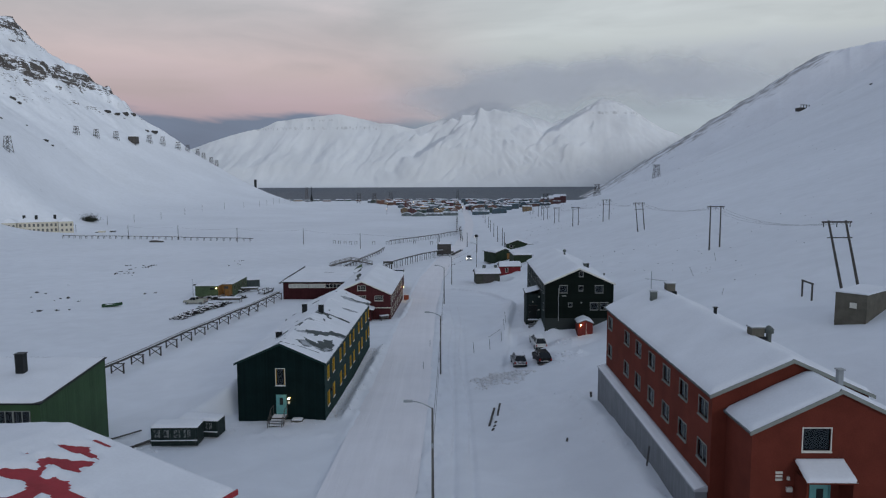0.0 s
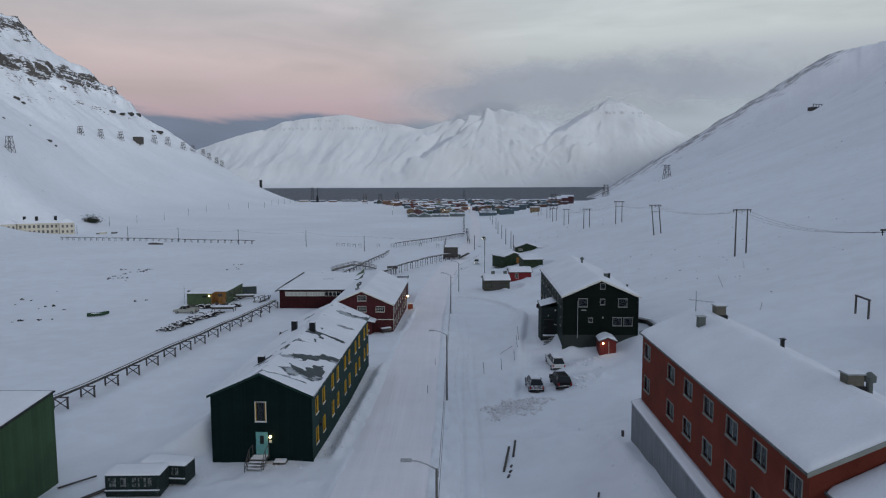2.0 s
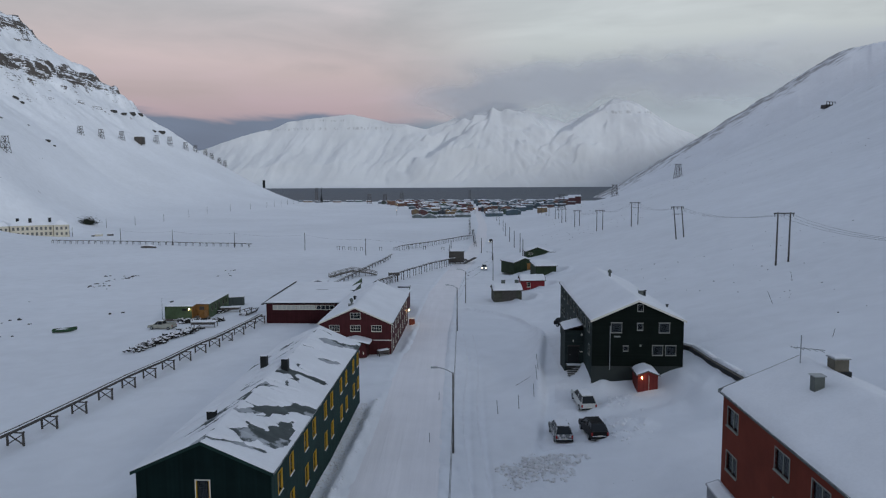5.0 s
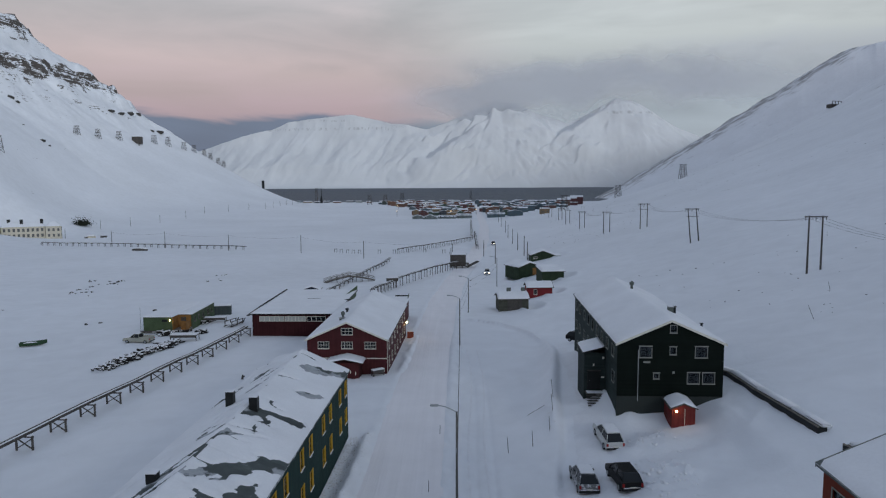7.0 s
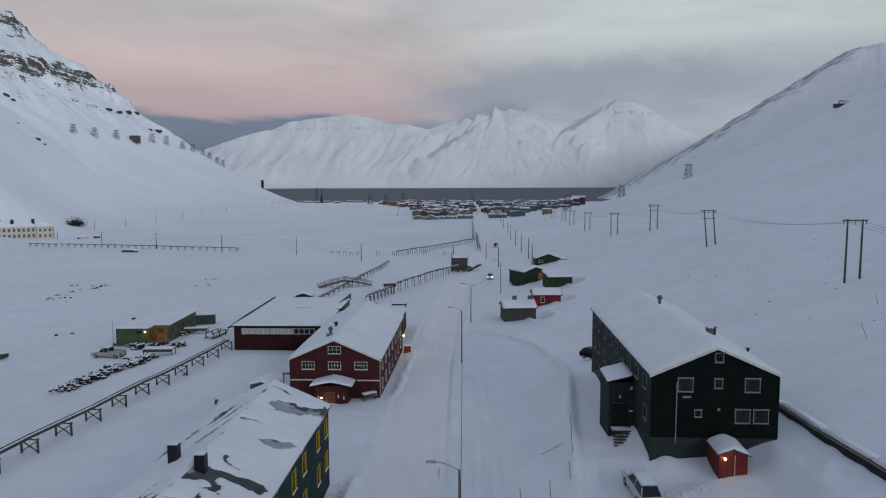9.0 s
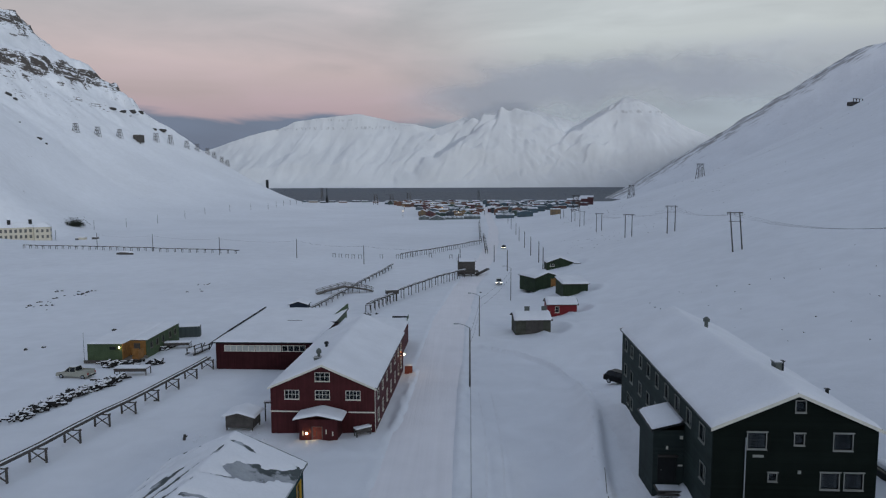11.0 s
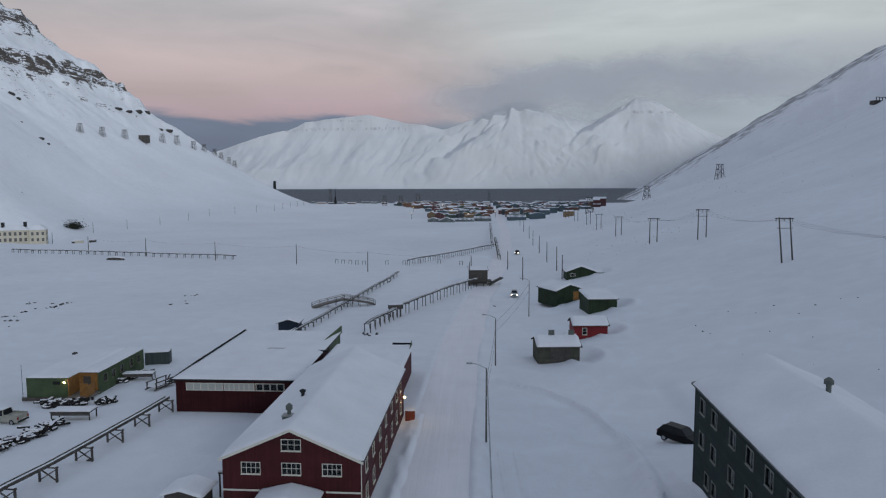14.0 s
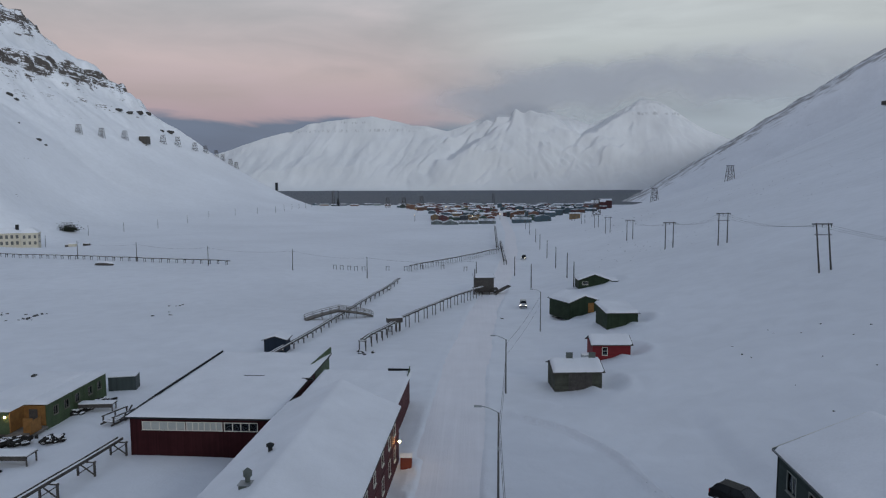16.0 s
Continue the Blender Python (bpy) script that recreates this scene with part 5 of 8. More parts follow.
for x, z in ((4.1, 1.1), (6.6, 1.3), (7.3, 1.1)):
    part("wall_plate", boxes((x, x + 0.12, -2.45, -2.404, z, z + 0.45)), WHITE, R)
part("wall_plate", boxes((11.0, 11.12, -0.05, -0.004, 0.9, 1.5)), WHITE, R)
lamp_bm = Matrix.Translation((11.5, 24.4, 3.0)) @ Matrix.Rotation(math.pi / 2, 4, "Z")
side_lamp = thing("wall_lamp", pose(-20.3, 132.5, -4.3, 0, 0, -1.9) @ lamp_bm, "lit yard lamp on the red house's long wall", "wall lamp")
lamp_part(side_lamp, (0, -0.3, 0), 70, 0.13)
part("arm", boxes((-0.03, 0.03, -0.3, 0, 0.1, 0.15)), BLACK, side_lamp)
box_ob = thing("storage_box", pose(-7.0, 157.4, ground(-7.0, 157.4) - 0.1), "small rust-red wooden box beside the road", "box")
part("case", soft_box(-0.55, 0.55, -0.45, 0.45, 0, 1.25, 0.02, 1), material("rust_box_paint", (0.24, 0.06, 0.035), 0.7), box_ob)
part("lid", soft_box(-0.62, 0.62, -0.52, 0.52, 1.254, 1.34, 0.02, 1), SNOW, box_ob)
chimney((-15.75, 136.0, 2.9), 0.75, 0.75, 0.75, VENT_GREY, "square grey chimney with a crown on the red roof", snow=0.0)
cowl((-15.65, 136.2, 3.45), 1.2, "grey metal chimney crown with a dusting of snow")
cowl((-16.0, 142.5, 3.35), 0.6, "small dark roof ventilator in deep snow", BLACK)

# long low hall behind the red house
hall = thing("hall", pose(-36.3, 160.3, -5.1, 0, 0, -1.0), "dark red hall with ribbon windows and a flat snowy roof", "house")
bands = ((1.35, 5.9), (6.1, 9.85), (10.1, 13.6))
bm = wall_bm(15.0, -1.0, lambda u: 4.5, [(a, b, 3.3, 4.1) for a, b in bands], 0.25, 1)
part("front_wall", bm, HALL_RED_SHADED, hall)
turn = Matrix(((0, -1, 0, 0), (1, 0, 0, 0), (0, 0, 1, 0), (0, 0, 0, 1)))
for x, inward in ((0, -1), (15.0, 1)):
    bm = wall_bm(26.0, -1.0, lambda u: 4.5, [], 0.25, inward)
    bm.transform(Matrix.Translation((x, 0.25, 0)) @ turn)
    part("side_wall", bm, RED_LIT, hall)
part("back_wall", boxes((0, 15.0, 26.25, 26.5, -1, 4.5)), RED, hall)
part("plinth", boxes((0.2, 5.2, -0.06, -0.004, -0.3, 0.25)), TIMBER_PALE, hall, "pale plinth board")
part("plinth", boxes((5.2, 14.9, -0.05, -0.004, -0.6, 0.2)), BLACK, hall)
for (a, b), n_panes in zip(bands, (5, 6, 4)):
    win = part("window_band", boxes((a - 0.06, b + 0.06, -0.05, 0.05, 4.1, 4.18), (a - 0.06, b + 0.06, -0.05, 0.05, 3.22, 3.3), *[(a + (b - a) * k / n_panes - 0.04, a + (b - a) * k / n_panes + 0.04, -0.04, 0.06, 3.3, 4.1) for k in range(n_panes + 1)]), WHITE, hall)
    for k in range(n_panes):
        s = (b - a) / n_panes
        part("pane", boxes((a + s * k + 0.04, a + s * (k + 1) - 0.04, 0.02, 0.03, 3.3, 4.1)), material("frosted_pale_pane", (0.42, 0.44, 0.42), 0.35, spread=0.08) if b < 10 else GLASS, win)
part("inner_wall", boxes((0.3, 14.7, 2.0, 2.1, -1, 4.4)), INTERIOR, hall)
bm = bmesh.new()
hexa(bm, ((-0.4, -0.35, 4.51), (15.4, -0.35, 4.51), (15.4, 26.8, 4.6), (-0.4, 26.8, 4.6), (-0.4, -0.35, 4.7), (15.4, -0.35, 4.7), (15.4, 26.8, 4.8), (-0.4, 26.8, 4.8)))
part("roof_slab", bm, BLACK, hall)
bm = snow_cover(15.7, 27.0, lambda u, v: 4.7 + 0.0037 * v, 0.18, 51, cell=0.5)
bm.transform(Matrix.Translation((-0.35, -0.3, 0)))
part("roof_snow", bm, SNOW, hall, smooth=True)
for u, v, w in ((7.0, 14.5, 2.6), (14.6, 13.6, 1.4)):
    part("roof_joint", soft_box(u, u + w, v, v + 0.3, 4.7, 4.96, 0.05), BLACK, hall)
bm = bmesh.new()
beam(bm, (-0.45, 6.5, 4.75), (-0.45, 26.8, 4.85), 0.12, 0.35)
beam(bm, (-0.75, -0.3, 4.35), (-0.45, 8.2, 4.75), 0.5, 0.12)
part("eaves_board", bm, BLACK, hall)
for u0, v0, u1, v1, hh in ((13.7, 18.6, 15.2, 26.7, 0.95),):
    bm = bmesh.new()
    hexa(bm, ((u0, v0, 4.6), (u0 + 0.15, v0, 4.6), (u1 + 0.15, v1, 4.6), (u1, v1, 4.6), (u0, v0, 4.75), (u0 + 0.15, v0, 4.75), (u1 + 0.15, v1, 4.75 + hh), (u1, v1, 4.75 + hh)))
    part("parapet", bm, CONTAINER, hall, "weathered green raised roof edge")
part("end_cladding", boxes((15.004, 15.08, 18.6, 26.5, -1, 4.6)), CONTAINER, hall, "weathered green sheet cladding")
rear = thing("rear_extension", pose(-20.6, 159.6, -5.1, 0, 0, -1.9), "low flat snow-roofed extension behind the red house", "house")
part("wall", boxes((0.3, 11.4, 0.2, 19.0, -1, 4.6)), RED_LIT, rear)
bm = snow_cover(11.6, 19.2, lambda u, v: 4.62 + 0 * u, 0.16, 52, cell=0.5)
bm.transform(Matrix.Translation((0.2, 0.1, 0)))
part("roof_snow", bm, SNOW, rear, smooth=True)

part("parapet", boxes((8.6, 11.5, 19.004, 19.12, 4.2, 5.0)), BLACK, rear, "dark raised roof edge")
bm = bmesh.new()
hexa(bm, ((11.404, 16.4, 4.2), (11.5, 16.4, 4.2), (11.5, 19.0, 4.2), (11.404, 19.0, 4.2), (11.404, 16.4, 4.7), (11.5, 16.4, 4.7), (11.5, 19.0, 5.35), (11.404, 19.0, 5.35)))
part("parapet", bm, CONTAINER, rear, "weathered green raised roof edge")

# green shed-roofed building
GL = thing("green_workshop", pose(-31.9, 54.2, -1.2, 0, 0, -1.0), "green sheet-clad workshop with a sloping snowy roof", "house")
bm = wall_bm(22.0, -0.8, lambda u: 6.65, [(14.2, 21.2, 4.75, 6.05)], 0.2, 1)
bm.transform(Matrix.Translation((-22, 0, 0)))
part("front_wall", bm, OLIVE, GL)
bm = bmesh.new()
hexa(bm, ((-0.2, 0.2, -0.8), (0, 0.2, -0.8), (0, 10.4, -0.8), (-0.2, 10.4, -0.8), (-0.2, 0.2, 6.67), (0, 0.2, 6.67), (0, 10.4, 7.6), (-0.2, 10.4, 7.6)))
part("end_wall", bm, OLIVE, GL)
part("back_wall", boxes((-22, 0, 10.4, 10.6, -0.8, 7.6)), OLIVE, GL)
bm = bmesh.new()
hexa(bm, ((-22, -0.2, 6.66), (0.15, -0.2, 6.66), (0.15, 10.7, 7.64), (-22, 10.7, 7.64), (-22, -0.2, 6.78), (0.15, -0.2, 6.78), (0.15, 10.7, 7.76), (-22, 10.7, 7.76)))
part("roof_slab", bm, BLACK, GL)
bm = snow_cover(22.0, 10.8, lambda u, v: 6.78 + 0.09 * v, 0.2, 61, cell=0.5)
bm.transform(Matrix.Translation((-22, -0.15, 0)))
part("roof_snow", bm, SNOW, GL, smooth=True)
for k in range(5):
    window_part(GL, Matrix.Translation((-7.8 + 1.4 * k, 0, 4.75)), 1.3, 1.3, GREY_TRIM, curtain=True, trim=0.05)
part("inner_wall", boxes((-21.5, -0.3, 1.8, 1.9, -0.5, 6.5)), INTERIOR, GL)
chimney((-37.1, 60.5, 6.3), 0.72, 0.72, 1.75, BLACK, "dark square chimney on the green workshop's snowy roof", snow=0.0)

# snow-covered house with red roof sheets, seen from above
RR = thing("red_roofed_house", pose(-21.5, 40.0, 0, 0, 0, -24), "house with red roof sheets showing through patchy snow", "house")
part("wall", boxes((-11.6, 11.6, -21.5, -0.5, 0, 7.0)), RUST, RR)
for sgn in (-1, 1):
    bm = bmesh.new()
    pts = [(0, -22, 9.0), (0, 0, 9.0), (12.3 * sgn, 0, 7.1), (12.3 * sgn, -22, 7.1)]
    if sgn > 0:
        pts = pts[::-1]
    hexa(bm, [(a, b, c - 0.12) for a, b, c in pts] + pts)
    part("roof_slab", bm, ROOF_RED, RR)


RED_SPOTS = ((3.9, 16.6, 1.5, 0.85), (3.3, 18.3, 1.5, 0.42), (3.2, 19.9, 1.1, 0.40), (4.5, 19.1, 0.6, 0.35), (7.4, 16.6, 2.2, 0.45), (5.2, 15.3, 0.8, 1.3), (3.2, 21.3, 0.6, 0.22), (8.5, 12.5, 1.6, 0.8), (2.5, 12.0, 1.4, 1.0), (-4.5, 15.0, 1.6, 0.7), (-5.5, 9.0, 1.2, 1.5), (4.5, 7.0, 1.5, 1.2))


def red_patches(u, v):
    """Where the red sheets show through: a few torn patches beside the ridge."""
    w = u - 12.3 + 0.5 * wave(u, v, 1.6, 73)
    vv = v + 0.35 * wave(u, v, 1.3, 75)
    field = np.full(np.shape(u), 9.0)
    for cw, cv, rw, rv in RED_SPOTS:
        field = np.minimum(field, np.hypot((w - cw) / rw, (vv - cv) / rv) - 1)
    return 0.7 * field + 0.35 * rough(u, v, 0.9, 78, 3)


bm = snow_cover(24.6, 22.0, lambda u, v: 9.0 - 0.1545 * np.abs(u - 12.3), 0.2, 71, red_patches, cell=0.2)
bm.transform(Matrix.Translation((-12.3, -22.0, 0)))
part("roof_snow", bm, SNOW, RR, smooth=True)
part("eave_board", boxes((12.31, 12.4, -22, 0.05, 6.85, 7.15)), ROOF_RED, RR)

# ---- cars ----
RUBBER = material("tyre_rubber", (0.018, 0.018, 0.019), 0.85)
CAR_GLASS = material("dark_car_glass", (0.012, 0.015, 0.018), 0.15, spec=0.3)
CAR_WHITE = material("white_car_paint", (0.55, 0.56, 0.55), 0.35, spread=0.06, size=0.6)
CAR_BLACK = material("black_car_paint", (0.011, 0.012, 0.013), 0.35, spread=0.1, size=0.6, spec=0.1)
CAR_SILVER = material("silver_beige_car_paint", (0.36, 0.36, 0.31), 0.4, metal=0.3, spread=0.1, size=0.8)
LIGHT_RED = material("red_tail_light", (0.30, 0.02, 0.02), 0.35)
LIGHT_CLEAR = material("clear_headlight", (0.6, 0.62, 0.62), 0.2)
LIGHT_ON = material("lit_headlight", (1.0, 0.9, 0.7), emit=9)


def prism(profile, w0, w1, split):
    """A body swept across the car: profile in y, z; half-width w0 below z = split, narrowing to w1 at the top."""
    top = max(z for _, z in profile)
    bm = bmesh.new()
    rings = []
    for s in (-1, 1):
        ring = []
        for y, z in profile:
            k = max(0.0, (z - split) / max(1e-3, top - split))
            ring.append(bm.verts.new((s * (w0 + (w1 - w0) * k), y, z)))
        rings.append(ring)
    n = len(profile)
    bm.faces.new(rings[0])
    bm.faces.new(rings[1][::-1])
    for i in range(n):
        bm.faces.new((rings[0][i], rings[0][(i + 1) % n], rings[1][(i + 1) % n], rings[1][i])[::-1])
    bmesh.ops.recalc_face_normals(bm, faces=bm.faces[:])
    bmesh.ops.bevel(bm, geom=bm.edges[:], offset=0.06, segments=2, affect="EDGES", profile=0.6)
    return bm


def car(m, paint, label, kind="estate", snow=0.06, lit=False, tail=0.0):
    """A car that looks to +y, on its wheels at z = 0."""
    ob = thing("car", m, label, "car")
    L = 4.5 if kind != "pickup" else 5.2
    h = L / 2
    low = [(-h, 0.33), (h - 0.05, 0.33), (h, 0.62), (h - 0.10, 0.86), (h - 1.10, 1.02), (-h + 0.05, 1.06), (-h, 0.7)]
    part("body", prism(low, 0.89, 0.84, 0.75), paint, ob)
    if kind == "pickup":
        cab = [(-0.55, 0.94), (h - 1.25, 0.94), (h - 2.0, 1.62), (-0.45, 1.66)]
        part("bed_side", boxes((-0.86, -0.78, -h + 0.06, -0.6, 0.9, 1.22)), paint, ob)
        part("bed_side", boxes((0.78, 0.86, -h + 0.06, -0.6, 0.9, 1.22)), paint, ob)
        part("tailgate", boxes((-0.775, 0.775, -h + 0.04, -h + 0.1, 0.9, 1.2)), paint, ob)
        roof = (-0.4, h - 2.05)
    else:
        cab = [(-h + 0.06, 1.0), (h - 1.1, 1.0), (h - 1.85, 1.60), (-h + 0.42, 1.63), (-h + 0.2, 1.45)]
        roof = (-h + 0.4, h - 1.85)
        if kind == "suv":
            cab = [(-h + 0.10, 1.02), (h - 1.05, 1.02), (h - 1.85, 1.62), (-h + 0.85, 1.64), (-h + 0.62, 1.58)]
            roof = (-h + 0.78, h - 1.85)
    part("cabin_glass", prism(cab, 0.83, 0.62, 0.94), CAR_GLASS, ob)
    zr = 1.64 if kind == "pickup" else 1.61
    part("roof", soft_box(-0.62, 0.62, roof[0], roof[1], zr - 0.02, zr + 0.05, 0.04), paint, ob)
    for s in (-1, 1):
        for y0, y1, z1 in ((cab[1][0], cab[2][0], cab[2][1]), (cab[0][0], cab[-1][0], cab[-1][1]), ((cab[0][0] + cab[1][0]) / 2, (cab[0][0] + cab[1][0]) / 2, zr)):
            bm = bmesh.new()
            beam(bm, (s * 0.835, y0, 0.95), (s * 0.635, y1, z1), 0.07)
            part("pillar", bm, paint, ob)
        part("mirror", soft_box(min(s * 0.86, s * 1.03), max(s * 0.86, s * 1.03), h - 1.55, h - 1.38, 1.0, 1.15, 0.04), paint, ob)
        part("headlight", soft_box(min(s * 0.5, s * 0.84), max(s * 0.5, s * 0.84), h - 0.10, h + 0.01, 0.62, 0.77, 0.03), LIGHT_ON if lit else LIGHT_CLEAR, ob)
        part("tail_light", soft_box(min(s * 0.68, s * 0.86), max(s * 0.68, s * 0.86), -h - 0.02, -h + 0.1, 0.68, 0.98, 0.03), LIGHT_RED, ob)
        for y in (-h + 0.85, h - 0.85):
            bm = bmesh.new()
            tube(bm, (s * 0.68, y, 0.33), (s * 0.9, y, 0.33), 0.33, 0.33, 18)
            tyre = part("wheel", bm, RUBBER, ob)
            bm = bmesh.new()
            tube(bm, (s * 0.88, y, 0.33), (s * 0.915, y, 0.33), 0.2, 0.2, 12)
            part("rim", bm, STEEL, tyre)
    part("rear_bumper", soft_box(-0.86, 0.86, -h - 0.06, -h + 0.1, 0.36, 0.56, 0.04), BLACK, ob)
    part("front_bumper", soft_box(-0.86, 0.86, h - 0.1, h + 0.05, 0.34, 0.52, 0.04), BLACK, ob)
    part("registration_plate", boxes((-0.26, 0.26, -h - 0.075, -h - 0.062, 0.62, 0.73)), WHITE, ob)
    if tail:
        bm = snow_cover(1.5, 0.62, lambda u, v: 0.62 + 0.62 * v, tail, 8, cut=lambda u, v: 0.35 + 0.6 * rough(u, v, 0.3, 6, 3), cell=0.06, edge=0.1)
        bm.transform(Matrix.Translation((-0.75, -h - 0.02, 0.0)))
        part("tail_snow", bm, SNOW, ob, smooth=True)
    if snow:
        part("roof_snow", soft_box(-0.58, 0.58, roof[0] + 0.04, roof[1] - 0.04, zr + 0.05, zr + 0.05 + snow, 0.05), SNOW, ob, smooth=True)
        bm = snow_cover(1.5, 0.95, lambda u, v: 1.03 - 0.14 * v, snow * 0.8, 7, cell=0.15, edge=0.12)
        bm.transform(Matrix.Translation((-0.75, h - 1.12, 0.01)))
        part("bonnet_snow", bm, SNOW, ob, smooth=True)
    return ob


def on_ground(x, y, turn=0, lift=0.0):
    return pose(x, y, ground(x, y) + lift, 0, 0, turn)


car(on_ground(11.65, 93.0, 1, -0.1), material("grey_car_paint", (0.15, 0.155, 0.16), 0.4, second=(0.7, 0.71, 0.73), second_at=(0.5, 0.6), second_size=0.5), "snow-dusted grey estate car parked in the yard", "suv", snow=0.07, tail=0.04)
car(on_ground(14.65, 91.6, 5, -0.1), CAR_BLACK, "black estate car with a snowy tailgate in the yard", "suv", snow=0.0, tail=0.06)
car(on_ground(15.45, 100.8, 5, 0.0) @ pose(0, 0, 0, 7), CAR_WHITE, "white snow-covered car parked before the guest house", "suv", snow=0.09, tail=0.06)
car(on_ground(21.4, 147.0, -140, -0.1), CAR_BLACK, "black car parked beside the guest house", "suv", snow=0.0)
car(on_ground(-56.1, 157.2, 82, -0.05), CAR_SILVER, "pale pickup truck parked by the green cabin", "pickup", snow=0.05)
car(on_ground(12.3, 262, 176, 0.28), CAR_WHITE, "white car with lit headlights driving on the snowy road", snow=0.0, lit=True)
car(on_ground(22.5, 395, 170, 0.28), CAR_BLACK, "dark car far down the snow-packed road", snow=0.0, lit=True)

# ---- street lamps, posts and cables ----
def street_lamp(x, y, h, arm=1.5):
    ob = thing("street_lamp", pose(x, y, ground(x, y) - 0.3), "grey steel street lamp post in roadside snow", "street lamp", "street lamps along the road")
    bm = bmesh.new()
    tube(bm, (0, 0, 0), (0, 0, h + 0.3), 0.115, 0.075, 10)
    part("post", bm, material("dull_lamp_steel", (0.15, 0.145, 0.135), 0.6, metal=0.3), ob, smooth=True)
    bm = bmesh.new()
    last = Vector((0, 0, h + 0.25))
    for k in range(1, 6):
        a = k / 5
        nxt = Vector((-arm * a, 0, h + 0.25 + 0.55 * math.sin(a * math.pi / 2)))
        tube(bm, last, nxt, 0.045, 0.045, 8)
        last = nxt
    part("arm", bm, STEEL, ob)
    part("lamp_head", soft_box(-arm - 0.62, -arm + 0.05, -0.12, 0.12, h + 0.74, h + 0.9, 0.05), STEEL, ob)
    part("control_box", boxes((-0.1, 0.1, -0.2, -0.1, h * 0.62, h * 0.62 + 0.35)), STEEL, ob)
    return ob


LAMPS = ((0.07, 48.8, 7.1), (0.78, 89.8, 8.0), (1.77, 149.3, 8.0), (4.1, 183.5, 7.5), (13.4, 230.0, 8.2))
for x, y, h in LAMPS:
    street_lamp(x, y, h)


def cable(points, r, label, sag=0.6, n=10):
    """A cable hung from point to point."""
    bm = bmesh.new()
    for a, b in zip(points, points[1:]):
        a, b = Vector(a), Vector(b)
        last = a
        for k in range(1, n + 1):
            s = k / n
            p = a.lerp(b, s)
            p.z -= sag * 4 * s * (1 - s)
            tube(bm, last, p, r, r, 5)
            last = p
    return tagged(part("cable", bm, BLACK), label, "cable")


tops = [(x + 0.1, y, ground(x, y) + h * 0.93) for x, y, h in LAMPS]
cable(tops, 0.018, "thin black cable hung between the street lamps", 0.5)
cable([(x, y, z - 1.5) for x, y, z in tops], 0.015, "second thin black cable between the lamp posts", 0.6)


def utility_pole(x, y, h, lean=(0, 0), label="dark timber utility pole standing in the snow", arm=0.0, turn=0, group="utility poles"):
    ob = thing("utility_pole", on_ground(x, y, turn, -0.3), label, "pole", group)
    bm = bmesh.new()
    tube(bm, (0, 0, 0), (lean[0], lean[1], h + 0.3), 0.17, 0.12, 8)
    part("post", bm, TIMBER, ob)
    if arm:
        bm = bmesh.new()
        beam(bm, (lean[0] - arm, lean[1], h), (lean[0] + arm, lean[1], h), 0.10)
        part("crossarm", bm, TIMBER, ob)
    return ob


for x, y, h in ((-173.8, 383.7, 8), (-141.3, 371.7, 8), (-104.4, 355.4, 7.8), (-67.4, 342.6, 8), (-37.2, 328, 7.5), (0.9, 318, 7),
                (14.7, 335, 7), (17.4, 298.2, 7.5), (28.1, 284.0, 7.2), (29.4, 307, 8), (30.6, 346, 8), (32.5, 393, 8), (34.4, 444, 8), (37, 496, 8), (40, 575, 8), (43, 650, 8)):
    utility_pole(x, y, h)
utility_pole(0.3, 289.5, 7.5, label="tall bare pole beside the trestle's hut")
cable([(x, y, ground(x, y) + 7.2) for x, y in ((-173.8, 383.7), (-141.3, 371.7), (-104.4, 355.4), (-67.4, 342.6), (-37.2, 328), (0.9, 318))], 0.02, "sagging wire along the low pole line", 1.0, 6)


def h_pole(x, y, h, span, lean, turn=0, low=True):
    """A two-legged timber pylon with a crossarm."""
    ob = thing("power_pylon", on_ground(x, y, turn, -0.4), "two-legged timber power pylon on the snowy slope", "pylon", "power pylons on the slope")
    for s in (-1, 1):
        bm = bmesh.new()
        tube(bm, (s * span / 2, 0, 0), (s * span / 2 + lean, 0, h + 0.4), 0.19, 0.13, 8)
        part("leg", bm, TIMBER, ob)
    bm = bmesh.new()
    beam(bm, (-span / 2 - 0.8 + lean, 0, h + 0.2), (span / 2 + 0.8 + lean, 0, h + 0.2), 0.18, 0.22)
    part("crossarm", bm, TIMBER, ob)
    if low:
        bm = bmesh.new()
        beam(bm, (-span / 2 - 0.5 + lean * 0.8, 0, h * 0.8), (span / 2 + 0.5 + lean * 0.8, 0, h * 0.8), 0.13)
        part("brace", bm, TIMBER, ob)
    for s in (-1, 0, 1):
        bm = bmesh.new()
        tube(bm, (s * (span / 2 + 0.6) + lean, 0, h - 0.45), (s * (span / 2 + 0.6) + lean, 0, h + 0.1), 0.06, 0.06, 6)
        part("insulator", bm, BLACK, ob)
    return ob


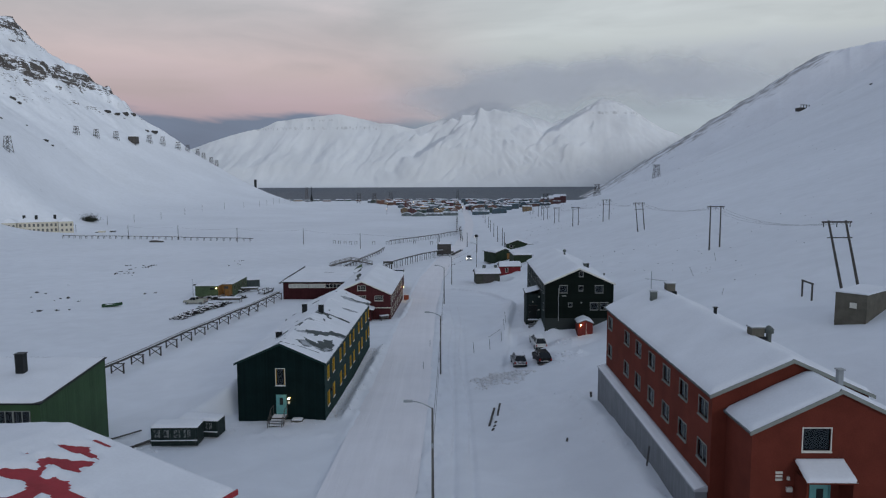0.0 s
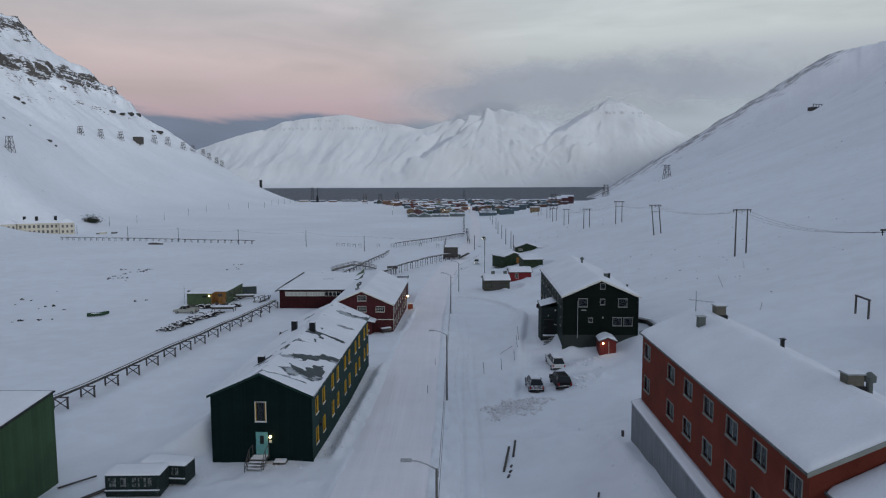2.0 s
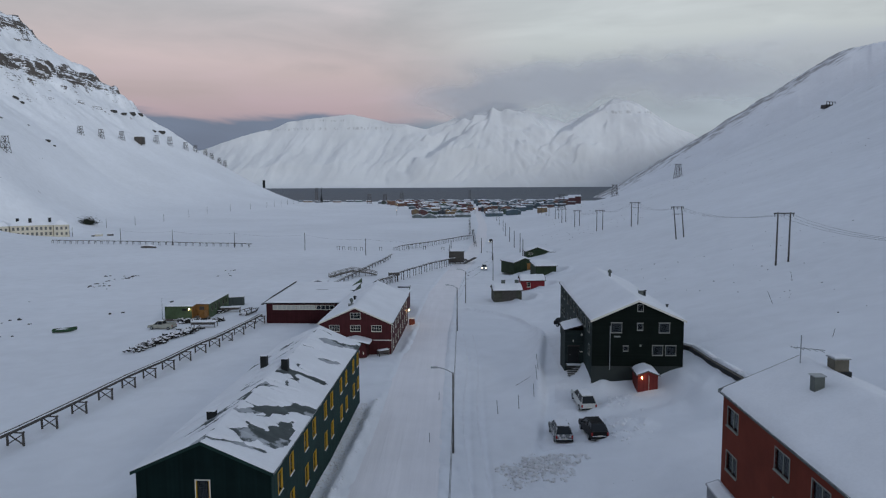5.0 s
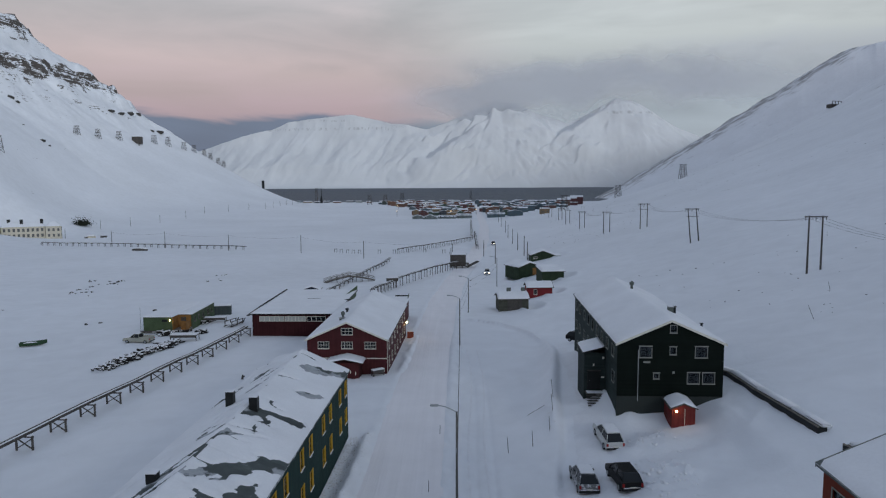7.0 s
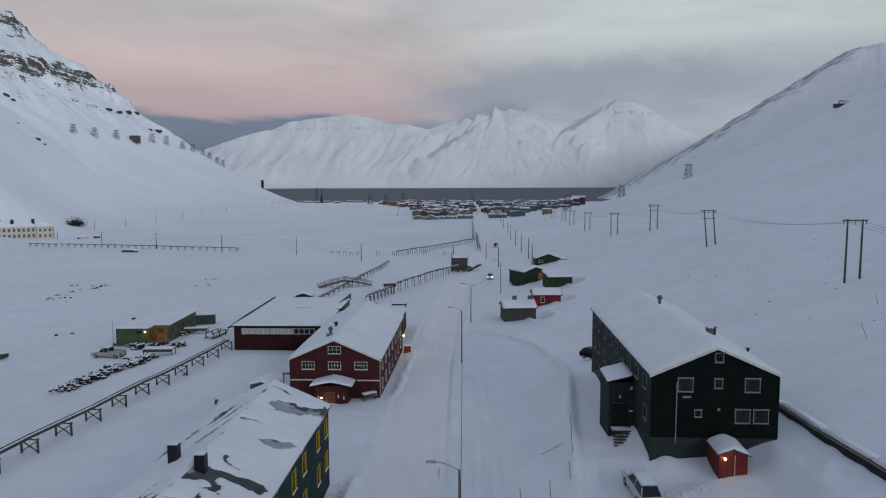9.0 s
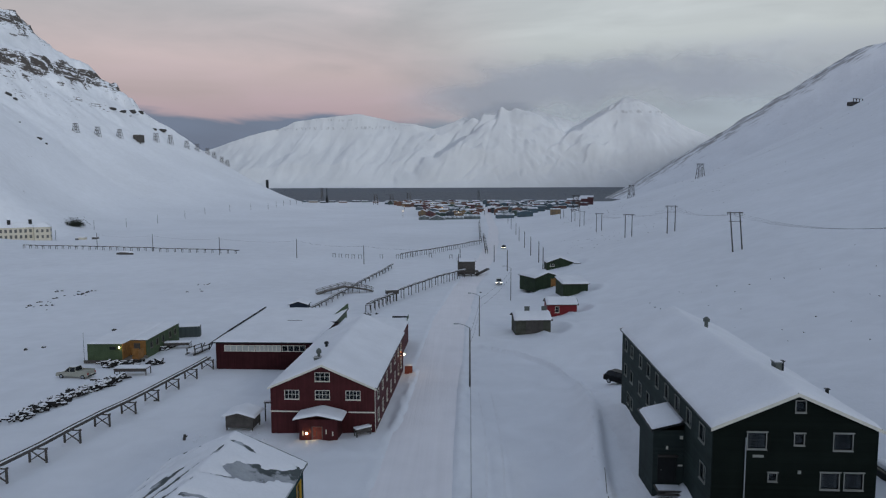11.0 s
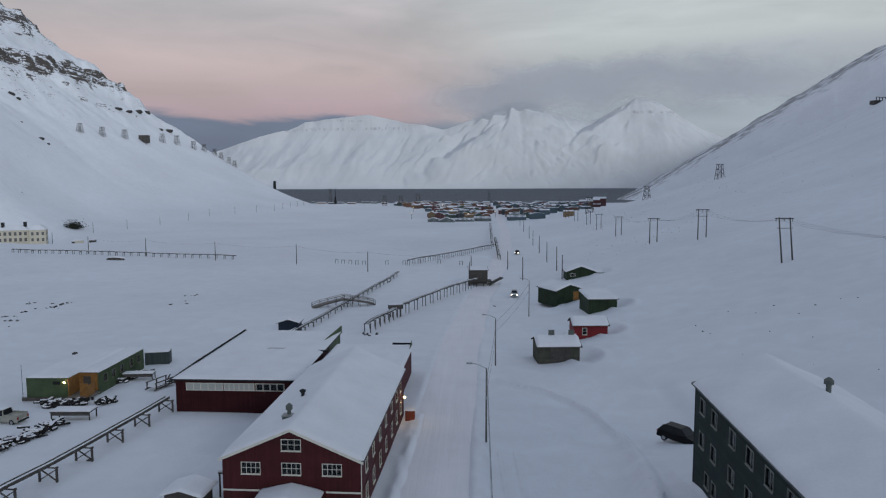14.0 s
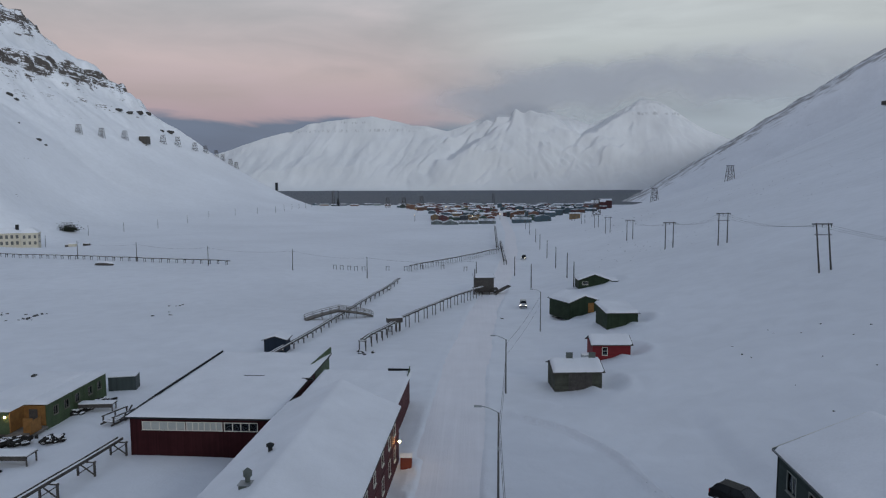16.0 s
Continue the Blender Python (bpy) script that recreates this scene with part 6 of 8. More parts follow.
PYLONS = ((53.6, 86.5, 9.0, 2.2, -2.3, True), (65.1, 158.5, 10.0, 2.4, 0.0, False), (68.6, 228.0, 9.5, 2.3, -1.0, True), (73.8, 297.5, 9.3, 2.6, 0.0, True),
          (66, 325, 9, 2.6, 0, False), (70, 400, 9, 2.6, 0, False), (76, 480, 9, 2.6, 0, False), (84, 560, 9, 2.6, 0, False), (88, 640, 9, 2.6, 0, False), (92, 720, 9, 2.6, 0, False))
for x, y, h, span, lean, low in PYLONS:
    h_pole(x, y, h, span, lean, 0, low)
for off in (-1.5, 0, 1.5):
    cable([(x + off + lean, y, ground(x, y) + h - 0.4) for x, y, h, span, lean, low in PYLONS[:6]], 0.016, "thin power line strung between the pylons", 1.6, 8)


def steel_tower(x, y, h, w, label="dark timber aerial-ropeway tower on the snowy slope", turn=0):
    """A braced trestle tower of the old ropeway."""
    ob = thing("ropeway_tower", pose(x, y, ground(x, y) - 1.2, 0, 0, turn), label, "tower", "old ropeway towers")
    h = h + 1.2
    for sx, sy in ((-1, -1), (1, -1), (1, 1), (-1, 1)):
        bm = bmesh.new()
        beam(bm, (sx * w / 2, sy * w / 2, 0), (sx * w * 0.28, sy * w * 0.28, h), 0.34)
        part("leg", bm, TIMBER, ob)
    for k in range(3):
        a, b = k / 3, (k + 1) / 3
        wa, wb = w / 2 * (1 - 0.44 * a), w / 2 * (1 - 0.44 * b)
        for s in (-1, 1):
            for name, p, q, thick in (("brace", (-wa, s * wa, a * h), (wb, s * wb, b * h), 0.2), ("brace", (wa, s * wa, a * h), (-wb, s * wb, b * h), 0.2),
                                      ("girt", (-wb, s * wb, b * h), (wb, s * wb, b * h), 0.24), ("girt", (s * wb, -wb, b * h), (s * wb, wb, b * h), 0.24)):
                bm = bmesh.new()
                beam(bm, p, q, thick)
                part(name, bm, TIMBER, ob)
    bm = bmesh.new()
    beam(bm, (-w * 0.55, 0, h), (w * 0.55, 0, h), 0.4)
    part("crosshead", bm, TIMBER, ob)
    return ob


for x, y, h, w in ((221, 692, 12.5, 6.5), (191, 820, 13.5, 7), (120, 760, 16, 7.5)):
    steel_tower(x, y, h, w)
LEFT_TOWERS = ((-373, 601, 13, 6), (-452, 867, 10, 6), (-445, 903, 11, 6), (-446, 960, 11, 6.5), (-441, 1058, 12, 7), (-434, 1091, 14, 7), (-426, 1133, 12, 7), (-421, 1162, 11, 6.5), (-413, 1186, 10, 6), (-404, 1190, 10, 6), (-392, 1192, 10, 6), (-383, 1192, 10, 6))
for x, y, h, w in LEFT_TOWERS:
    steel_tower(x, y, h, w)
cabin = thing("mine_cabin", on_ground(-440, 1001, 0, -1), "dark timber station cabin high on the mountainside", "hut")
part("wall", boxes((-5.5, 5.5, -5, 5, 0, 10)), TIMBER, cabin)
part("roof", soft_box(-5.0, 6.0, -5.4, 5.4, 10.01, 10.9, 0.4), SNOW, cabin)
part("gallery", boxes((-6.5, -5.504, -5, 5, 2, 5)), TIMBER, cabin)
for x in (-4.5, 0, 4.5):
    part("loading_post", boxes((x - 0.4, x + 0.4, -6.2, -5.4, -3, 9)), TIMBER, cabin)

# ---- the long trestle line ----
TRESTLE = ((-47.0, 68.0), (-37.6, 160.5))


def sweep(bm, path, w, h):
    """One square bar through all points of a path."""
    path = [Vector(p) for p in path]
    rings = []
    for i, p in enumerate(path):
        d = (path[min(i + 1, len(path) - 1)] - path[max(i - 1, 0)]).normalized()
        s = d.cross(Vector((0, 0, 1))).normalized()
        u = s.cross(d)
        rings.append([bm.verts.new(p + s * a * w / 2 + u * b * h / 2) for a, b in ((-1, -1), (1, -1), (1, 1), (-1, 1))])
    for a, b in zip(rings, rings[1:]):
        for k in range(4):
            bm.faces.new((a[k], b[k], b[(k + 1) % 4], a[(k + 1) % 4]))
    bm.faces.new(rings[0])
    bm.faces.new(rings[-1][::-1])


def trestle_line(a, b, spacing, top, name, label, legs=1.9, width=1.5, rails=2, snow=True):
    a, b = Vector((*a, 0)), Vector((*b, 0))
    length, way = (b - a).length, (b - a).normalized()
    side = Vector((way.y, -way.x, 0))
    ob = thing(name, Matrix.Identity(4), label, "trestle")
    count = int(length / spacing) + 1
    zs = []
    for k in range(count + 1):
        p = a + way * min(length, spacing * k)
        zs.append((p, ground(p.x, p.y) + top))
    for k in range(count):
        p, z = zs[k]
        g = ground(p.x, p.y) - 0.3
        l, r = p - side * width / 2, p + side * width / 2
        bm = bmesh.new()
        beam(bm, (l.x, l.y, g), (l.x, l.y, z - 0.35), 0.17)
        beam(bm, (r.x, r.y, g), (r.x, r.y, z - 0.35), 0.17)
        beam(bm, (l.x - side.x * 0.15, l.y - side.y * 0.15, z - 0.28), (r.x + side.x * 0.15, r.y + side.y * 0.15, z - 0.28), 0.18)
        if legs > 1.2:
            beam(bm, (l.x, l.y, g + 0.45), (r.x, r.y, z - 0.45), 0.10)
            beam(bm, (r.x, r.y, g + 0.45), (l.x, l.y, z - 0.45), 0.10)
        part("bent", bm, TIMBER, ob)
        if snow:
            bm = bmesh.new()
            beam(bm, (l.x, l.y, z - 0.15), (r.x, r.y, z - 0.15), 0.3, 0.08)
            part("bent_snow", bm, SNOW, ob)
    for s in ([-0.28, 0.28] if rails == 2 else [0]):
        bm = bmesh.new()
        sweep(bm, [(p.x + side.x * s, p.y + side.y * s, z) for p, z in zs], 0.26, 0.3)
        part("beam", bm, TIMBER, ob)
        if snow:
            bm = bmesh.new()
            sweep(bm, [(p.x + side.x * s, p.y + side.y * s, z + 0.18) for p, z in zs], 0.18, 0.07)
            part("beam_snow", bm, SNOW, ob)
    return ob


trestle_line(*TRESTLE, 5.15, 1.75, "pipe_trestle", "long low timber pipe trestle with cross-braced bents", width=1.8)
trestle_line((-34.6, 203), (-24.9, 318.0), 5.5, 1.25, "conveyor_trestle", "low timber conveyor trestle running over the snow", legs=1.0, width=1.1)
trestle_line((-19.9, 210.5), (-16.6, 231.0), 3.4, 2.1, "conveyor_ramp", "timber conveyor ramp on short legs", legs=1.0, width=1.2)
trestle_line((-16.0, 231.5), (2.5, 287.5), 5.2, 2.7, "conveyor_bridge", "slender timber conveyor bridge on posts", legs=1.0, width=0.8)
trestle_line((-24, 349), (13, 431), 4.5, 2.3, "far_trestle", "timber trestle crossing the snowfield", legs=1.0, width=1.0)
trestle_line((12.6, 440), (18.8, 668), 7, 2.6, "far_trestle", "long straight timber trestle toward the town", legs=1.0, width=1.0)
trestle_line((13.3, 374), (16.1, 488), 6, 2.4, "far_trestle", "timber trestle beside the far road", legs=1.0, width=1.0)
trestle_line((-215, 392), (-97.6, 360.5), 4.0, 1.7, "valley_trestle", "low timber trestle across the wide valley floor", legs=1.0, width=1.0)
corner_box = thing("transfer_box", on_ground(-16.6, 231.4, 20), "small timber transfer box where two conveyors meet", "box")
part("case", soft_box(-1.6, 1.6, -0.7, 0.7, 1.9, 2.9, 0.04, 1), TIMBER, corner_box)
part("snow", soft_box(-1.65, 1.65, -0.75, 0.75, 2.9, 3.05, 0.07), SNOW, corner_box)
for x in (-1.2, 1.2):
    part("leg", boxes((x - 0.1, x + 0.1, -0.1, 0.1, -0.3, 1.9)), TIMBER, corner_box)

# arched footbridge over the conveyor
bridge = thing("footbridge", pose(-31.4, 247.6, ground(-31.4, 247.6), 0, 0, 22), "weathered timber footbridge with railings over the conveyor", "bridge")


def hump(s):
    return 0.35 + 1.75 * max(0.0, 1 - (abs(s) / 7.9)) ** 0.8


for k in range(16):
    a, b = -7.9 + 15.8 * k / 16, -7.9 + 15.8 * (k + 1) / 16
    bm = bmesh.new()
    hexa(bm, ((a, -0.9, hump(a) - 0.12), (b - 0.03, -0.9, hump(b) - 0.12), (b - 0.03, 0.9, hump(b) - 0.12), (a, 0.9, hump(a) - 0.12), (a, -0.9, hump(a)), (b - 0.03, -0.9, hump(b)), (b - 0.03, 0.9, hump(b)), (a, 0.9, hump(a))))
    part("plank", bm, TIMBER_PALE, bridge)
for y in (-0.9, 0.9):
    for h in (0.5, 0.95):
        bm = bmesh.new()
        sweep(bm, [(-7.9 + 15.8 * k / 8, y, hump(-7.9 + 15.8 * k / 8) + h) for k in range(9)], 0.09, 0.09)
        part("rail", bm, TIMBER_PALE, bridge)
    for k in range(9):
        a = -7.9 + 15.8 * k / 8
        part("post", boxes((a - 0.05, a + 0.05, y - 0.05, y + 0.05, -0.4, hump(a) + 1.0)), TIMBER, bridge)
for y in (-0.8, 0.8):
    bm = bmesh.new()
    for k in range(8):
        a, b = -7.9 + 15.8 * k / 8, -7.9 + 15.8 * (k + 1) / 8
        beam(bm, (a, y, hump(a) - 0.25), (b, y, hump(b) - 0.25), 0.14, 0.24)
    part("girder", bm, TIMBER, bridge)


# ---- huts ----
def hut(name, m, W, D, h, rise, wall, label, ridge="x", snow=0.35, windows=(), doors=(), over=0.35, seed=1, back_rise=0.0, board=0.18):
    """A boarded hut. Front left corner at the origin; ridge along x or y, or a single slope (rise at the back)."""
    ob = thing(name, m, label, "hut")
    if ridge == "y":
        top = lambda u: h + rise * (1 - abs(u - W / 2) / (W / 2))
        roof_at = lambda u, v: h + rise * (1 - np.abs(u - over - W / 2) / (W / 2)) + 0.1
    elif ridge == "x":
        top = lambda u: h
        roof_at = lambda u, v: h + rise * (1 - np.abs(v - over - D / 2) / (D / 2)) + 0.1
    else:
        top = lambda u: h
        roof_at = lambda u, v: h + rise * (v - over) / D + 0.1
    holes = [(u, u + w, z, z + hh) for u, z, w, hh in windows]
    part("front_wall", wall_bm(W, -1.2, top, holes, 0.12, 1), wall, ob)
    bm = wall_bm(W, -1.2, (lambda u: h + rise) if ridge == "slope" else top, [], 0.12, -1)
    bm.transform(Matrix.Translation((0, D, 0)))
    part("back_wall", bm, wall, ob)
    for x in (0, W - 0.12):
        bm = bmesh.new()
        cuts = (0.12, D / 2, D - 0.12)
        for a, b in zip(cuts, cuts[1:]):
            f = (lambda v: h + rise * (1 - abs(v - D / 2) / (D / 2))) if ridge == "x" else (lambda v: h + rise * v / D) if ridge == "slope" else (lambda v: h)
            hexa(bm, ((x, a, -1.2), (x + 0.12, a, -1.2), (x + 0.12, b, -1.2), (x, b, -1.2), (x, a, f(a)), (x + 0.12, a, f(a)), (x + 0.12, b, f(b)), (x, b, f(b))))
        bmesh.ops.remove_doubles(bm, verts=bm.verts[:], dist=1e-4)
        part("side_wall", bm, wall, ob)
    u, v = np.meshgrid(np.linspace(0, W + 2 * over, 13), np.linspace(0, D + 2 * over, 13))
    z = roof_at(u, v)
    bm = sheet(np.stack([u - over, v - over, z], -1), z - 0.1)
    part("roof", bm, TIMBER, ob)
    bm = snow_cover(W + 2 * over - 0.1, D + 2 * over - 0.1, roof_at, snow, seed, cell=0.35)
    bm.transform(Matrix.Translation((-over + 0.05, -over + 0.05, 0)))
    part("roof_snow", bm, SNOW, ob, smooth=True)
    for uu, zz, w, hh in windows:
        window_part(ob, Matrix.Translation((uu, 0, zz)), w, hh, WHITE, bars=(0, 1), curtain=False, trim=0.07)
    for uu, zz, w, hh, mat in doors:
        door_part(ob, (uu, -0.02, zz), w, hh, mat, glazed=False)
    return ob


GREY_BOARDS = material("weathered_grey_green_boards", (0.072, 0.074, 0.058), 0.85, spread=0.35, size=1.4, boards=(2, 0.2), board_depth=0.02)
HUT_RED = material("bright_red_boards", (0.19, 0.022, 0.026), 0.6, spread=0.15, size=1.2, boards=(2, 0.16))
HUT_GREEN = material("moss_green_boards", (0.027, 0.043, 0.023), 0.7, spread=0.25, size=1.5, boards=(0, 0.18))
PLY = material("orange_plywood", (0.27, 0.135, 0.045), 0.7, spread=0.25, size=0.6)
hut_ob = hut("storage_shed", pose(10.8, 184.0, -4.75, 0, 0, 4), 6.5, 5.2, 2.75, 0.9, GREY_BOARDS, "weathered grey board shed with thick snow roof", "x", seed=81)
for k in range(12):
    part("patch_board", boxes((1.9 + 0.27 * k, 2.12 + 0.27 * k, -0.05 - 0.012 * (k % 3), -0.004, -0.6, 2.6 - 0.05 * (k % 4))), TIMBER, hut_ob)
for x in (2.0, 5.2):
    part("roof_hatch", boxes((x, x + 0.95, 2.4, 2.5, 3.6, 4.85)), VENT_GREY, hut_ob)
hut("red_cabin", pose(18.8, 200.6, -4.5, 0, 0, 2), 6.1, 4.2, 2.4, 0.9, HUT_RED, "bright red cabin with a snow-laden roof and white window", "x", windows=((1.6, 0.7, 0.75, 1.15),), seed=82)
crate = thing("fuel_tank", pose(18.0, 201.6, ground(18.0, 201.6), 0, 0, 3), "grey tank with snow on top beside the red cabin", "tank")
part("body", soft_box(-0.8, 0.8, -0.5, 0.5, 0, 1.2, 0.1), STEEL, crate)
part("snow", soft_box(-0.8, 0.8, -0.5, 0.5, 1.2, 1.4, 0.08), SNOW, crate)
hut("green_cabin", pose(20.6, 239.2, -4.9, 0, 0, 26), 7.6, 8.0, 2.7, 1.2, HUT_GREEN, "moss-green cabin with a broad snowy gable roof", "y", doors=((4.9, 0.2, 1.3, 2.0, PLY),), seed=83, snow=0.45)
hut("green_cabin", pose(25.3, 222.3, -4.1, 0, 0, 4), 6.0, 8.5, 2.9, 0.5, HUT_GREEN, "moss-green cabin with a thick flat snow roof", "slope", seed=84, snow=0.45)
hut("green_cabin", pose(28.8, 279.0, -5.3, 0, 0, 2), 8.4, 6, 2.4, 1.5, HUT_GREEN, "moss-green gabled cabin half buried in snow", "y", windows=((1.0, 1.2, 1.4, 0.7),), seed=85)
hut("green_cabin", pose(37.0, 279.6, -5.4, 0, 0, 2), 2.4, 3, 2.2, 0.2, HUT_GREEN, "small green lean-to beside the gabled cabin", "slope", windows=((0.8, 0.9, 0.7, 0.8),), seed=86)
hut("conveyor_hut", pose(0.3, 290.0, -7.0, 0, 0, 4), 5.6, 4.5, 3.1, 0.5, TIMBER, "dark timber hut at the conveyor's end", "slope", seed=87, snow=0.15)
bm = bmesh.new()
for x in (-0.4, 1.8, 4.0, 6.0):
    for y in (-0.8, 3.6):
        beam(bm, (x, y, -1.2), (x, y, 1.1), 0.28)
for y in np.arange(-1.0, 4.0, 0.36):
    beam(bm, (-0.8, y, 1.22), (6.6, y, 1.22), 0.3, 0.16)
deck = part("loading_deck", bm, TIMBER)
deck.matrix_world = pose(0.6, 290.2, -8.6, 0, 0, 4)
tagged(deck, "dark timber loading deck under the conveyor hut", "deck")
ramp = thing("loading_ramp", pose(6.5, 291, -8.9, 0, 0, 25), "broken timber ramp rising out of the snow", "ramp")
bm = bmesh.new()
beam(bm, (0, 0, 0.2), (5.2, 0.6, 2.1), 0.25)
part("beam", bm, TIMBER, ramp)
bm = bmesh.new()
beam(bm, (0, 1.6, 0.2), (5.2, 2.2, 2.1), 0.25)
part("beam", bm, TIMBER, ramp)
bm = bmesh.new()
hexa(bm, ((0, 0, 0.3), (5, 0.6, 2.15), (5, 2.2, 2.15), (0, 1.6, 0.3), (0, 0, 0.4), (5, 0.6, 2.25), (5, 2.2, 2.25), (0, 1.6, 0.4)))
part("deck", bm, TIMBER, ramp)
hut("blue_hut", pose(-37.6, 210.5, -5.9, 0, 0, 2), 3.9, 3.4, 1.9, 0.6, material("dark_blue_boards", (0.018, 0.028, 0.045), 0.7, boards=(0, 0.16)), "dark blue hut with red verge and snowy roof", "y", seed=88, snow=0.3)

# red shed with a lamp before the guest house
shed = hut("red_shed", pose(21.4, 100.4, ground(22.5, 100.4) - 0.15, 0, 0, -4), 2.2, 3.0, 1.9, 0.42, material("shed_red_boards", (0.17, 0.03, 0.026), 0.65, spread=0.2, size=0.8, boards=(0, 0.14)), "small red timber shed with a lit lamp and snow roof", "y", seed=89, snow=0.18, over=0.22)
lamp_part(shed, (0.42, -0.02, 1.62), 22, 0.11)
part("door_joint", boxes((1.2, 1.24, -0.03, -0.004, 0.0, 1.85)), WHITE, shed)

# concrete hut and goal-like frame on the slope
block = thing("concrete_hut", pose(44.6, 74.6, 7.4, 0, 0, -52), "bare grey concrete hut on the snowy slope", "hut")
part("wall", boxes((0, 3.2, 0, 0.2, -1.2, 3.6), (0, 0.2, 0.2, 7, -1.2, 3.6), (3.0, 3.2, 0.2, 7, -1.2, 3.6), (0.2, 3.0, 6.8, 7, -1.2, 3.6)), CONCRETE, block)
part("roof", soft_box(-0.15, 3.35, -0.15, 7.15, 3.61, 3.78, 0.03, 1), SNOW, block)
part("window", boxes((1.5, 2.2, -0.02, -0.004, 2.0, 2.6)), WHITE, block)
part("lintel", boxes((0.0, 3.2, -0.08, -0.004, 0.2, 0.5)), CONCRETE, block)
posts = thing("goal_frame", on_ground(48.8, 88.1, 83), "simple timber frame of two posts and a crossbar", "frame")
for x in (-1.55, 1.55):
    part("post", boxes((x - 0.09, x + 0.09, -0.09, 0.09, -0.4, 2.1)), TIMBER, posts)
part("crossbar", boxes((-1.75, 1.75, -0.1, 0.1, 2.104, 2.28)), TIMBER, posts)

# ---- yard things west of the road ----
DUMPSTER = material("dark_green_skip_paint", (0.018, 0.030, 0.028), 0.55, spread=0.25, size=0.6, second=(0.10, 0.10, 0.09), second_at=(0.6, 0.68), second_size=0.5)


def skip(m, W, D, h, label, seed):
    """An enclosed waste skip with ribs, a ledge and snow on its lid."""
    ob = thing("waste_skip", m, label, "skip", "waste skips by the barrack")
    part("body", soft_box(0, W, 0, D, 0.15, h, 0.04, 1), DUMPSTER, ob)
    for k in range(6):
        x = 0.12 + k * (W - 0.36) / 5
        part("rib", boxes((x, x + 0.12, -0.08, -0.004, 0.2, h - 0.15)), DUMPSTER, ob)
    part("ledge", boxes((-0.06, W + 0.06, -0.14, -0.084, 0.55, 0.68)), DUMPSTER, ob)
    part("ledge_snow", soft_box(0, W, -0.15, -0.01, 0.69, 0.76, 0.03), SNOW, ob)
    for k in range(4):
        x = 0.3 + k * (W - 1.0) / 3.6
        part("window_opening", soft_box(x, x + 0.62, -0.03, -0.004, h * 0.5, h * 0.88, 0.1), material("snow_streaked_panel", (0.20, 0.21, 0.21), 0.6, second=(0.02, 0.03, 0.03), second_at=(0.45, 0.55), second_size=0.25), ob)
    bm = snow_cover(W + 0.1, D + 0.1, lambda u, v: h + 0 * u, 0.2, seed, cell=0.2, edge=0.2)
    bm.transform(Matrix.Translation((-0.05, -0.05, 0)))
    part("lid_snow", bm, SNOW, ob, smooth=True)
    return ob


skip(pose(-26.6, 62.4, ground(-24.5, 62.5) - 0.1, 0, 0, 1), 4.35, 1.9, 1.95, "dark green waste skip with a thick snow lid", 91)
skip(pose(-25.0, 65.0, ground(-23, 65) - 0.1, 0, 0, -6), 4.0, 1.8, 1.8, "second dark green waste skip with snow on top", 92)


def plank_at(a, b, w, label, snow=True, name="plank"):
    bm = bmesh.new()
    beam(bm, a, b, w, w * 0.5)
    ob = part(name, bm, TIMBER)
    return tagged(ob, label, "plank")


for (x0, y0), (x1, y1) in (((-31.0, 63.4), (-28.6, 65.0)), ((-28.0, 61.6), (-26.3, 64.2)), ((-28.5, 61.2), (-26.8, 63.8))):
    plank_at((x0, y0, ground(x0, y0) + 0.1), (x1, y1, ground(x1, y1) + 0.25), 0.18, "dark timber plank lying in the snow")

# green cabin of site containers
cabin = thing("green_cabin", pose(-59.3, 166.3, -4.95, 0, 0, 1), "olive-green panelled cabin with flat snow roof and orange porch", "house")
part("front_wall", boxes((0, 5.6, 0, 0.15, -0.7, 2.7)), CONTAINER, cabin)
part("side_wall", wall_bm(13.6, -0.7, lambda u: 2.7, [(a, a + 0.9, 1.0, 2.0) for a in (1.4, 3.7, 6.1, 9.1, 11.4)], 0.15, 1), CONTAINER, cabin).matrix_local = pose(8.4, 2.6, 0, 0, 0, 90)
part("back_wall", boxes((0, 8.25, 16.2, 16.35, -0.7, 2.7)), CONTAINER, cabin)
part("west_wall", boxes((0, 0.15, 0.15, 16.2, -0.7, 2.7)), CONTAINER, cabin)
part("inner_wall", boxes((6.2, 6.3, 2.8, 16.0, -0.3, 2.6)), INTERIOR, cabin)
for a in (1.4, 3.7, 6.1, 9.1, 11.4):
    window_part(cabin, Matrix.Translation((8.4, 2.6 + a, 1.0)) @ Matrix.Rotation(math.pi / 2, 4, "Z"), 0.9, 1.0, TIMBER_PALE, trim=0.05, curtain=a in (1.4, 6.1))
for k in range(5):
    part("panel_joint", boxes((8.404, 8.44, 2.6 + 2.72 * k, 2.72 + 2.72 * k, -0.2, 2.7)), CONTAINER, cabin)
part("porch_wall", boxes((5.61, 5.75, 0.0, 2.55, 0.2, 2.6)), PLY, cabin, "orange plywood porch wall")
part("porch_wall", boxes((5.76, 8.3, 2.46, 2.58, 0.2, 2.6)), PLY, cabin, "orange plywood porch wall")
part("porch_screen", boxes((7.2, 8.3, 0.0, 0.12, 0.2, 1.9)), PLY, cabin)
part("porch_screen", boxes((8.32, 8.46, -0.6, 1.4, 0.2, 1.7)), PLY, cabin)
part("porch_deck", boxes((5.6, 8.6, -0.8, 2.44, -0.1, 0.15)), TIMBER_PALE, cabin)
part("porch_door", boxes((6.4, 7.4, 2.40, 2.455, 0.2, 2.2)), TIMBER, cabin)
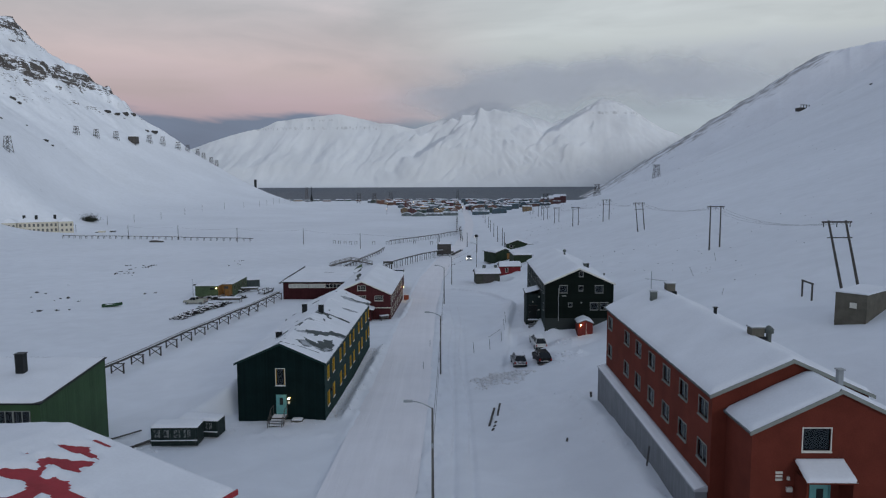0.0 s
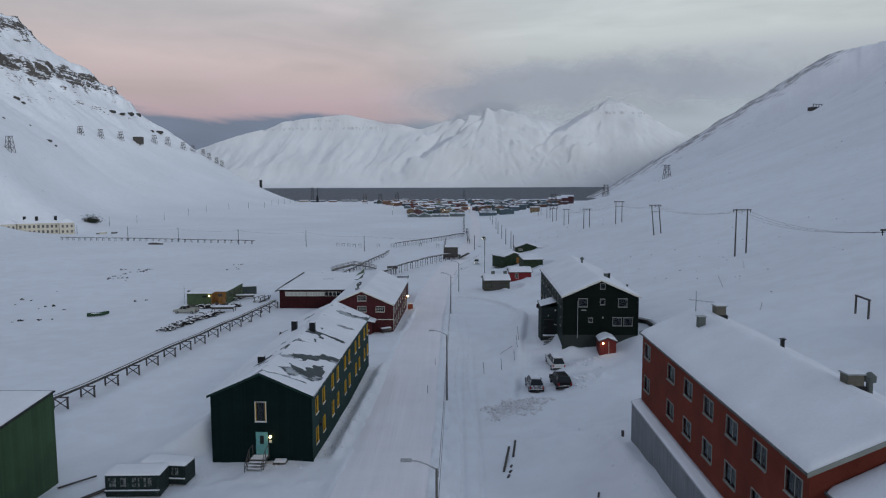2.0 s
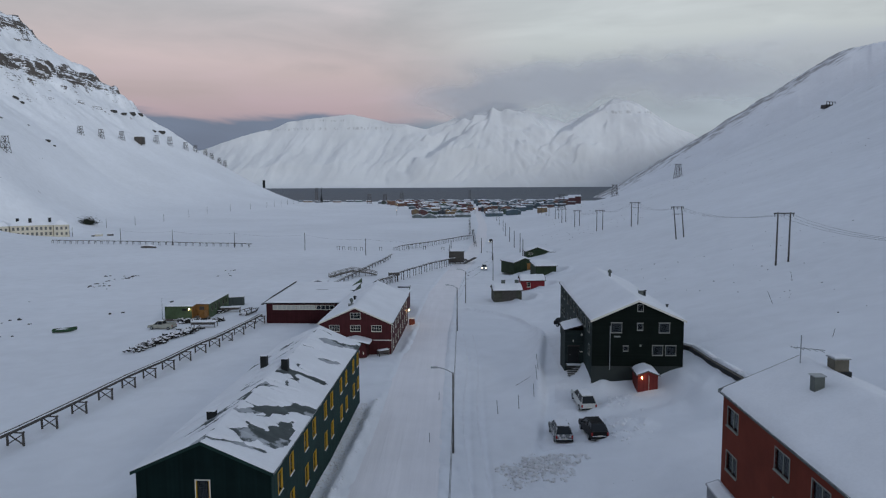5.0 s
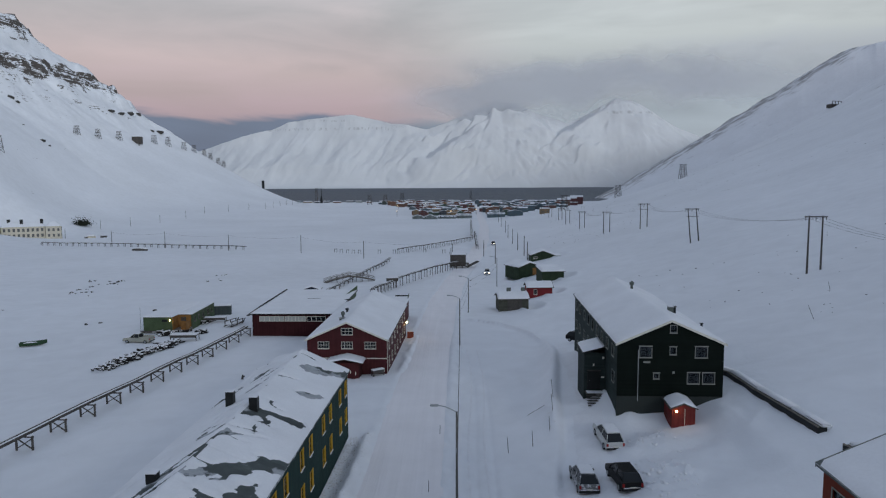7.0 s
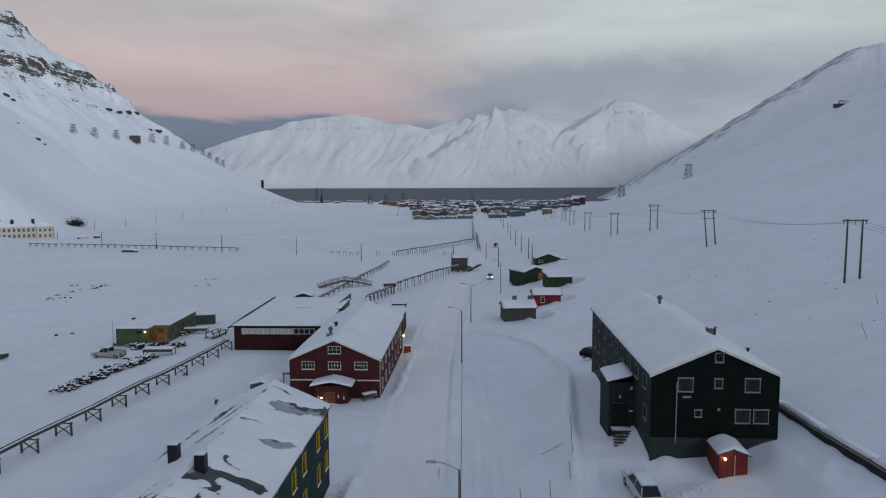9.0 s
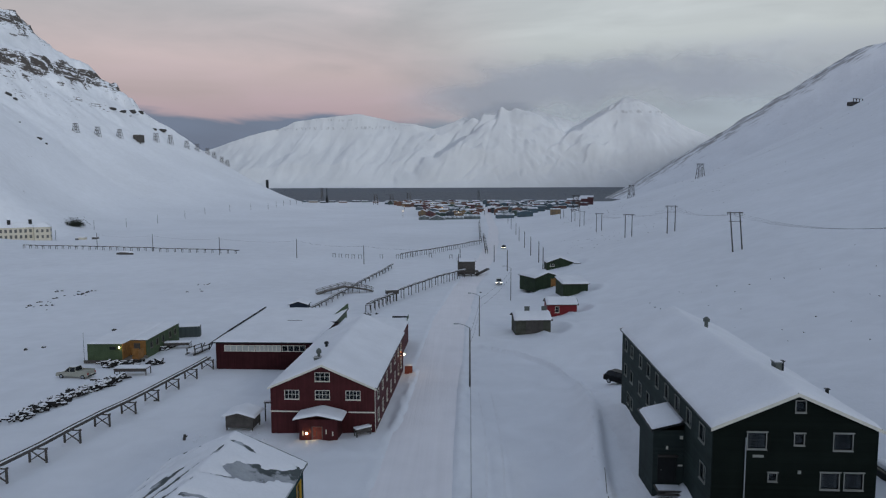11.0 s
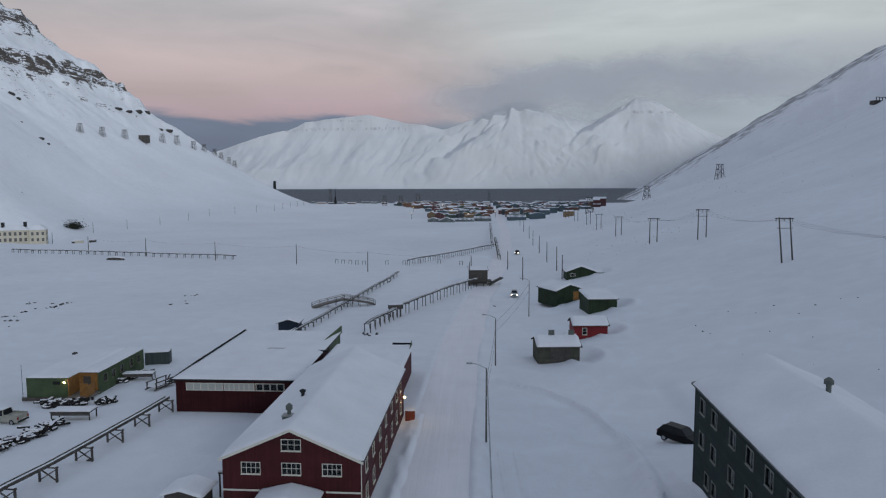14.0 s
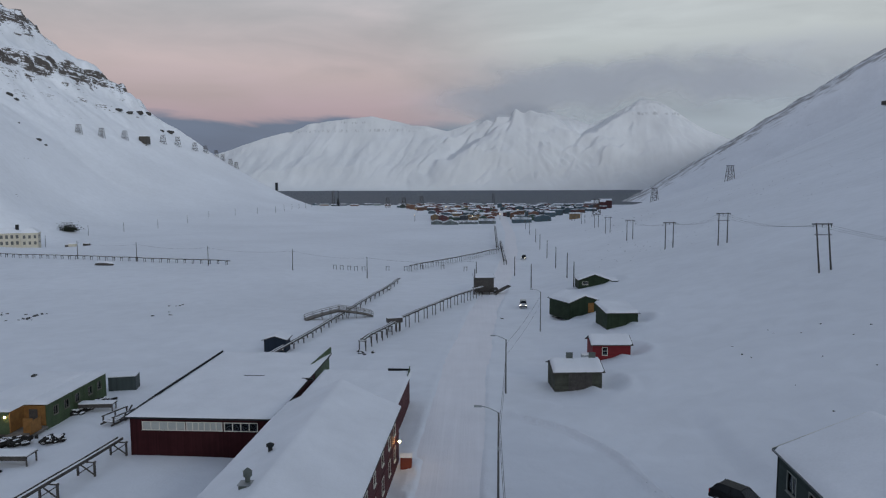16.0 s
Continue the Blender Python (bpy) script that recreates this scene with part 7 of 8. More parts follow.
lamp_part(cabin, (5.2, -0.02, 2.1), 28, 0.12)
part("base_beam", boxes((-0.5, 6.0, -0.35, -0.1, -0.4, 0.05)), TIMBER, cabin)
part("sign_plate", boxes((3.6, 4.6, -0.04, -0.004, 1.75, 2.2)), BLACK, cabin)
bm = snow_cover(5.9, 16.6, lambda u, v: 2.72 + 0 * u, 0.25, 93, cell=0.4)
bm.transform(Matrix.Translation((-0.1, -0.15, 0)))
part("roof_snow", bm, SNOW, cabin, smooth=True)
bm = snow_cover(2.75, 13.9, lambda u, v: 2.72 + 0 * u, 0.25, 94, cell=0.4)
bm.transform(Matrix.Translation((5.81, 2.55, 0)))
part("roof_snow", bm, SNOW, cabin, smooth=True)
mast = thing("antenna", pose(-59.8, 166.2, ground(-59.8, 166.2)), "thin whip antenna beside the green cabin", "antenna")
bm = bmesh.new()
tube(bm, (0, 0, -0.3), (0, 0, 5.0), 0.035, 0.02, 6)
part("rod", bm, BLACK, mast)
crate = thing("shipping_container", pose(-52.2, 185.0, ground(-50, 186) - 0.1, 0, 0, 14), "grey-green metal container with snow on top", "container")
part("body", soft_box(0, 3.7, 0, 2.4, 0, 2.1, 0.03, 1), material("grey_green_container", (0.055, 0.07, 0.07), 0.6, boards=(0, 0.25), board_depth=0.03), crate)
part("roof_snow", soft_box(-0.05, 3.75, -0.05, 2.45, 2.1, 2.3, 0.09), SNOW, crate, smooth=True)


def timber_heap(name, a, b, width, height, count, seed, label):
    """A long heap of short logs and scrap, capped with snow."""
    dice = random.Random(seed)
    ob = thing(name, Matrix.Identity(4), label, "heap")
    dark, white = bmesh.new(), bmesh.new()
    for k in range(count):
        s = dice.random()
        x = a[0] + (b[0] - a[0]) * s + dice.gauss(0, width / 2.5)
        y = a[1] + (b[1] - a[1]) * s + dice.gauss(0, width / 2.5)
        g = ground(x, y)
        z = g + dice.uniform(0.0, height)
        ang, l, w = dice.uniform(0, math.pi), dice.uniform(0.5, 1.3), dice.uniform(0.16, 0.34)
        d = Vector((math.cos(ang), math.sin(ang), dice.uniform(-0.25, 0.25))) * l / 2
        p = Vector((x, y, z))
        beam(dark, p - d, p + d, w, w * dice.uniform(0.7, 1.1))
        if dice.random() < 0.6:
            up = Vector((0, 0, w * 0.62))
            beam(white, p - d * 0.9 + up, p + d * 0.85 + up, w * 0.9, 0.12)
    tagged(part("timber", dark, material("dark_wet_logs", (0.028, 0.027, 0.026), 0.9, spread=0.35, size=0.5), ob), kind="stuff")
    tagged(part("snow_cap", white, SNOW, ob), kind="stuff")
    return ob


timber_heap("timber_heap", (-53.0, 138.5), (-48.6, 156.5), 1.5, 0.65, 520, 3, "long heap of snow-capped split logs and scrap")
timber_heap("scrap_heap", (-55.0, 163.4), (-50.4, 164.2), 1.2, 0.7, 90, 4, "snowy heap of boards and scrap by the cabin porch")
timber_heap("scrap_heap", (-48.4, 164.6), (-46.8, 165.2), 0.7, 0.6, 44, 5, "dark tangle of boards sticking out of snow")
timber_heap("scrap_heap", (-50.6, 174.0), (-49.6, 180.5), 1.0, 0.5, 60, 6, "loose planks and beams along the green cabin")


def bench(m, w, d, h, label, name="workbench", leg=0.12):
    ob = thing(name, m, label, "table")
    part("top", boxes((-w / 2, w / 2, -d / 2, d / 2, h - 0.08, h)), TIMBER, ob)
    part("snow", soft_box(-w / 2 + 0.03, w / 2 - 0.03, -d / 2 + 0.03, d / 2 - 0.03, h, h + 0.16, 0.08), SNOW, ob, smooth=True)
    for x in (-w / 2 + 0.15, w / 2 - 0.15):
        for y in (-d / 2 + 0.12, d / 2 - 0.12):
            part("leg", boxes((x - leg / 2, x + leg / 2, y - leg / 2, y + leg / 2, -0.3, h - 0.084)), TIMBER, ob)
    part("rail", boxes((-w / 2 + 0.1, w / 2 - 0.1, -d / 2 + 0.02, -d / 2 + 0.08, h - 0.45, h - 0.1)), TIMBER, ob)
    return ob


bench(on_ground(-48.2, 158.4, 2), 4.9, 1.9, 1.15, "old green-grey workbench under a slab of snow")
bench(on_ground(-48.6, 175.8, 6), 4.4, 1.4, 1.0, "weathered bench heaped with snow beside the trestle")
bench(on_ground(-10.1, 131.4, 35), 1.9, 0.8, 0.8, "picnic table buried under rounded snow", "picnic_table")
sledge = thing("timber_sledge", on_ground(-43.4, 171.6, 72), "broken timber sledge frame with snow on its slats", "sledge")
for y in (-0.8, 0.8):
    bm = bmesh.new()
    beam(bm, (-2.2, y, 0.25), (2.0, y, 0.45), 0.16)
    beam(bm, (2.0, y, 0.45), (2.7, y, 1.1), 0.14)
    part("runner", bm, TIMBER, sledge)
    for x in (-1.8, 0, 1.8):
        part("post", boxes((x - 0.07, x + 0.07, y - 0.07, y + 0.07, 0.2, 1.1)), TIMBER, sledge)
    part("top_rail", boxes((-2.0, 2.0, y - 0.06, y + 0.06, 1.104, 1.22)), TIMBER, sledge)
for k in range(7):
    part("slat", boxes((-1.9 + 0.6 * k, -1.6 + 0.6 * k, -0.75, 0.75, 0.5, 0.56)), TIMBER, sledge)
    part("slat_snow", soft_box(-1.95 + 0.6 * k, -1.55 + 0.6 * k, -0.72, 0.7, 0.562, 0.66, 0.04), SNOW, sledge)

# little gabled shed by the red house, a stump and posts
coop = thing("wood_shed", pose(-25.6, 133.2, ground(-24, 134) + 0.35, 0, 0, -4), "small grey timber shed on legs with a snowy gable roof", "shed")
bm = wall_bm(3.1, 0.0, lambda u: 1.4 + 0.4 * (1 - abs(u - 1.55) / 1.55), [], 0.08, 1)
part("front_wall", bm, TIMBER, coop)
part("side_wall", boxes((0, 0.08, 0.08, 2.4, 0, 1.4)), TIMBER, coop)
part("side_wall", boxes((3.02, 3.1, 0.08, 2.4, 0, 1.4)), TIMBER, coop)
part("back_wall", boxes((0.08, 3.02, 2.32, 2.4, 0, 1.4)), TIMBER, coop)
bm = snow_cover(3.9, 3.3, lambda u, v: 1.84 - 0.27 * np.abs(u - 1.95), 0.16, 95, cell=0.2, edge=0.15)
bm.transform(Matrix.Translation((-0.4, -0.4, 0)))
part("roof_snow", bm, SNOW, coop, smooth=True)
for x in (0.1, 3.0):
    for y in (0.1, 2.3):
        part("leg", boxes((x - 0.06, x + 0.06, y - 0.06, y + 0.06, -0.8, 0)), TIMBER, coop)
link = thing("porch_roof", pose(-22.2, 136.4, ground(-21, 137), 0, 0, -2), "low snow-covered lean-to roof against the red house", "roof")
part("slab", boxes((0, 1.85, 0, 2.6, 2.2, 2.35)), TIMBER, link)
part("snow", soft_box(-0.05, 1.85, -0.05, 2.65, 2.35, 2.6, 0.1), SNOW, link, smooth=True)
part("post", boxes((0.05, 0.17, 0.05, 0.17, -0.3, 2.2)), TIMBER, link)
for x, y in ((-29.0, 130.0),):
    ob = thing("stump", on_ground(x, y), "dark snow-capped stump poking out of the snow", "stump")
    bm = bmesh.new()
    tube(bm, (0, 0, -0.2), (0.1, 0, 0.6), 0.2, 0.12, 8)
    tube(bm, (0.05, 0.05, 0.2), (0.4, -0.1, 0.5), 0.09, 0.06, 6)
    part("wood", bm, TIMBER, ob)
snowcat = thing("old_boat", on_ground(-75.8, 158.0, 24), "small green open boat lying half filled with snow", "boat")
HULL = material("faded_green_hull", (0.035, 0.075, 0.04), 0.7, spread=0.3, size=0.6)


def boat_ring(k, n, inset, drop):
    """One cross-section of the hull, from gunwale to gunwale."""
    s = -1 + 2 * k / n
    wide = 0.85 * (1 - max(0.0, s) ** 2.4) * (1 - 0.25 * max(0.0, -s) ** 3) + 0.04 - inset
    keel = 0.05 + 0.35 * max(0.0, s) ** 3 + drop
    rim = 0.72 + 0.28 * max(0.0, s) ** 2
    return [(2.2 * s, -wide, rim), (2.2 * s, -wide * 0.75, keel + 0.2), (2.2 * s, 0, keel), (2.2 * s, wide * 0.75, keel + 0.2), (2.2 * s, wide, rim)]


bm = bmesh.new()
rings = [[bm.verts.new(p) for p in boat_ring(k, 12, 0, 0)] for k in range(13)]
inner = [[bm.verts.new(p) for p in boat_ring(k, 12, 0.03, 0.06)] for k in range(13)]
for k in range(12):
    for j in range(4):
        bm.faces.new((rings[k][j], rings[k + 1][j], rings[k + 1][j + 1], rings[k][j + 1]))
        bm.faces.new((inner[k][j + 1], inner[k + 1][j + 1], inner[k + 1][j], inner[k][j]))
    for j in (0, 4):
        bm.faces.new((rings[k][j], inner[k][j], inner[k + 1][j], rings[k + 1][j]))
bm.faces.new(rings[0])
bmesh.ops.recalc_face_normals(bm, faces=bm.faces[:])
part("hull", bm, HULL, snowcat)
for x in (-1.2, 0.2):
    part("thwart", boxes((x, x + 0.25, -0.78, 0.78, 0.58, 0.63)), HULL, snowcat)
bm = bmesh.new()
bmesh.ops.create_uvsphere(bm, u_segments=16, v_segments=8, radius=1, matrix=Matrix.Translation((-0.5, 0.1, 0.42)) @ Matrix.Diagonal((1.3, 0.62, 0.34, 1)))
part("snow", bm, SNOW, snowcat, smooth=True)

# ---- east of the road ----
duct = thing("pipe_duct", Matrix.Identity(4), "long dark timber pipe duct under a snow cover", "duct")
DUCT = ((29.9, 116.0), (30.8, 110.0), (30.3, 102.3), (30.3, 95.7), (30.55, 91.0)), ((30.5, 87.4), (30.8, 85.2))
for run in DUCT:
    for (x0, y0), (x1, y1) in zip(run, run[1:]):
        a, b = Vector((x0, y0, ground(x0, y0) + 0.12)), Vector((x1, y1, ground(x1, y1) + 0.12))
        bm = bmesh.new()
        beam(bm, a, b, 0.8, 0.55)
        part("case", bm, BLACK, duct)
        bm = bmesh.new()
        beam(bm, a + Vector((-0.34, 0, 0.33)), b + Vector((-0.34, 0, 0.33)), 0.10, 0.10)
        part("side_rail", bm, TIMBER_PALE, duct)
        bm = bmesh.new()
        beam(bm, a + Vector((0.42, 0, 0.36)), b + Vector((0.42, 0, 0.36)), 0.95, 0.34)
        bmesh.ops.bevel(bm, geom=bm.edges[:], offset=0.12, segments=2, affect="EDGES")
        part("snow", bm, SNOW, duct, smooth=True)


def stake(x, y, h, lean, label="thin marker stake standing in the snow"):
    bm = bmesh.new()
    g = ground(x, y)
    tube(bm, (x, y, g - 0.3), (x + lean, y, g + h), 0.03, 0.025, 6)
    return tagged(part("marker_stake", bm, TIMBER), label, "stake", "marker stakes")


for x, y, h, lean in ((5.86, 100.4, 1.6, -0.15), (8.29, 101.2, 1.6, -0.1), (10.3, 103.7, 1.5, -0.1), (11.0, 106.5, 1.7, -0.2), (11.6, 110.3, 2.0, -0.25), (-1.6, 92.5, 1.2, 0.0), (-0.9, 107.0, 1.2, 0.05), (48.3, 126.1, 1.8, -0.9), (58, 140, 1.6, -0.4), (43, 101, 1.0, 0.3)):
    stake(x, y, h, lean)
plank_at((8.9, 111.5, ground(8.9, 111.5) + 0.05), (10.6, 110.4, ground(10.6, 110.4) + 0.2), 0.08, "thin dark stick lying across the snow")
for (x0, y0), (x1, y1), w, words in (((5.55, 66.0), (6.55, 71.9), 0.2, "long dark plank lying flat in the snow"), ((6.7, 69.6), (7.3, 73.6), 0.2, "second dark plank lying flat in the snow"),
                                     ((5.75, 64.7), (5.95, 65.1), 0.16, "short plank end showing through the snow"), ((6.0, 65.7), (6.2, 66.1), 0.16, "short plank end showing through the snow"), ((6.2, 66.8), (6.35, 67.2), 0.16, "short plank end showing through the snow"),
                                     ((11.8, 58.2), (12.0, 58.9), 0.14, "small dark stick frozen into the snow")):
    plank_at((x0, y0, ground(x0, y0) + 0.06), (x1, y1, ground(x1, y1) + 0.08), w, words)
lean_x, lean_y = 16.05, 48.3
plank_at((lean_x - 0.25, lean_y, ground(lean_x - 0.25, lean_y) - 0.1), (lean_x - 0.05, lean_y + 0.1, ground(lean_x, lean_y) + 1.5), 0.12, "dark plank leaning against the grey plinth")
plank_at((16.2, 68.3, ground(16.2, 68.3) - 0.2), (16.2, 68.4, ground(16.2, 68.4) + 0.55), 0.22, "short dark post beside the grey plinth", name="short_post")
aerial = thing("tv_antenna", pose(21.3, 65.8, 12.55), "rooftop antenna with several thin crossed rods", "antenna")
bm = bmesh.new()
tube(bm, (0, 0, -0.3), (0, 0, 2.0), 0.035, 0.03, 6)
part("mast", bm, STEEL, aerial)
bm = bmesh.new()
beam(bm, (-0.6, 0, 1.3), (1.6, 0.3, 1.0), 0.04)
for k in range(5):
    beam(bm, (-0.4 + 0.4 * k, -0.35, 1.25 - 0.05 * k), (-0.4 + 0.4 * k, 0.45, 1.25 - 0.05 * k), 0.025)
part("rod_array", bm, STEEL, aerial)


# ---- broken snow ----
def snow_lumps(x, y, r, label, seed, mat, sunk=0.1):
    """Blocks of frozen snow thrown up by the plough, half sunk in the bank."""
    ob = lumps("snow_lumps", x, y, land_village(x, y) - sunk * r, r, mat, seed, flat=(0.45, 0.9), jag=0.42)
    return tagged(ob, label, "snow", kind="stuff")


DIRTY_SNOW = material("dirty_plough_snow", (0.74, 0.74, 0.75), 0.8, spread=0.12, size=0.5, second=(0.34, 0.315, 0.29), second_at=(0.62, 0.72), second_size=0.45)
chance = np.random.default_rng(31)


def sizes(n, small, large):
    return small + (large - small) * chance.random(n) ** 3


turn_x, turn_y = chance.normal(0, 1, 2000), chance.normal(0, 1, 2000)
keep = turn_x ** 2 + turn_y ** 2 < 3.6 + 1.2 * np.sin(5 * np.arctan2(turn_y, turn_x))
turn_x, turn_y = turn_x[keep], turn_y[keep]
snow_lumps(8.4 + 2.0 * turn_x + 0.3 * turn_y, 83.4 + 1.9 * turn_y, sizes(len(turn_x), 0.03, 0.30), "dirty broken snow lumps heaped beside the yard", 1, DIRTY_SNOW, 0.12)
snow_lumps(np.concatenate([17.8 + chance.normal(0, 1.2, 260), 18.6 + chance.normal(0, 1.1, 120)]), np.concatenate([90.5 + chance.normal(0, 2.2, 260), 99 + chance.normal(0, 0.9, 120)]), sizes(380, 0.05, 0.30), "rough ploughed snow lumps behind the parked cars", 2, SNOW, 0.3)
y = chance.uniform(70, 106, 1700)
snow_lumps(-11.5 + 0.0314 * (y - 69) + chance.uniform(0.1, 1.55, 1700), y, sizes(1700, 0.05, 0.17), "grey gritty snow crumbs along the barrack wall", 3, DIRTY_SNOW)
y = np.concatenate([chance.uniform(40, 72, 320), chance.uniform(104, 166, 380), chance.uniform(70, 106, 320)])
x = np.concatenate([15.2 + chance.normal(0, 0.9, 320), ploughed_edge(y[320:700]) - 0.35 + chance.normal(0, 0.35, 380), -9.5 + 0.0314 * (y[700:] - 69) + chance.normal(0, 0.3, 320)])
snow_lumps(x, y, sizes(1020, 0.04, 0.2), "crumbly snow along the ploughed banks", 4, SNOW, 0.3)
x, y = chance.uniform(5, 15, 160), chance.uniform(62, 78, 160)
snow_lumps(x, y, sizes(160, 0.04, 0.22), "loose snow crusts beside the rust-red block", 5, SNOW, 0.45)

x = np.concatenate([chance.normal(-20.6, 1.0, 150), chance.normal(-13.5, 1.8, 120), chance.normal(-26.5, 1.4, 120), chance.normal(-22.5, 1.2, 90), chance.normal(-27.5, 1.2, 80)])
y = np.concatenate([chance.normal(67.8, 0.8, 150), chance.normal(68.3, 0.5, 120), chance.normal(61.4, 0.9, 120), chance.normal(131.3, 0.9, 90), chance.normal(131.0, 1.2, 80)])
snow_lumps(x, y, sizes(560, 0.05, 0.30), "shovelled snow lumps at the feet of the houses", 6, SNOW, 0.35)

# ---- stones ----
def stones(name, rows, label, seed, snow=True):
    """Scattered rocks, each a rough lump, part buried."""
    x, y, r = np.array(rows, float).T
    z = land_village(x, y)
    ob = lumps(name, x, y, z + 0.1 * r, r, material("dark_rock", (0.06, 0.058, 0.055), 0.9, spread=0.3, size=0.7, grain=0.4), seed, flat=(0.5, 0.8), jag=0.2)
    tagged(ob, label, "rocks", kind="stuff")
    if snow:
        tagged(lumps("snow_cap", x + 0.1 * r, y + 0.25 * r, z + 0.42 * r, 0.75 * r, SNOW, seed + 50, flat=(0.4, 0.5), jag=0.1, parent=ob, smooth=True), kind="stuff")
    return ob


dice = random.Random(11)
rows = []
for cx, cy, n, spread in ((-105.0, 225.2, 7, 1.4), (-106.6, 231.8, 4, 1.2), (-113.4, 251.0, 5, 1.5), (-105.8, 245.0, 8, 1.7), (-105.4, 251.0, 4, 1.3), (-107.7, 238.2, 2, 0.6), (-69.8, 195.0, 1, 0.3), (-98.7, 219.8, 1, 0.4), (-76.9, 262.7, 4, 1.4), (-39.1, 145.2, 1, 0.2), (-89.6, 151, 3, 0.6), (-85.5, 153.2, 4, 0.8), (-74, 251, 4, 1.5), (-93, 170, 4, 2.5), (-100, 182, 4, 4), (-76, 180, 2, 2), (5.5, 247, 1, 0.5), (-19.5, 209, 5, 0.8), (-26, 300, 2, 1.0)):
    for _ in range(n):
        rows.append((cx + dice.gauss(0, spread), cy + dice.gauss(0, spread), dice.uniform(0.25, 0.6)))
stones("valley_rocks", rows, "dark snow-capped rocks scattered on the valley floor", 1)
rows = []
while len(rows) < 430:
    y = dice.uniform(110, 1100)
    x = np.interp(y, FOOT_Y, FOOT_X) + 20 + abs(dice.gauss(0, 0.16)) * (y + 60)
    if wave(np.array(x), np.array(y), 60, 301) > 0.05:
        rows.append((x, y, dice.uniform(0.05, 0.14) * (1 + y / 420)))
stones("slope_stones", rows, "small dark stones showing through snow on the slopes", 2, snow=False)
rows = [(406, 648, 1.6), (404, 645, 1.0), (-507, 832, 5), (-502, 835, 4), (-424, 749, 4), (-418, 751, 2.5), (-497, 1044, 6), (-494, 1070, 6), (-503, 1117, 7), (-501, 1143, 6), (-467, 1141, 8), (-470, 1120, 4), (-440, 700, 2), (-450, 760, 2)]
stones("mountain_boulders", rows, "large dark boulders on the mountainsides", 3, snow=False)
ruin = thing("mine_ruin", on_ground(497, 941, 20, -1), "dark timber mine platform high on the slope", "ruin")
part("deck", boxes((-8, 8, -4, 4, -1, 3.6)), TIMBER, ruin)
part("snow", soft_box(-8, 8, -4, 4, 3.61, 4.3, 0.3), SNOW, ruin)
for x in (-7.4, -2.5, 2.5, 7.4):
    part("post", boxes((x - 0.35, x + 0.35, -4.7, -4.1, -3, 7)), TIMBER, ruin)
part("rail", boxes((-8, 8, -4.7, -4.1, 7.01, 7.6)), TIMBER, ruin)

# small posts on the valley floor
for x, y in ((-53, 350), (-50.4, 350), (-47.5, 350), (-44.7, 349), (-41.8, 349), (-33, 352), (-26, 352), (-20, 355), (-12, 356), (-3, 350)):
    ob = thing("small_frame", on_ground(x, y, 8), "low wooden frame of two posts in the snow", "frame", "low frames on the valley floor")
    for dx in (-0.55, 0.55):
        part("post", boxes((dx - 0.09, dx + 0.09, -0.09, 0.09, -0.3, 1.5)), TIMBER, ob)
    part("bar", boxes((-0.75, 0.75, -0.09, 0.09, 1.504, 1.64)), TIMBER, ob)

# ---- far side of the valley ----
yellow = thing("yellow_building", pose(-301.5, 474.5, -15.2, 0, 0, 28), "long cream-yellow building with end wings under snowy hipped roofs", "house")
DARK_PANE = material("dark_far_pane", (0.12, 0.12, 0.12), 0.25, spec=0.5)


def hipped(x0, x1, y0, y1, eave, rise, parent):
    """A wall block with a snow-covered hipped roof."""
    part("wall", boxes((x0, x1, y0, y1, -2, eave)), CREAM, parent)
    bm = bmesh.new()
    a, k = 0.5, 0.36 * min(x1 - x0, y1 - y0)
    hexa(bm, ((x0 - a, y0 - a, eave + 0.01), (x1 + a, y0 - a, eave + 0.01), (x1 + a, y1 + a, eave + 0.01), (x0 - a, y1 + a, eave + 0.01),
              (x0 + k, y0 + k, eave + rise), (x1 - k, y0 + k, eave + rise), (x1 - k, y1 - k, eave + rise), (x0 + k, y1 - k, eave + rise)))
    part("roof", bm, SNOW, parent)


hipped(8.5, 33.5, 0, 12, 9.8, 3.0, yellow)
hipped(-1, 8.0, -3.5, 13.5, 9.9, 2.8, yellow)
hipped(34.0, 43.0, -3.5, 13.5, 9.9, 2.8, yellow)
for z in (2.9, 6.6):
    for k in range(9):
        part("window", boxes((9.6 + 2.7 * k, 11.0 + 2.7 * k, -0.08, -0.004, z, z + 2.1)), DARK_PANE, yellow)
    for x in (0.2, 3.0, 5.8, 35.2, 38.0, 40.8):
        part("window", boxes((x, x + 1.3, -3.58, -3.504, z, z + 1.9)), DARK_PANE, yellow)
    for k in range(4):
        part("window", boxes((43.004, 43.08, -1.5 + 3.6 * k, -0.2 + 3.6 * k, z, z + 1.9)), DARK_PANE, yellow)
for x, y in ((12.5, 6), (31.5, 6), (20, 3.2)):
    part("chimney", boxes((x - 0.9, x + 0.9, y - 0.8, y + 0.8, 11.5, 14.6)), BLACK, yellow)
for x, y, w, d, h in ((-252, 502, 5.5, 3.2, 2.2), (-244, 508, 3.4, 2.6, 1.8)):
    ob = thing("outbuilding", pose(x, y, ground(x, y) - 0.3), "small dark outbuilding near the yellow building", "shed")
    part("wall", boxes((0, w, 0, d, 0, h)), TIMBER, ob)
    part("roof", soft_box(-0.2, w + 0.2, -0.2, d + 0.2, h, h + 0.4, 0.15), SNOW, ob)
kiosk = thing("outbuilding", pose(-248, 499, ground(-248, 499) - 0.3), "small cream outbuilding with a snowy roof", "shed")
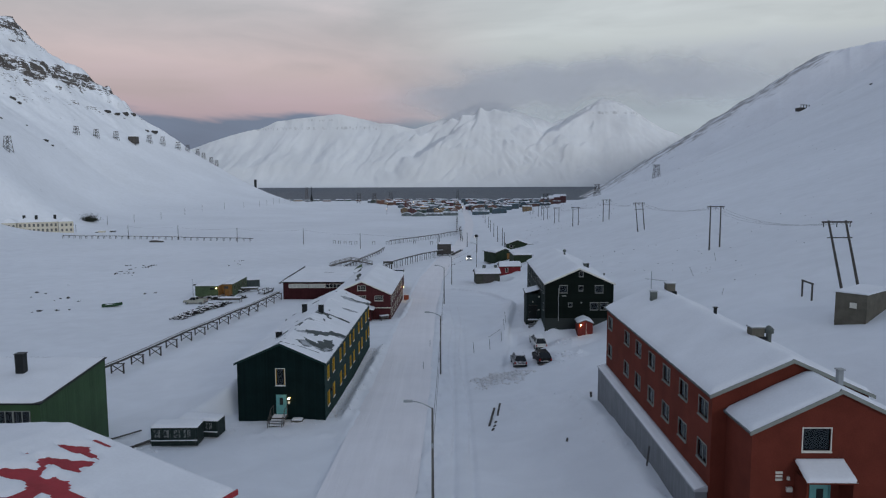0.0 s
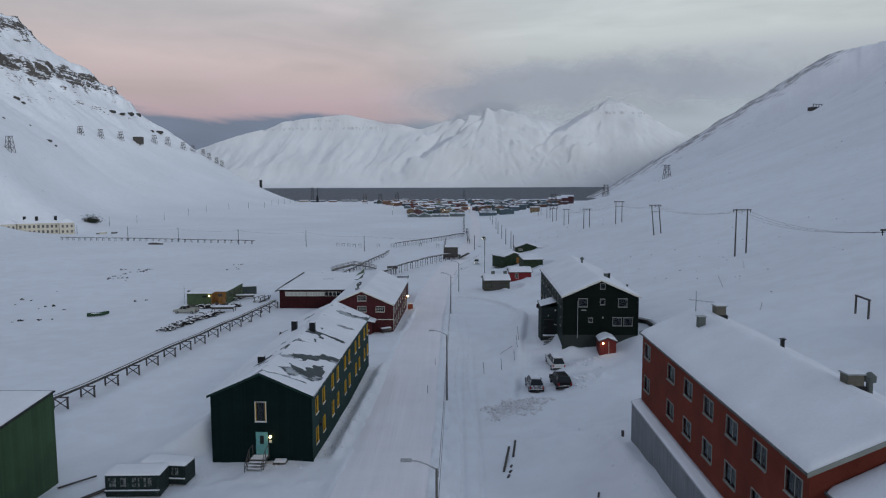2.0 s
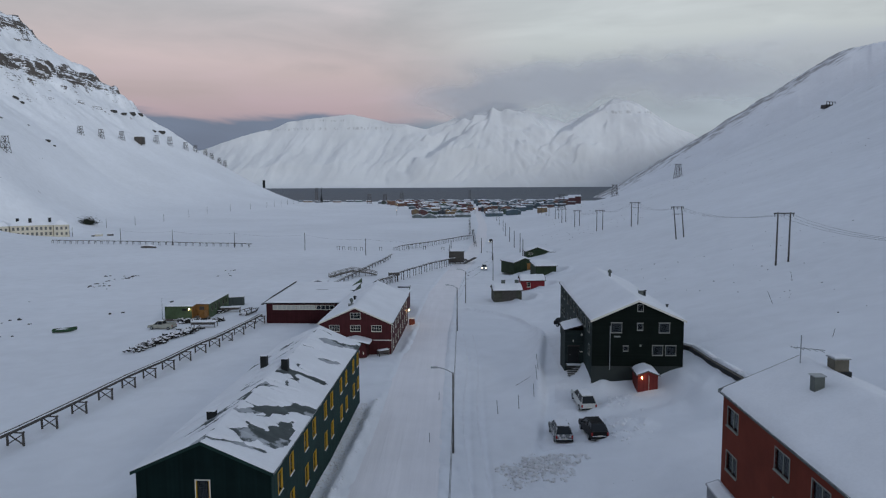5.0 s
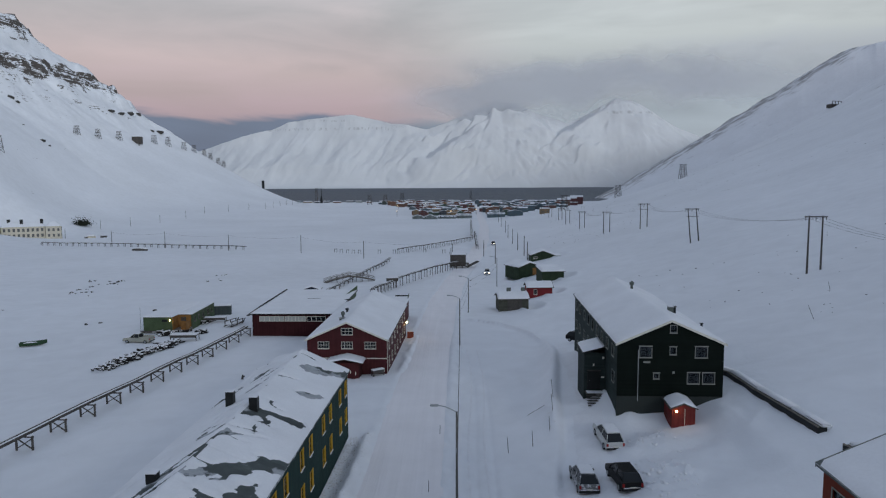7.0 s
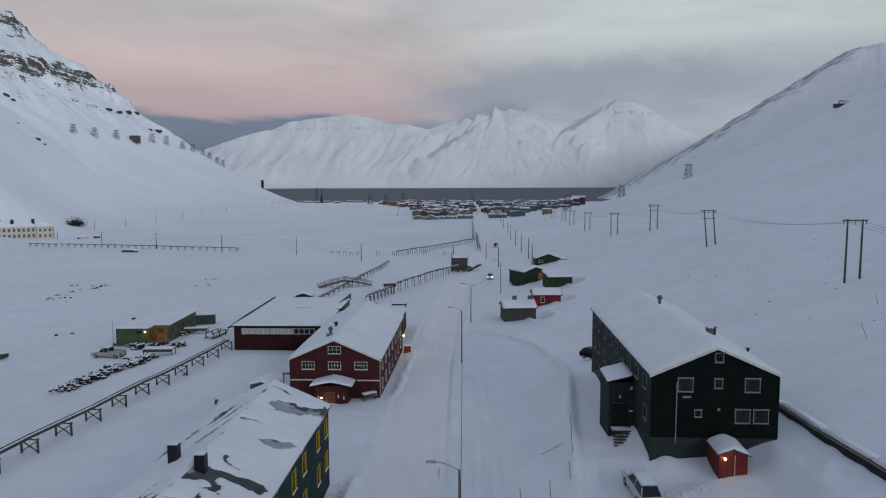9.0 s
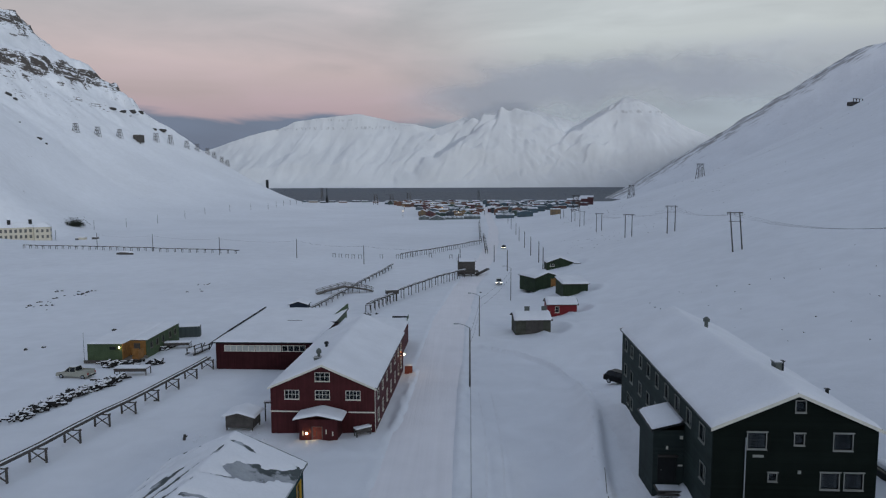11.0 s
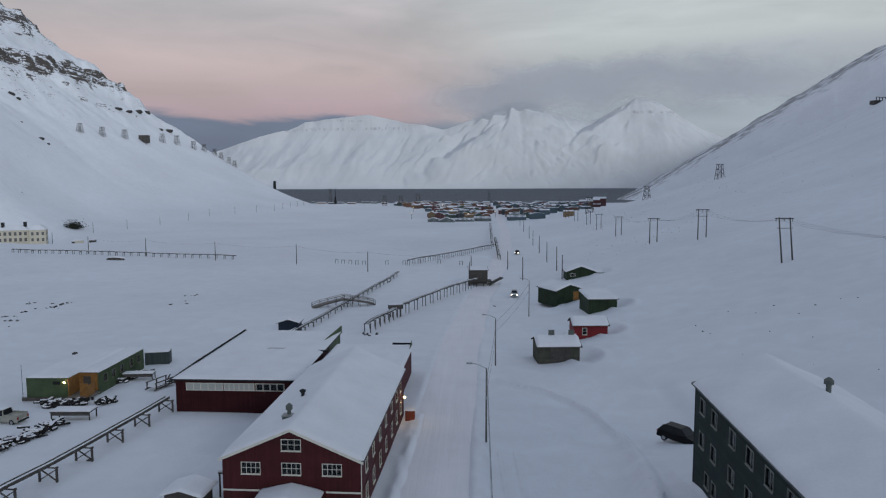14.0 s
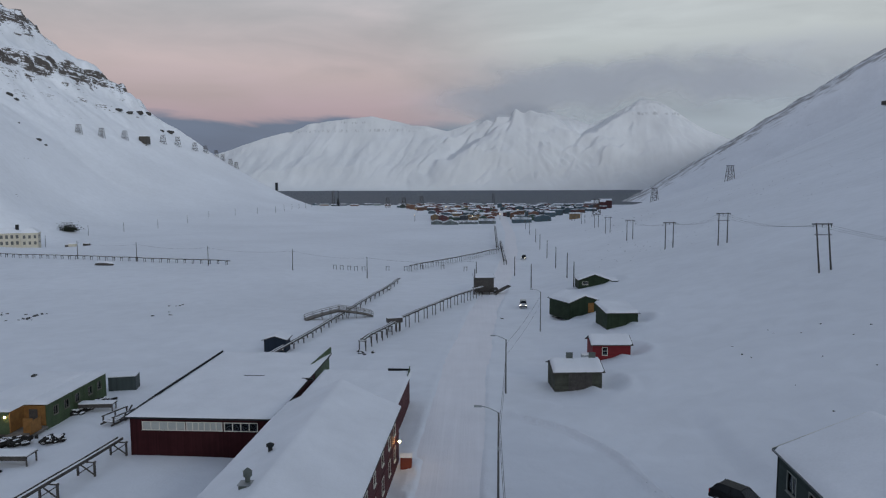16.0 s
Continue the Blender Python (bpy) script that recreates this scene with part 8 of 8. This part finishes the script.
part("wall", boxes((0, 4, 0, 3, 0, 2.6)), CREAM, kiosk)
part("roof", soft_box(-0.3, 4.3, -0.3, 3.3, 2.6, 3.3, 0.25), SNOW, kiosk)
dice = random.Random(21)
dark = bmesh.new()
for k in range(1500):
    x, y = -289 + dice.gauss(0, 3.2), 568 + dice.gauss(0, 2.2)
    z = ground(-289, 568) + abs(dice.gauss(0, 2.3))
    s = dice.uniform(0.35, 0.9)
    v = [dark.verts.new((x + dice.uniform(-s, s), y + dice.uniform(-s, s), z + dice.uniform(-s, s))) for _ in range(3)]
    dark.faces.new(v)
tagged(part("thicket", dark, material("dark_shrub_leaves", (0.03, 0.035, 0.025), 0.9)), "dark low thicket of shrubs at the slope's foot", "shrub", kind="stuff")
hull = thing("upturned_hull", on_ground(-147, 356.5, -8, 0.2), "dark upturned hull capped with snow", "boat")
bm = bmesh.new()
bmesh.ops.create_uvsphere(bm, u_segments=16, v_segments=8, radius=1, matrix=Matrix.Diagonal((4.2, 1.6, 1.2, 1)))
part("planking", bm, TIMBER, hull, smooth=True)
bm = bmesh.new()
bmesh.ops.create_uvsphere(bm, u_segments=16, v_segments=8, radius=1, matrix=Matrix.Translation((0, 0.2, 0.6)) @ Matrix.Diagonal((4.0, 1.4, 0.85, 1)))
part("snow", bm, SNOW, hull, smooth=True)
for k in range(15):
    y = 517 + 48 * k if k < 6 else 803 + 33 * (k - 6)
    utility_pole(float(np.interp(y, (517, 620, 710, 780, 830, 870, 1100), (-273.8, -272, -262, -260, -239, -226, -222))), y, 7.5, label="thin pole of the far line below the slope", group="far pole line")

# ---- the town by the fjord ----
# Each wall colour is lifted: the haze of distance baked into the paint.
TOWN_HAZED = [material("hazed_town_wall_%s" % name, colour, 0.8, spread=0.12, size=4, vary=0.15) for name, colour in ((name, tuple(1.3 * c + 0.012 for c in colour)) for name, colour in (("rust", (0.13, 0.066, 0.048)), ("red", (0.085, 0.033, 0.034)), ("slate", (0.06, 0.085, 0.10)),
        ("teal", (0.055, 0.085, 0.10)), ("dark", (0.03, 0.036, 0.042)), ("green", (0.045, 0.07, 0.055)), ("ochre", (0.18, 0.125, 0.07)), ("brown", (0.11, 0.055, 0.035))))]


TOWN_ROOF = material("snow_dusted_metal_roof", (0.30, 0.33, 0.35), 0.7, spread=0.2, size=5, second=(0.75, 0.77, 0.80), second_at=(0.42, 0.58), second_size=5)


def town_house(x, y, turn, W, D, h, rise, wall, label, roof=None):
    ob = thing("town_house", pose(x, y, ground(x, y) - 1.0, 0, 0, turn), label, "house", "houses of the town")
    h = h + 1.0
    a, b = W / 2 + 0.4, D / 2 + 0.4
    if W > 1.2 * D:
        part("wall", boxes((-W / 2, W / 2, -D / 2, D / 2, 0, h)), wall, ob)
        top = ((-a, -0.3, h + rise), (a, -0.3, h + rise), (a, 0.3, h + rise), (-a, 0.3, h + rise))
    else:
        bm = boxes((-W / 2, W / 2, -D / 2, D / 2, 0, h))
        hexa(bm, ((-W / 2, -D / 2, h), (W / 2, -D / 2, h), (W / 2, D / 2, h), (-W / 2, D / 2, h), (-0.1, -D / 2, h + rise - 0.2), (0.1, -D / 2, h + rise - 0.2), (0.1, D / 2, h + rise - 0.2), (-0.1, D / 2, h + rise - 0.2)))
        part("wall", bm, wall, ob)
        a, b = a, D / 2 - 0.15
        top = ((-0.3, -b, h + rise), (0.3, -b, h + rise), (0.3, b, h + rise), (-0.3, b, h + rise))
    bm = bmesh.new()
    hexa(bm, ((-a, -b, h + 0.01), (a, -b, h + 0.01), (a, b, h + 0.01), (-a, b, h + 0.01)) + top)
    part("roof", bm, roof or SNOW, ob)
    n = max(2, int(W / 4))
    for z in ([1.9, 4.7] if h > 6.3 else [2.2]):
        for k in range(n):
            u = -W / 2 + W * (k + 0.5) / n
            part("window", boxes((u - 0.6, u + 0.6, -D / 2 - 0.08, -D / 2 - 0.004, z, z + 1.3)), DARK_PANE, ob)
    return ob


dice = random.Random(4)
placed = []
tries = 0
NAMES = ("rust-orange", "dark red", "slate-grey", "teal-blue", "near-black", "dull green", "ochre", "brown")
while len(placed) < 250 and tries < 9000:
    tries += 1
    v = dice.random() ** 0.75
    y = 800 + 560 * v
    x = dice.uniform(-40 - 105 * v * v, 60 + 165 * min(1, 1.3 * v))
    W, D = dice.uniform(7, 14) * (0.85 + 0.25 * v), dice.uniform(6, 10)
    if abs(x - road_x(y)) < 8 or any(abs(x - a) < (W + c) / 2 + 1.0 and abs(y - b) < 13 for a, b, c in placed):
        continue
    placed.append((x, y, W))
    east = (x + 145) / 370
    k = dice.choice((0, 0, 1, 7, 6, 4, 2, 5) if east < 0.5 else (1, 1, 0, 3, 3, 2, 4, 7, 5))
    town_house(x, y, dice.uniform(-14, 14), W, D, dice.choice((3.4, 4.4, 5.4, 6.8)), dice.uniform(0.9, 1.9), TOWN_HAZED[k], "%s town house with a snow-covered roof" % NAMES[k], TOWN_ROOF if dice.random() < 0.55 else SNOW)
town_house(100, 765, 4, 9.5, 7, 5.2, 1.2, TOWN_HAZED[6], "ochre-yellow house at the town's edge")
for k in range(3):
    town_house(196 + 15 * k, 1225 + 22 * k, -6, 22, 12, 9.0 + 2 * k, 3.0, TOWN_HAZED[1], "tall dark red town house on the slope's edge")
WORKSHOP = material("faded_grey_green_sheet", (0.16, 0.19, 0.19), 0.7, spread=0.2, size=6, boards=(0, 2.5))
for x, y, W, D, h, rise in ((-34, 742, 11, 15, 2.4, 1.6), (-21, 736, 15, 16, 1.6, 3.0), (-4, 746, 18, 12, 2.0, 1.4), (14, 752, 16, 12, 3.0, 1.8), (48, 764, 18, 12, 3.6, 2.0), (70, 778, 15, 14, 5.0, 1.6)):
    town_house(x, y, 3, W, D, h, rise, TOWN_HAZED[3] if x > 40 else WORKSHOP, "low grey-green workshop with a partly bare roof", TOWN_ROOF)
for k in range(14):
    town_house(-345 + 22 * k + dice.uniform(-6, 6), 1470 + dice.uniform(-35, 25), dice.uniform(-10, 10), dice.uniform(9, 20), 8, 2.6, 1.2, TOWN_HAZED[(k * 3) % 8 if k % 3 else 4], "low dark harbour shed with a snowy roof")
STACK = (-310, 1166)
for x, y, h in ((-276, 1440, 30), (-92, 1330, 20), (40, 1400, 24), (-150, 1300, 18), (-120, 1290, 18)):
    steel_tower(x, y, h, 5 if h > 20 else 8, "slim lattice mast near the shore")
mast = thing("harbour_mast", pose(-266, 1440, ground(-266, 1440) - 1), "tall dark tapering mast over low harbour sheds", "mast")
bm = bmesh.new()
hexa(bm, ((-3.2, -3.2, 0), (3.2, -3.2, 0), (3.2, 3.2, 0), (-3.2, 3.2, 0), (-0.9, -0.9, 16), (0.9, -0.9, 16), (0.9, 0.9, 16), (-0.9, 0.9, 16)))
part("base", bm, BLACK, mast)
part("pole", boxes((-0.5, 0.5, -0.5, 0.5, 16, 32)), BLACK, mast)
stack = thing("shore_stack", pose(STACK[0], STACK[1], ground(*STACK) - 1), "dark square stack on the headland", "stack")
part("shaft", soft_box(-1.8, 1.8, -1.8, 1.8, 0, 14, 0.2, 1), BLACK, stack)
for x, y in ((-60, 800), (-20, 905), (30, 840), (-75, 1010), (60, 1000), (95, 900), (-40, 1120), (0, 775)):
    ob = thing("town_lamp", pose(x, y, ground(x, y)), "lit lamp post in the far town", "street lamp", "lit lamps in the town")
    part("post", boxes((-0.15, 0.15, -0.15, 0.15, -0.3, 6)), BLACK, ob)
    bm = bmesh.new()
    bmesh.ops.create_icosphere(bm, subdivisions=1, radius=0.4, matrix=Matrix.Translation((0, 0, 6.3)))
    part("globe", bm, material("town_lamp_glow", (1.0, 0.66, 0.35), emit=5), ob)
dice = random.Random(8)
for k in range(16):
    x = dice.uniform(-650, 800)
    bm = boxes((-9, 9, -5, 5, -4, 6))
    ob = thing("shore_hut", pose(x, 4318, SEA + 1), "tiny dark hut on the far shore", "hut", "huts on the far shore")
    part("wall", bm, BLACK, ob)
    part("roof", soft_box(-9.5, 9.5, -5.5, 5.5, 6, 8, 0.8), SNOW, ob)
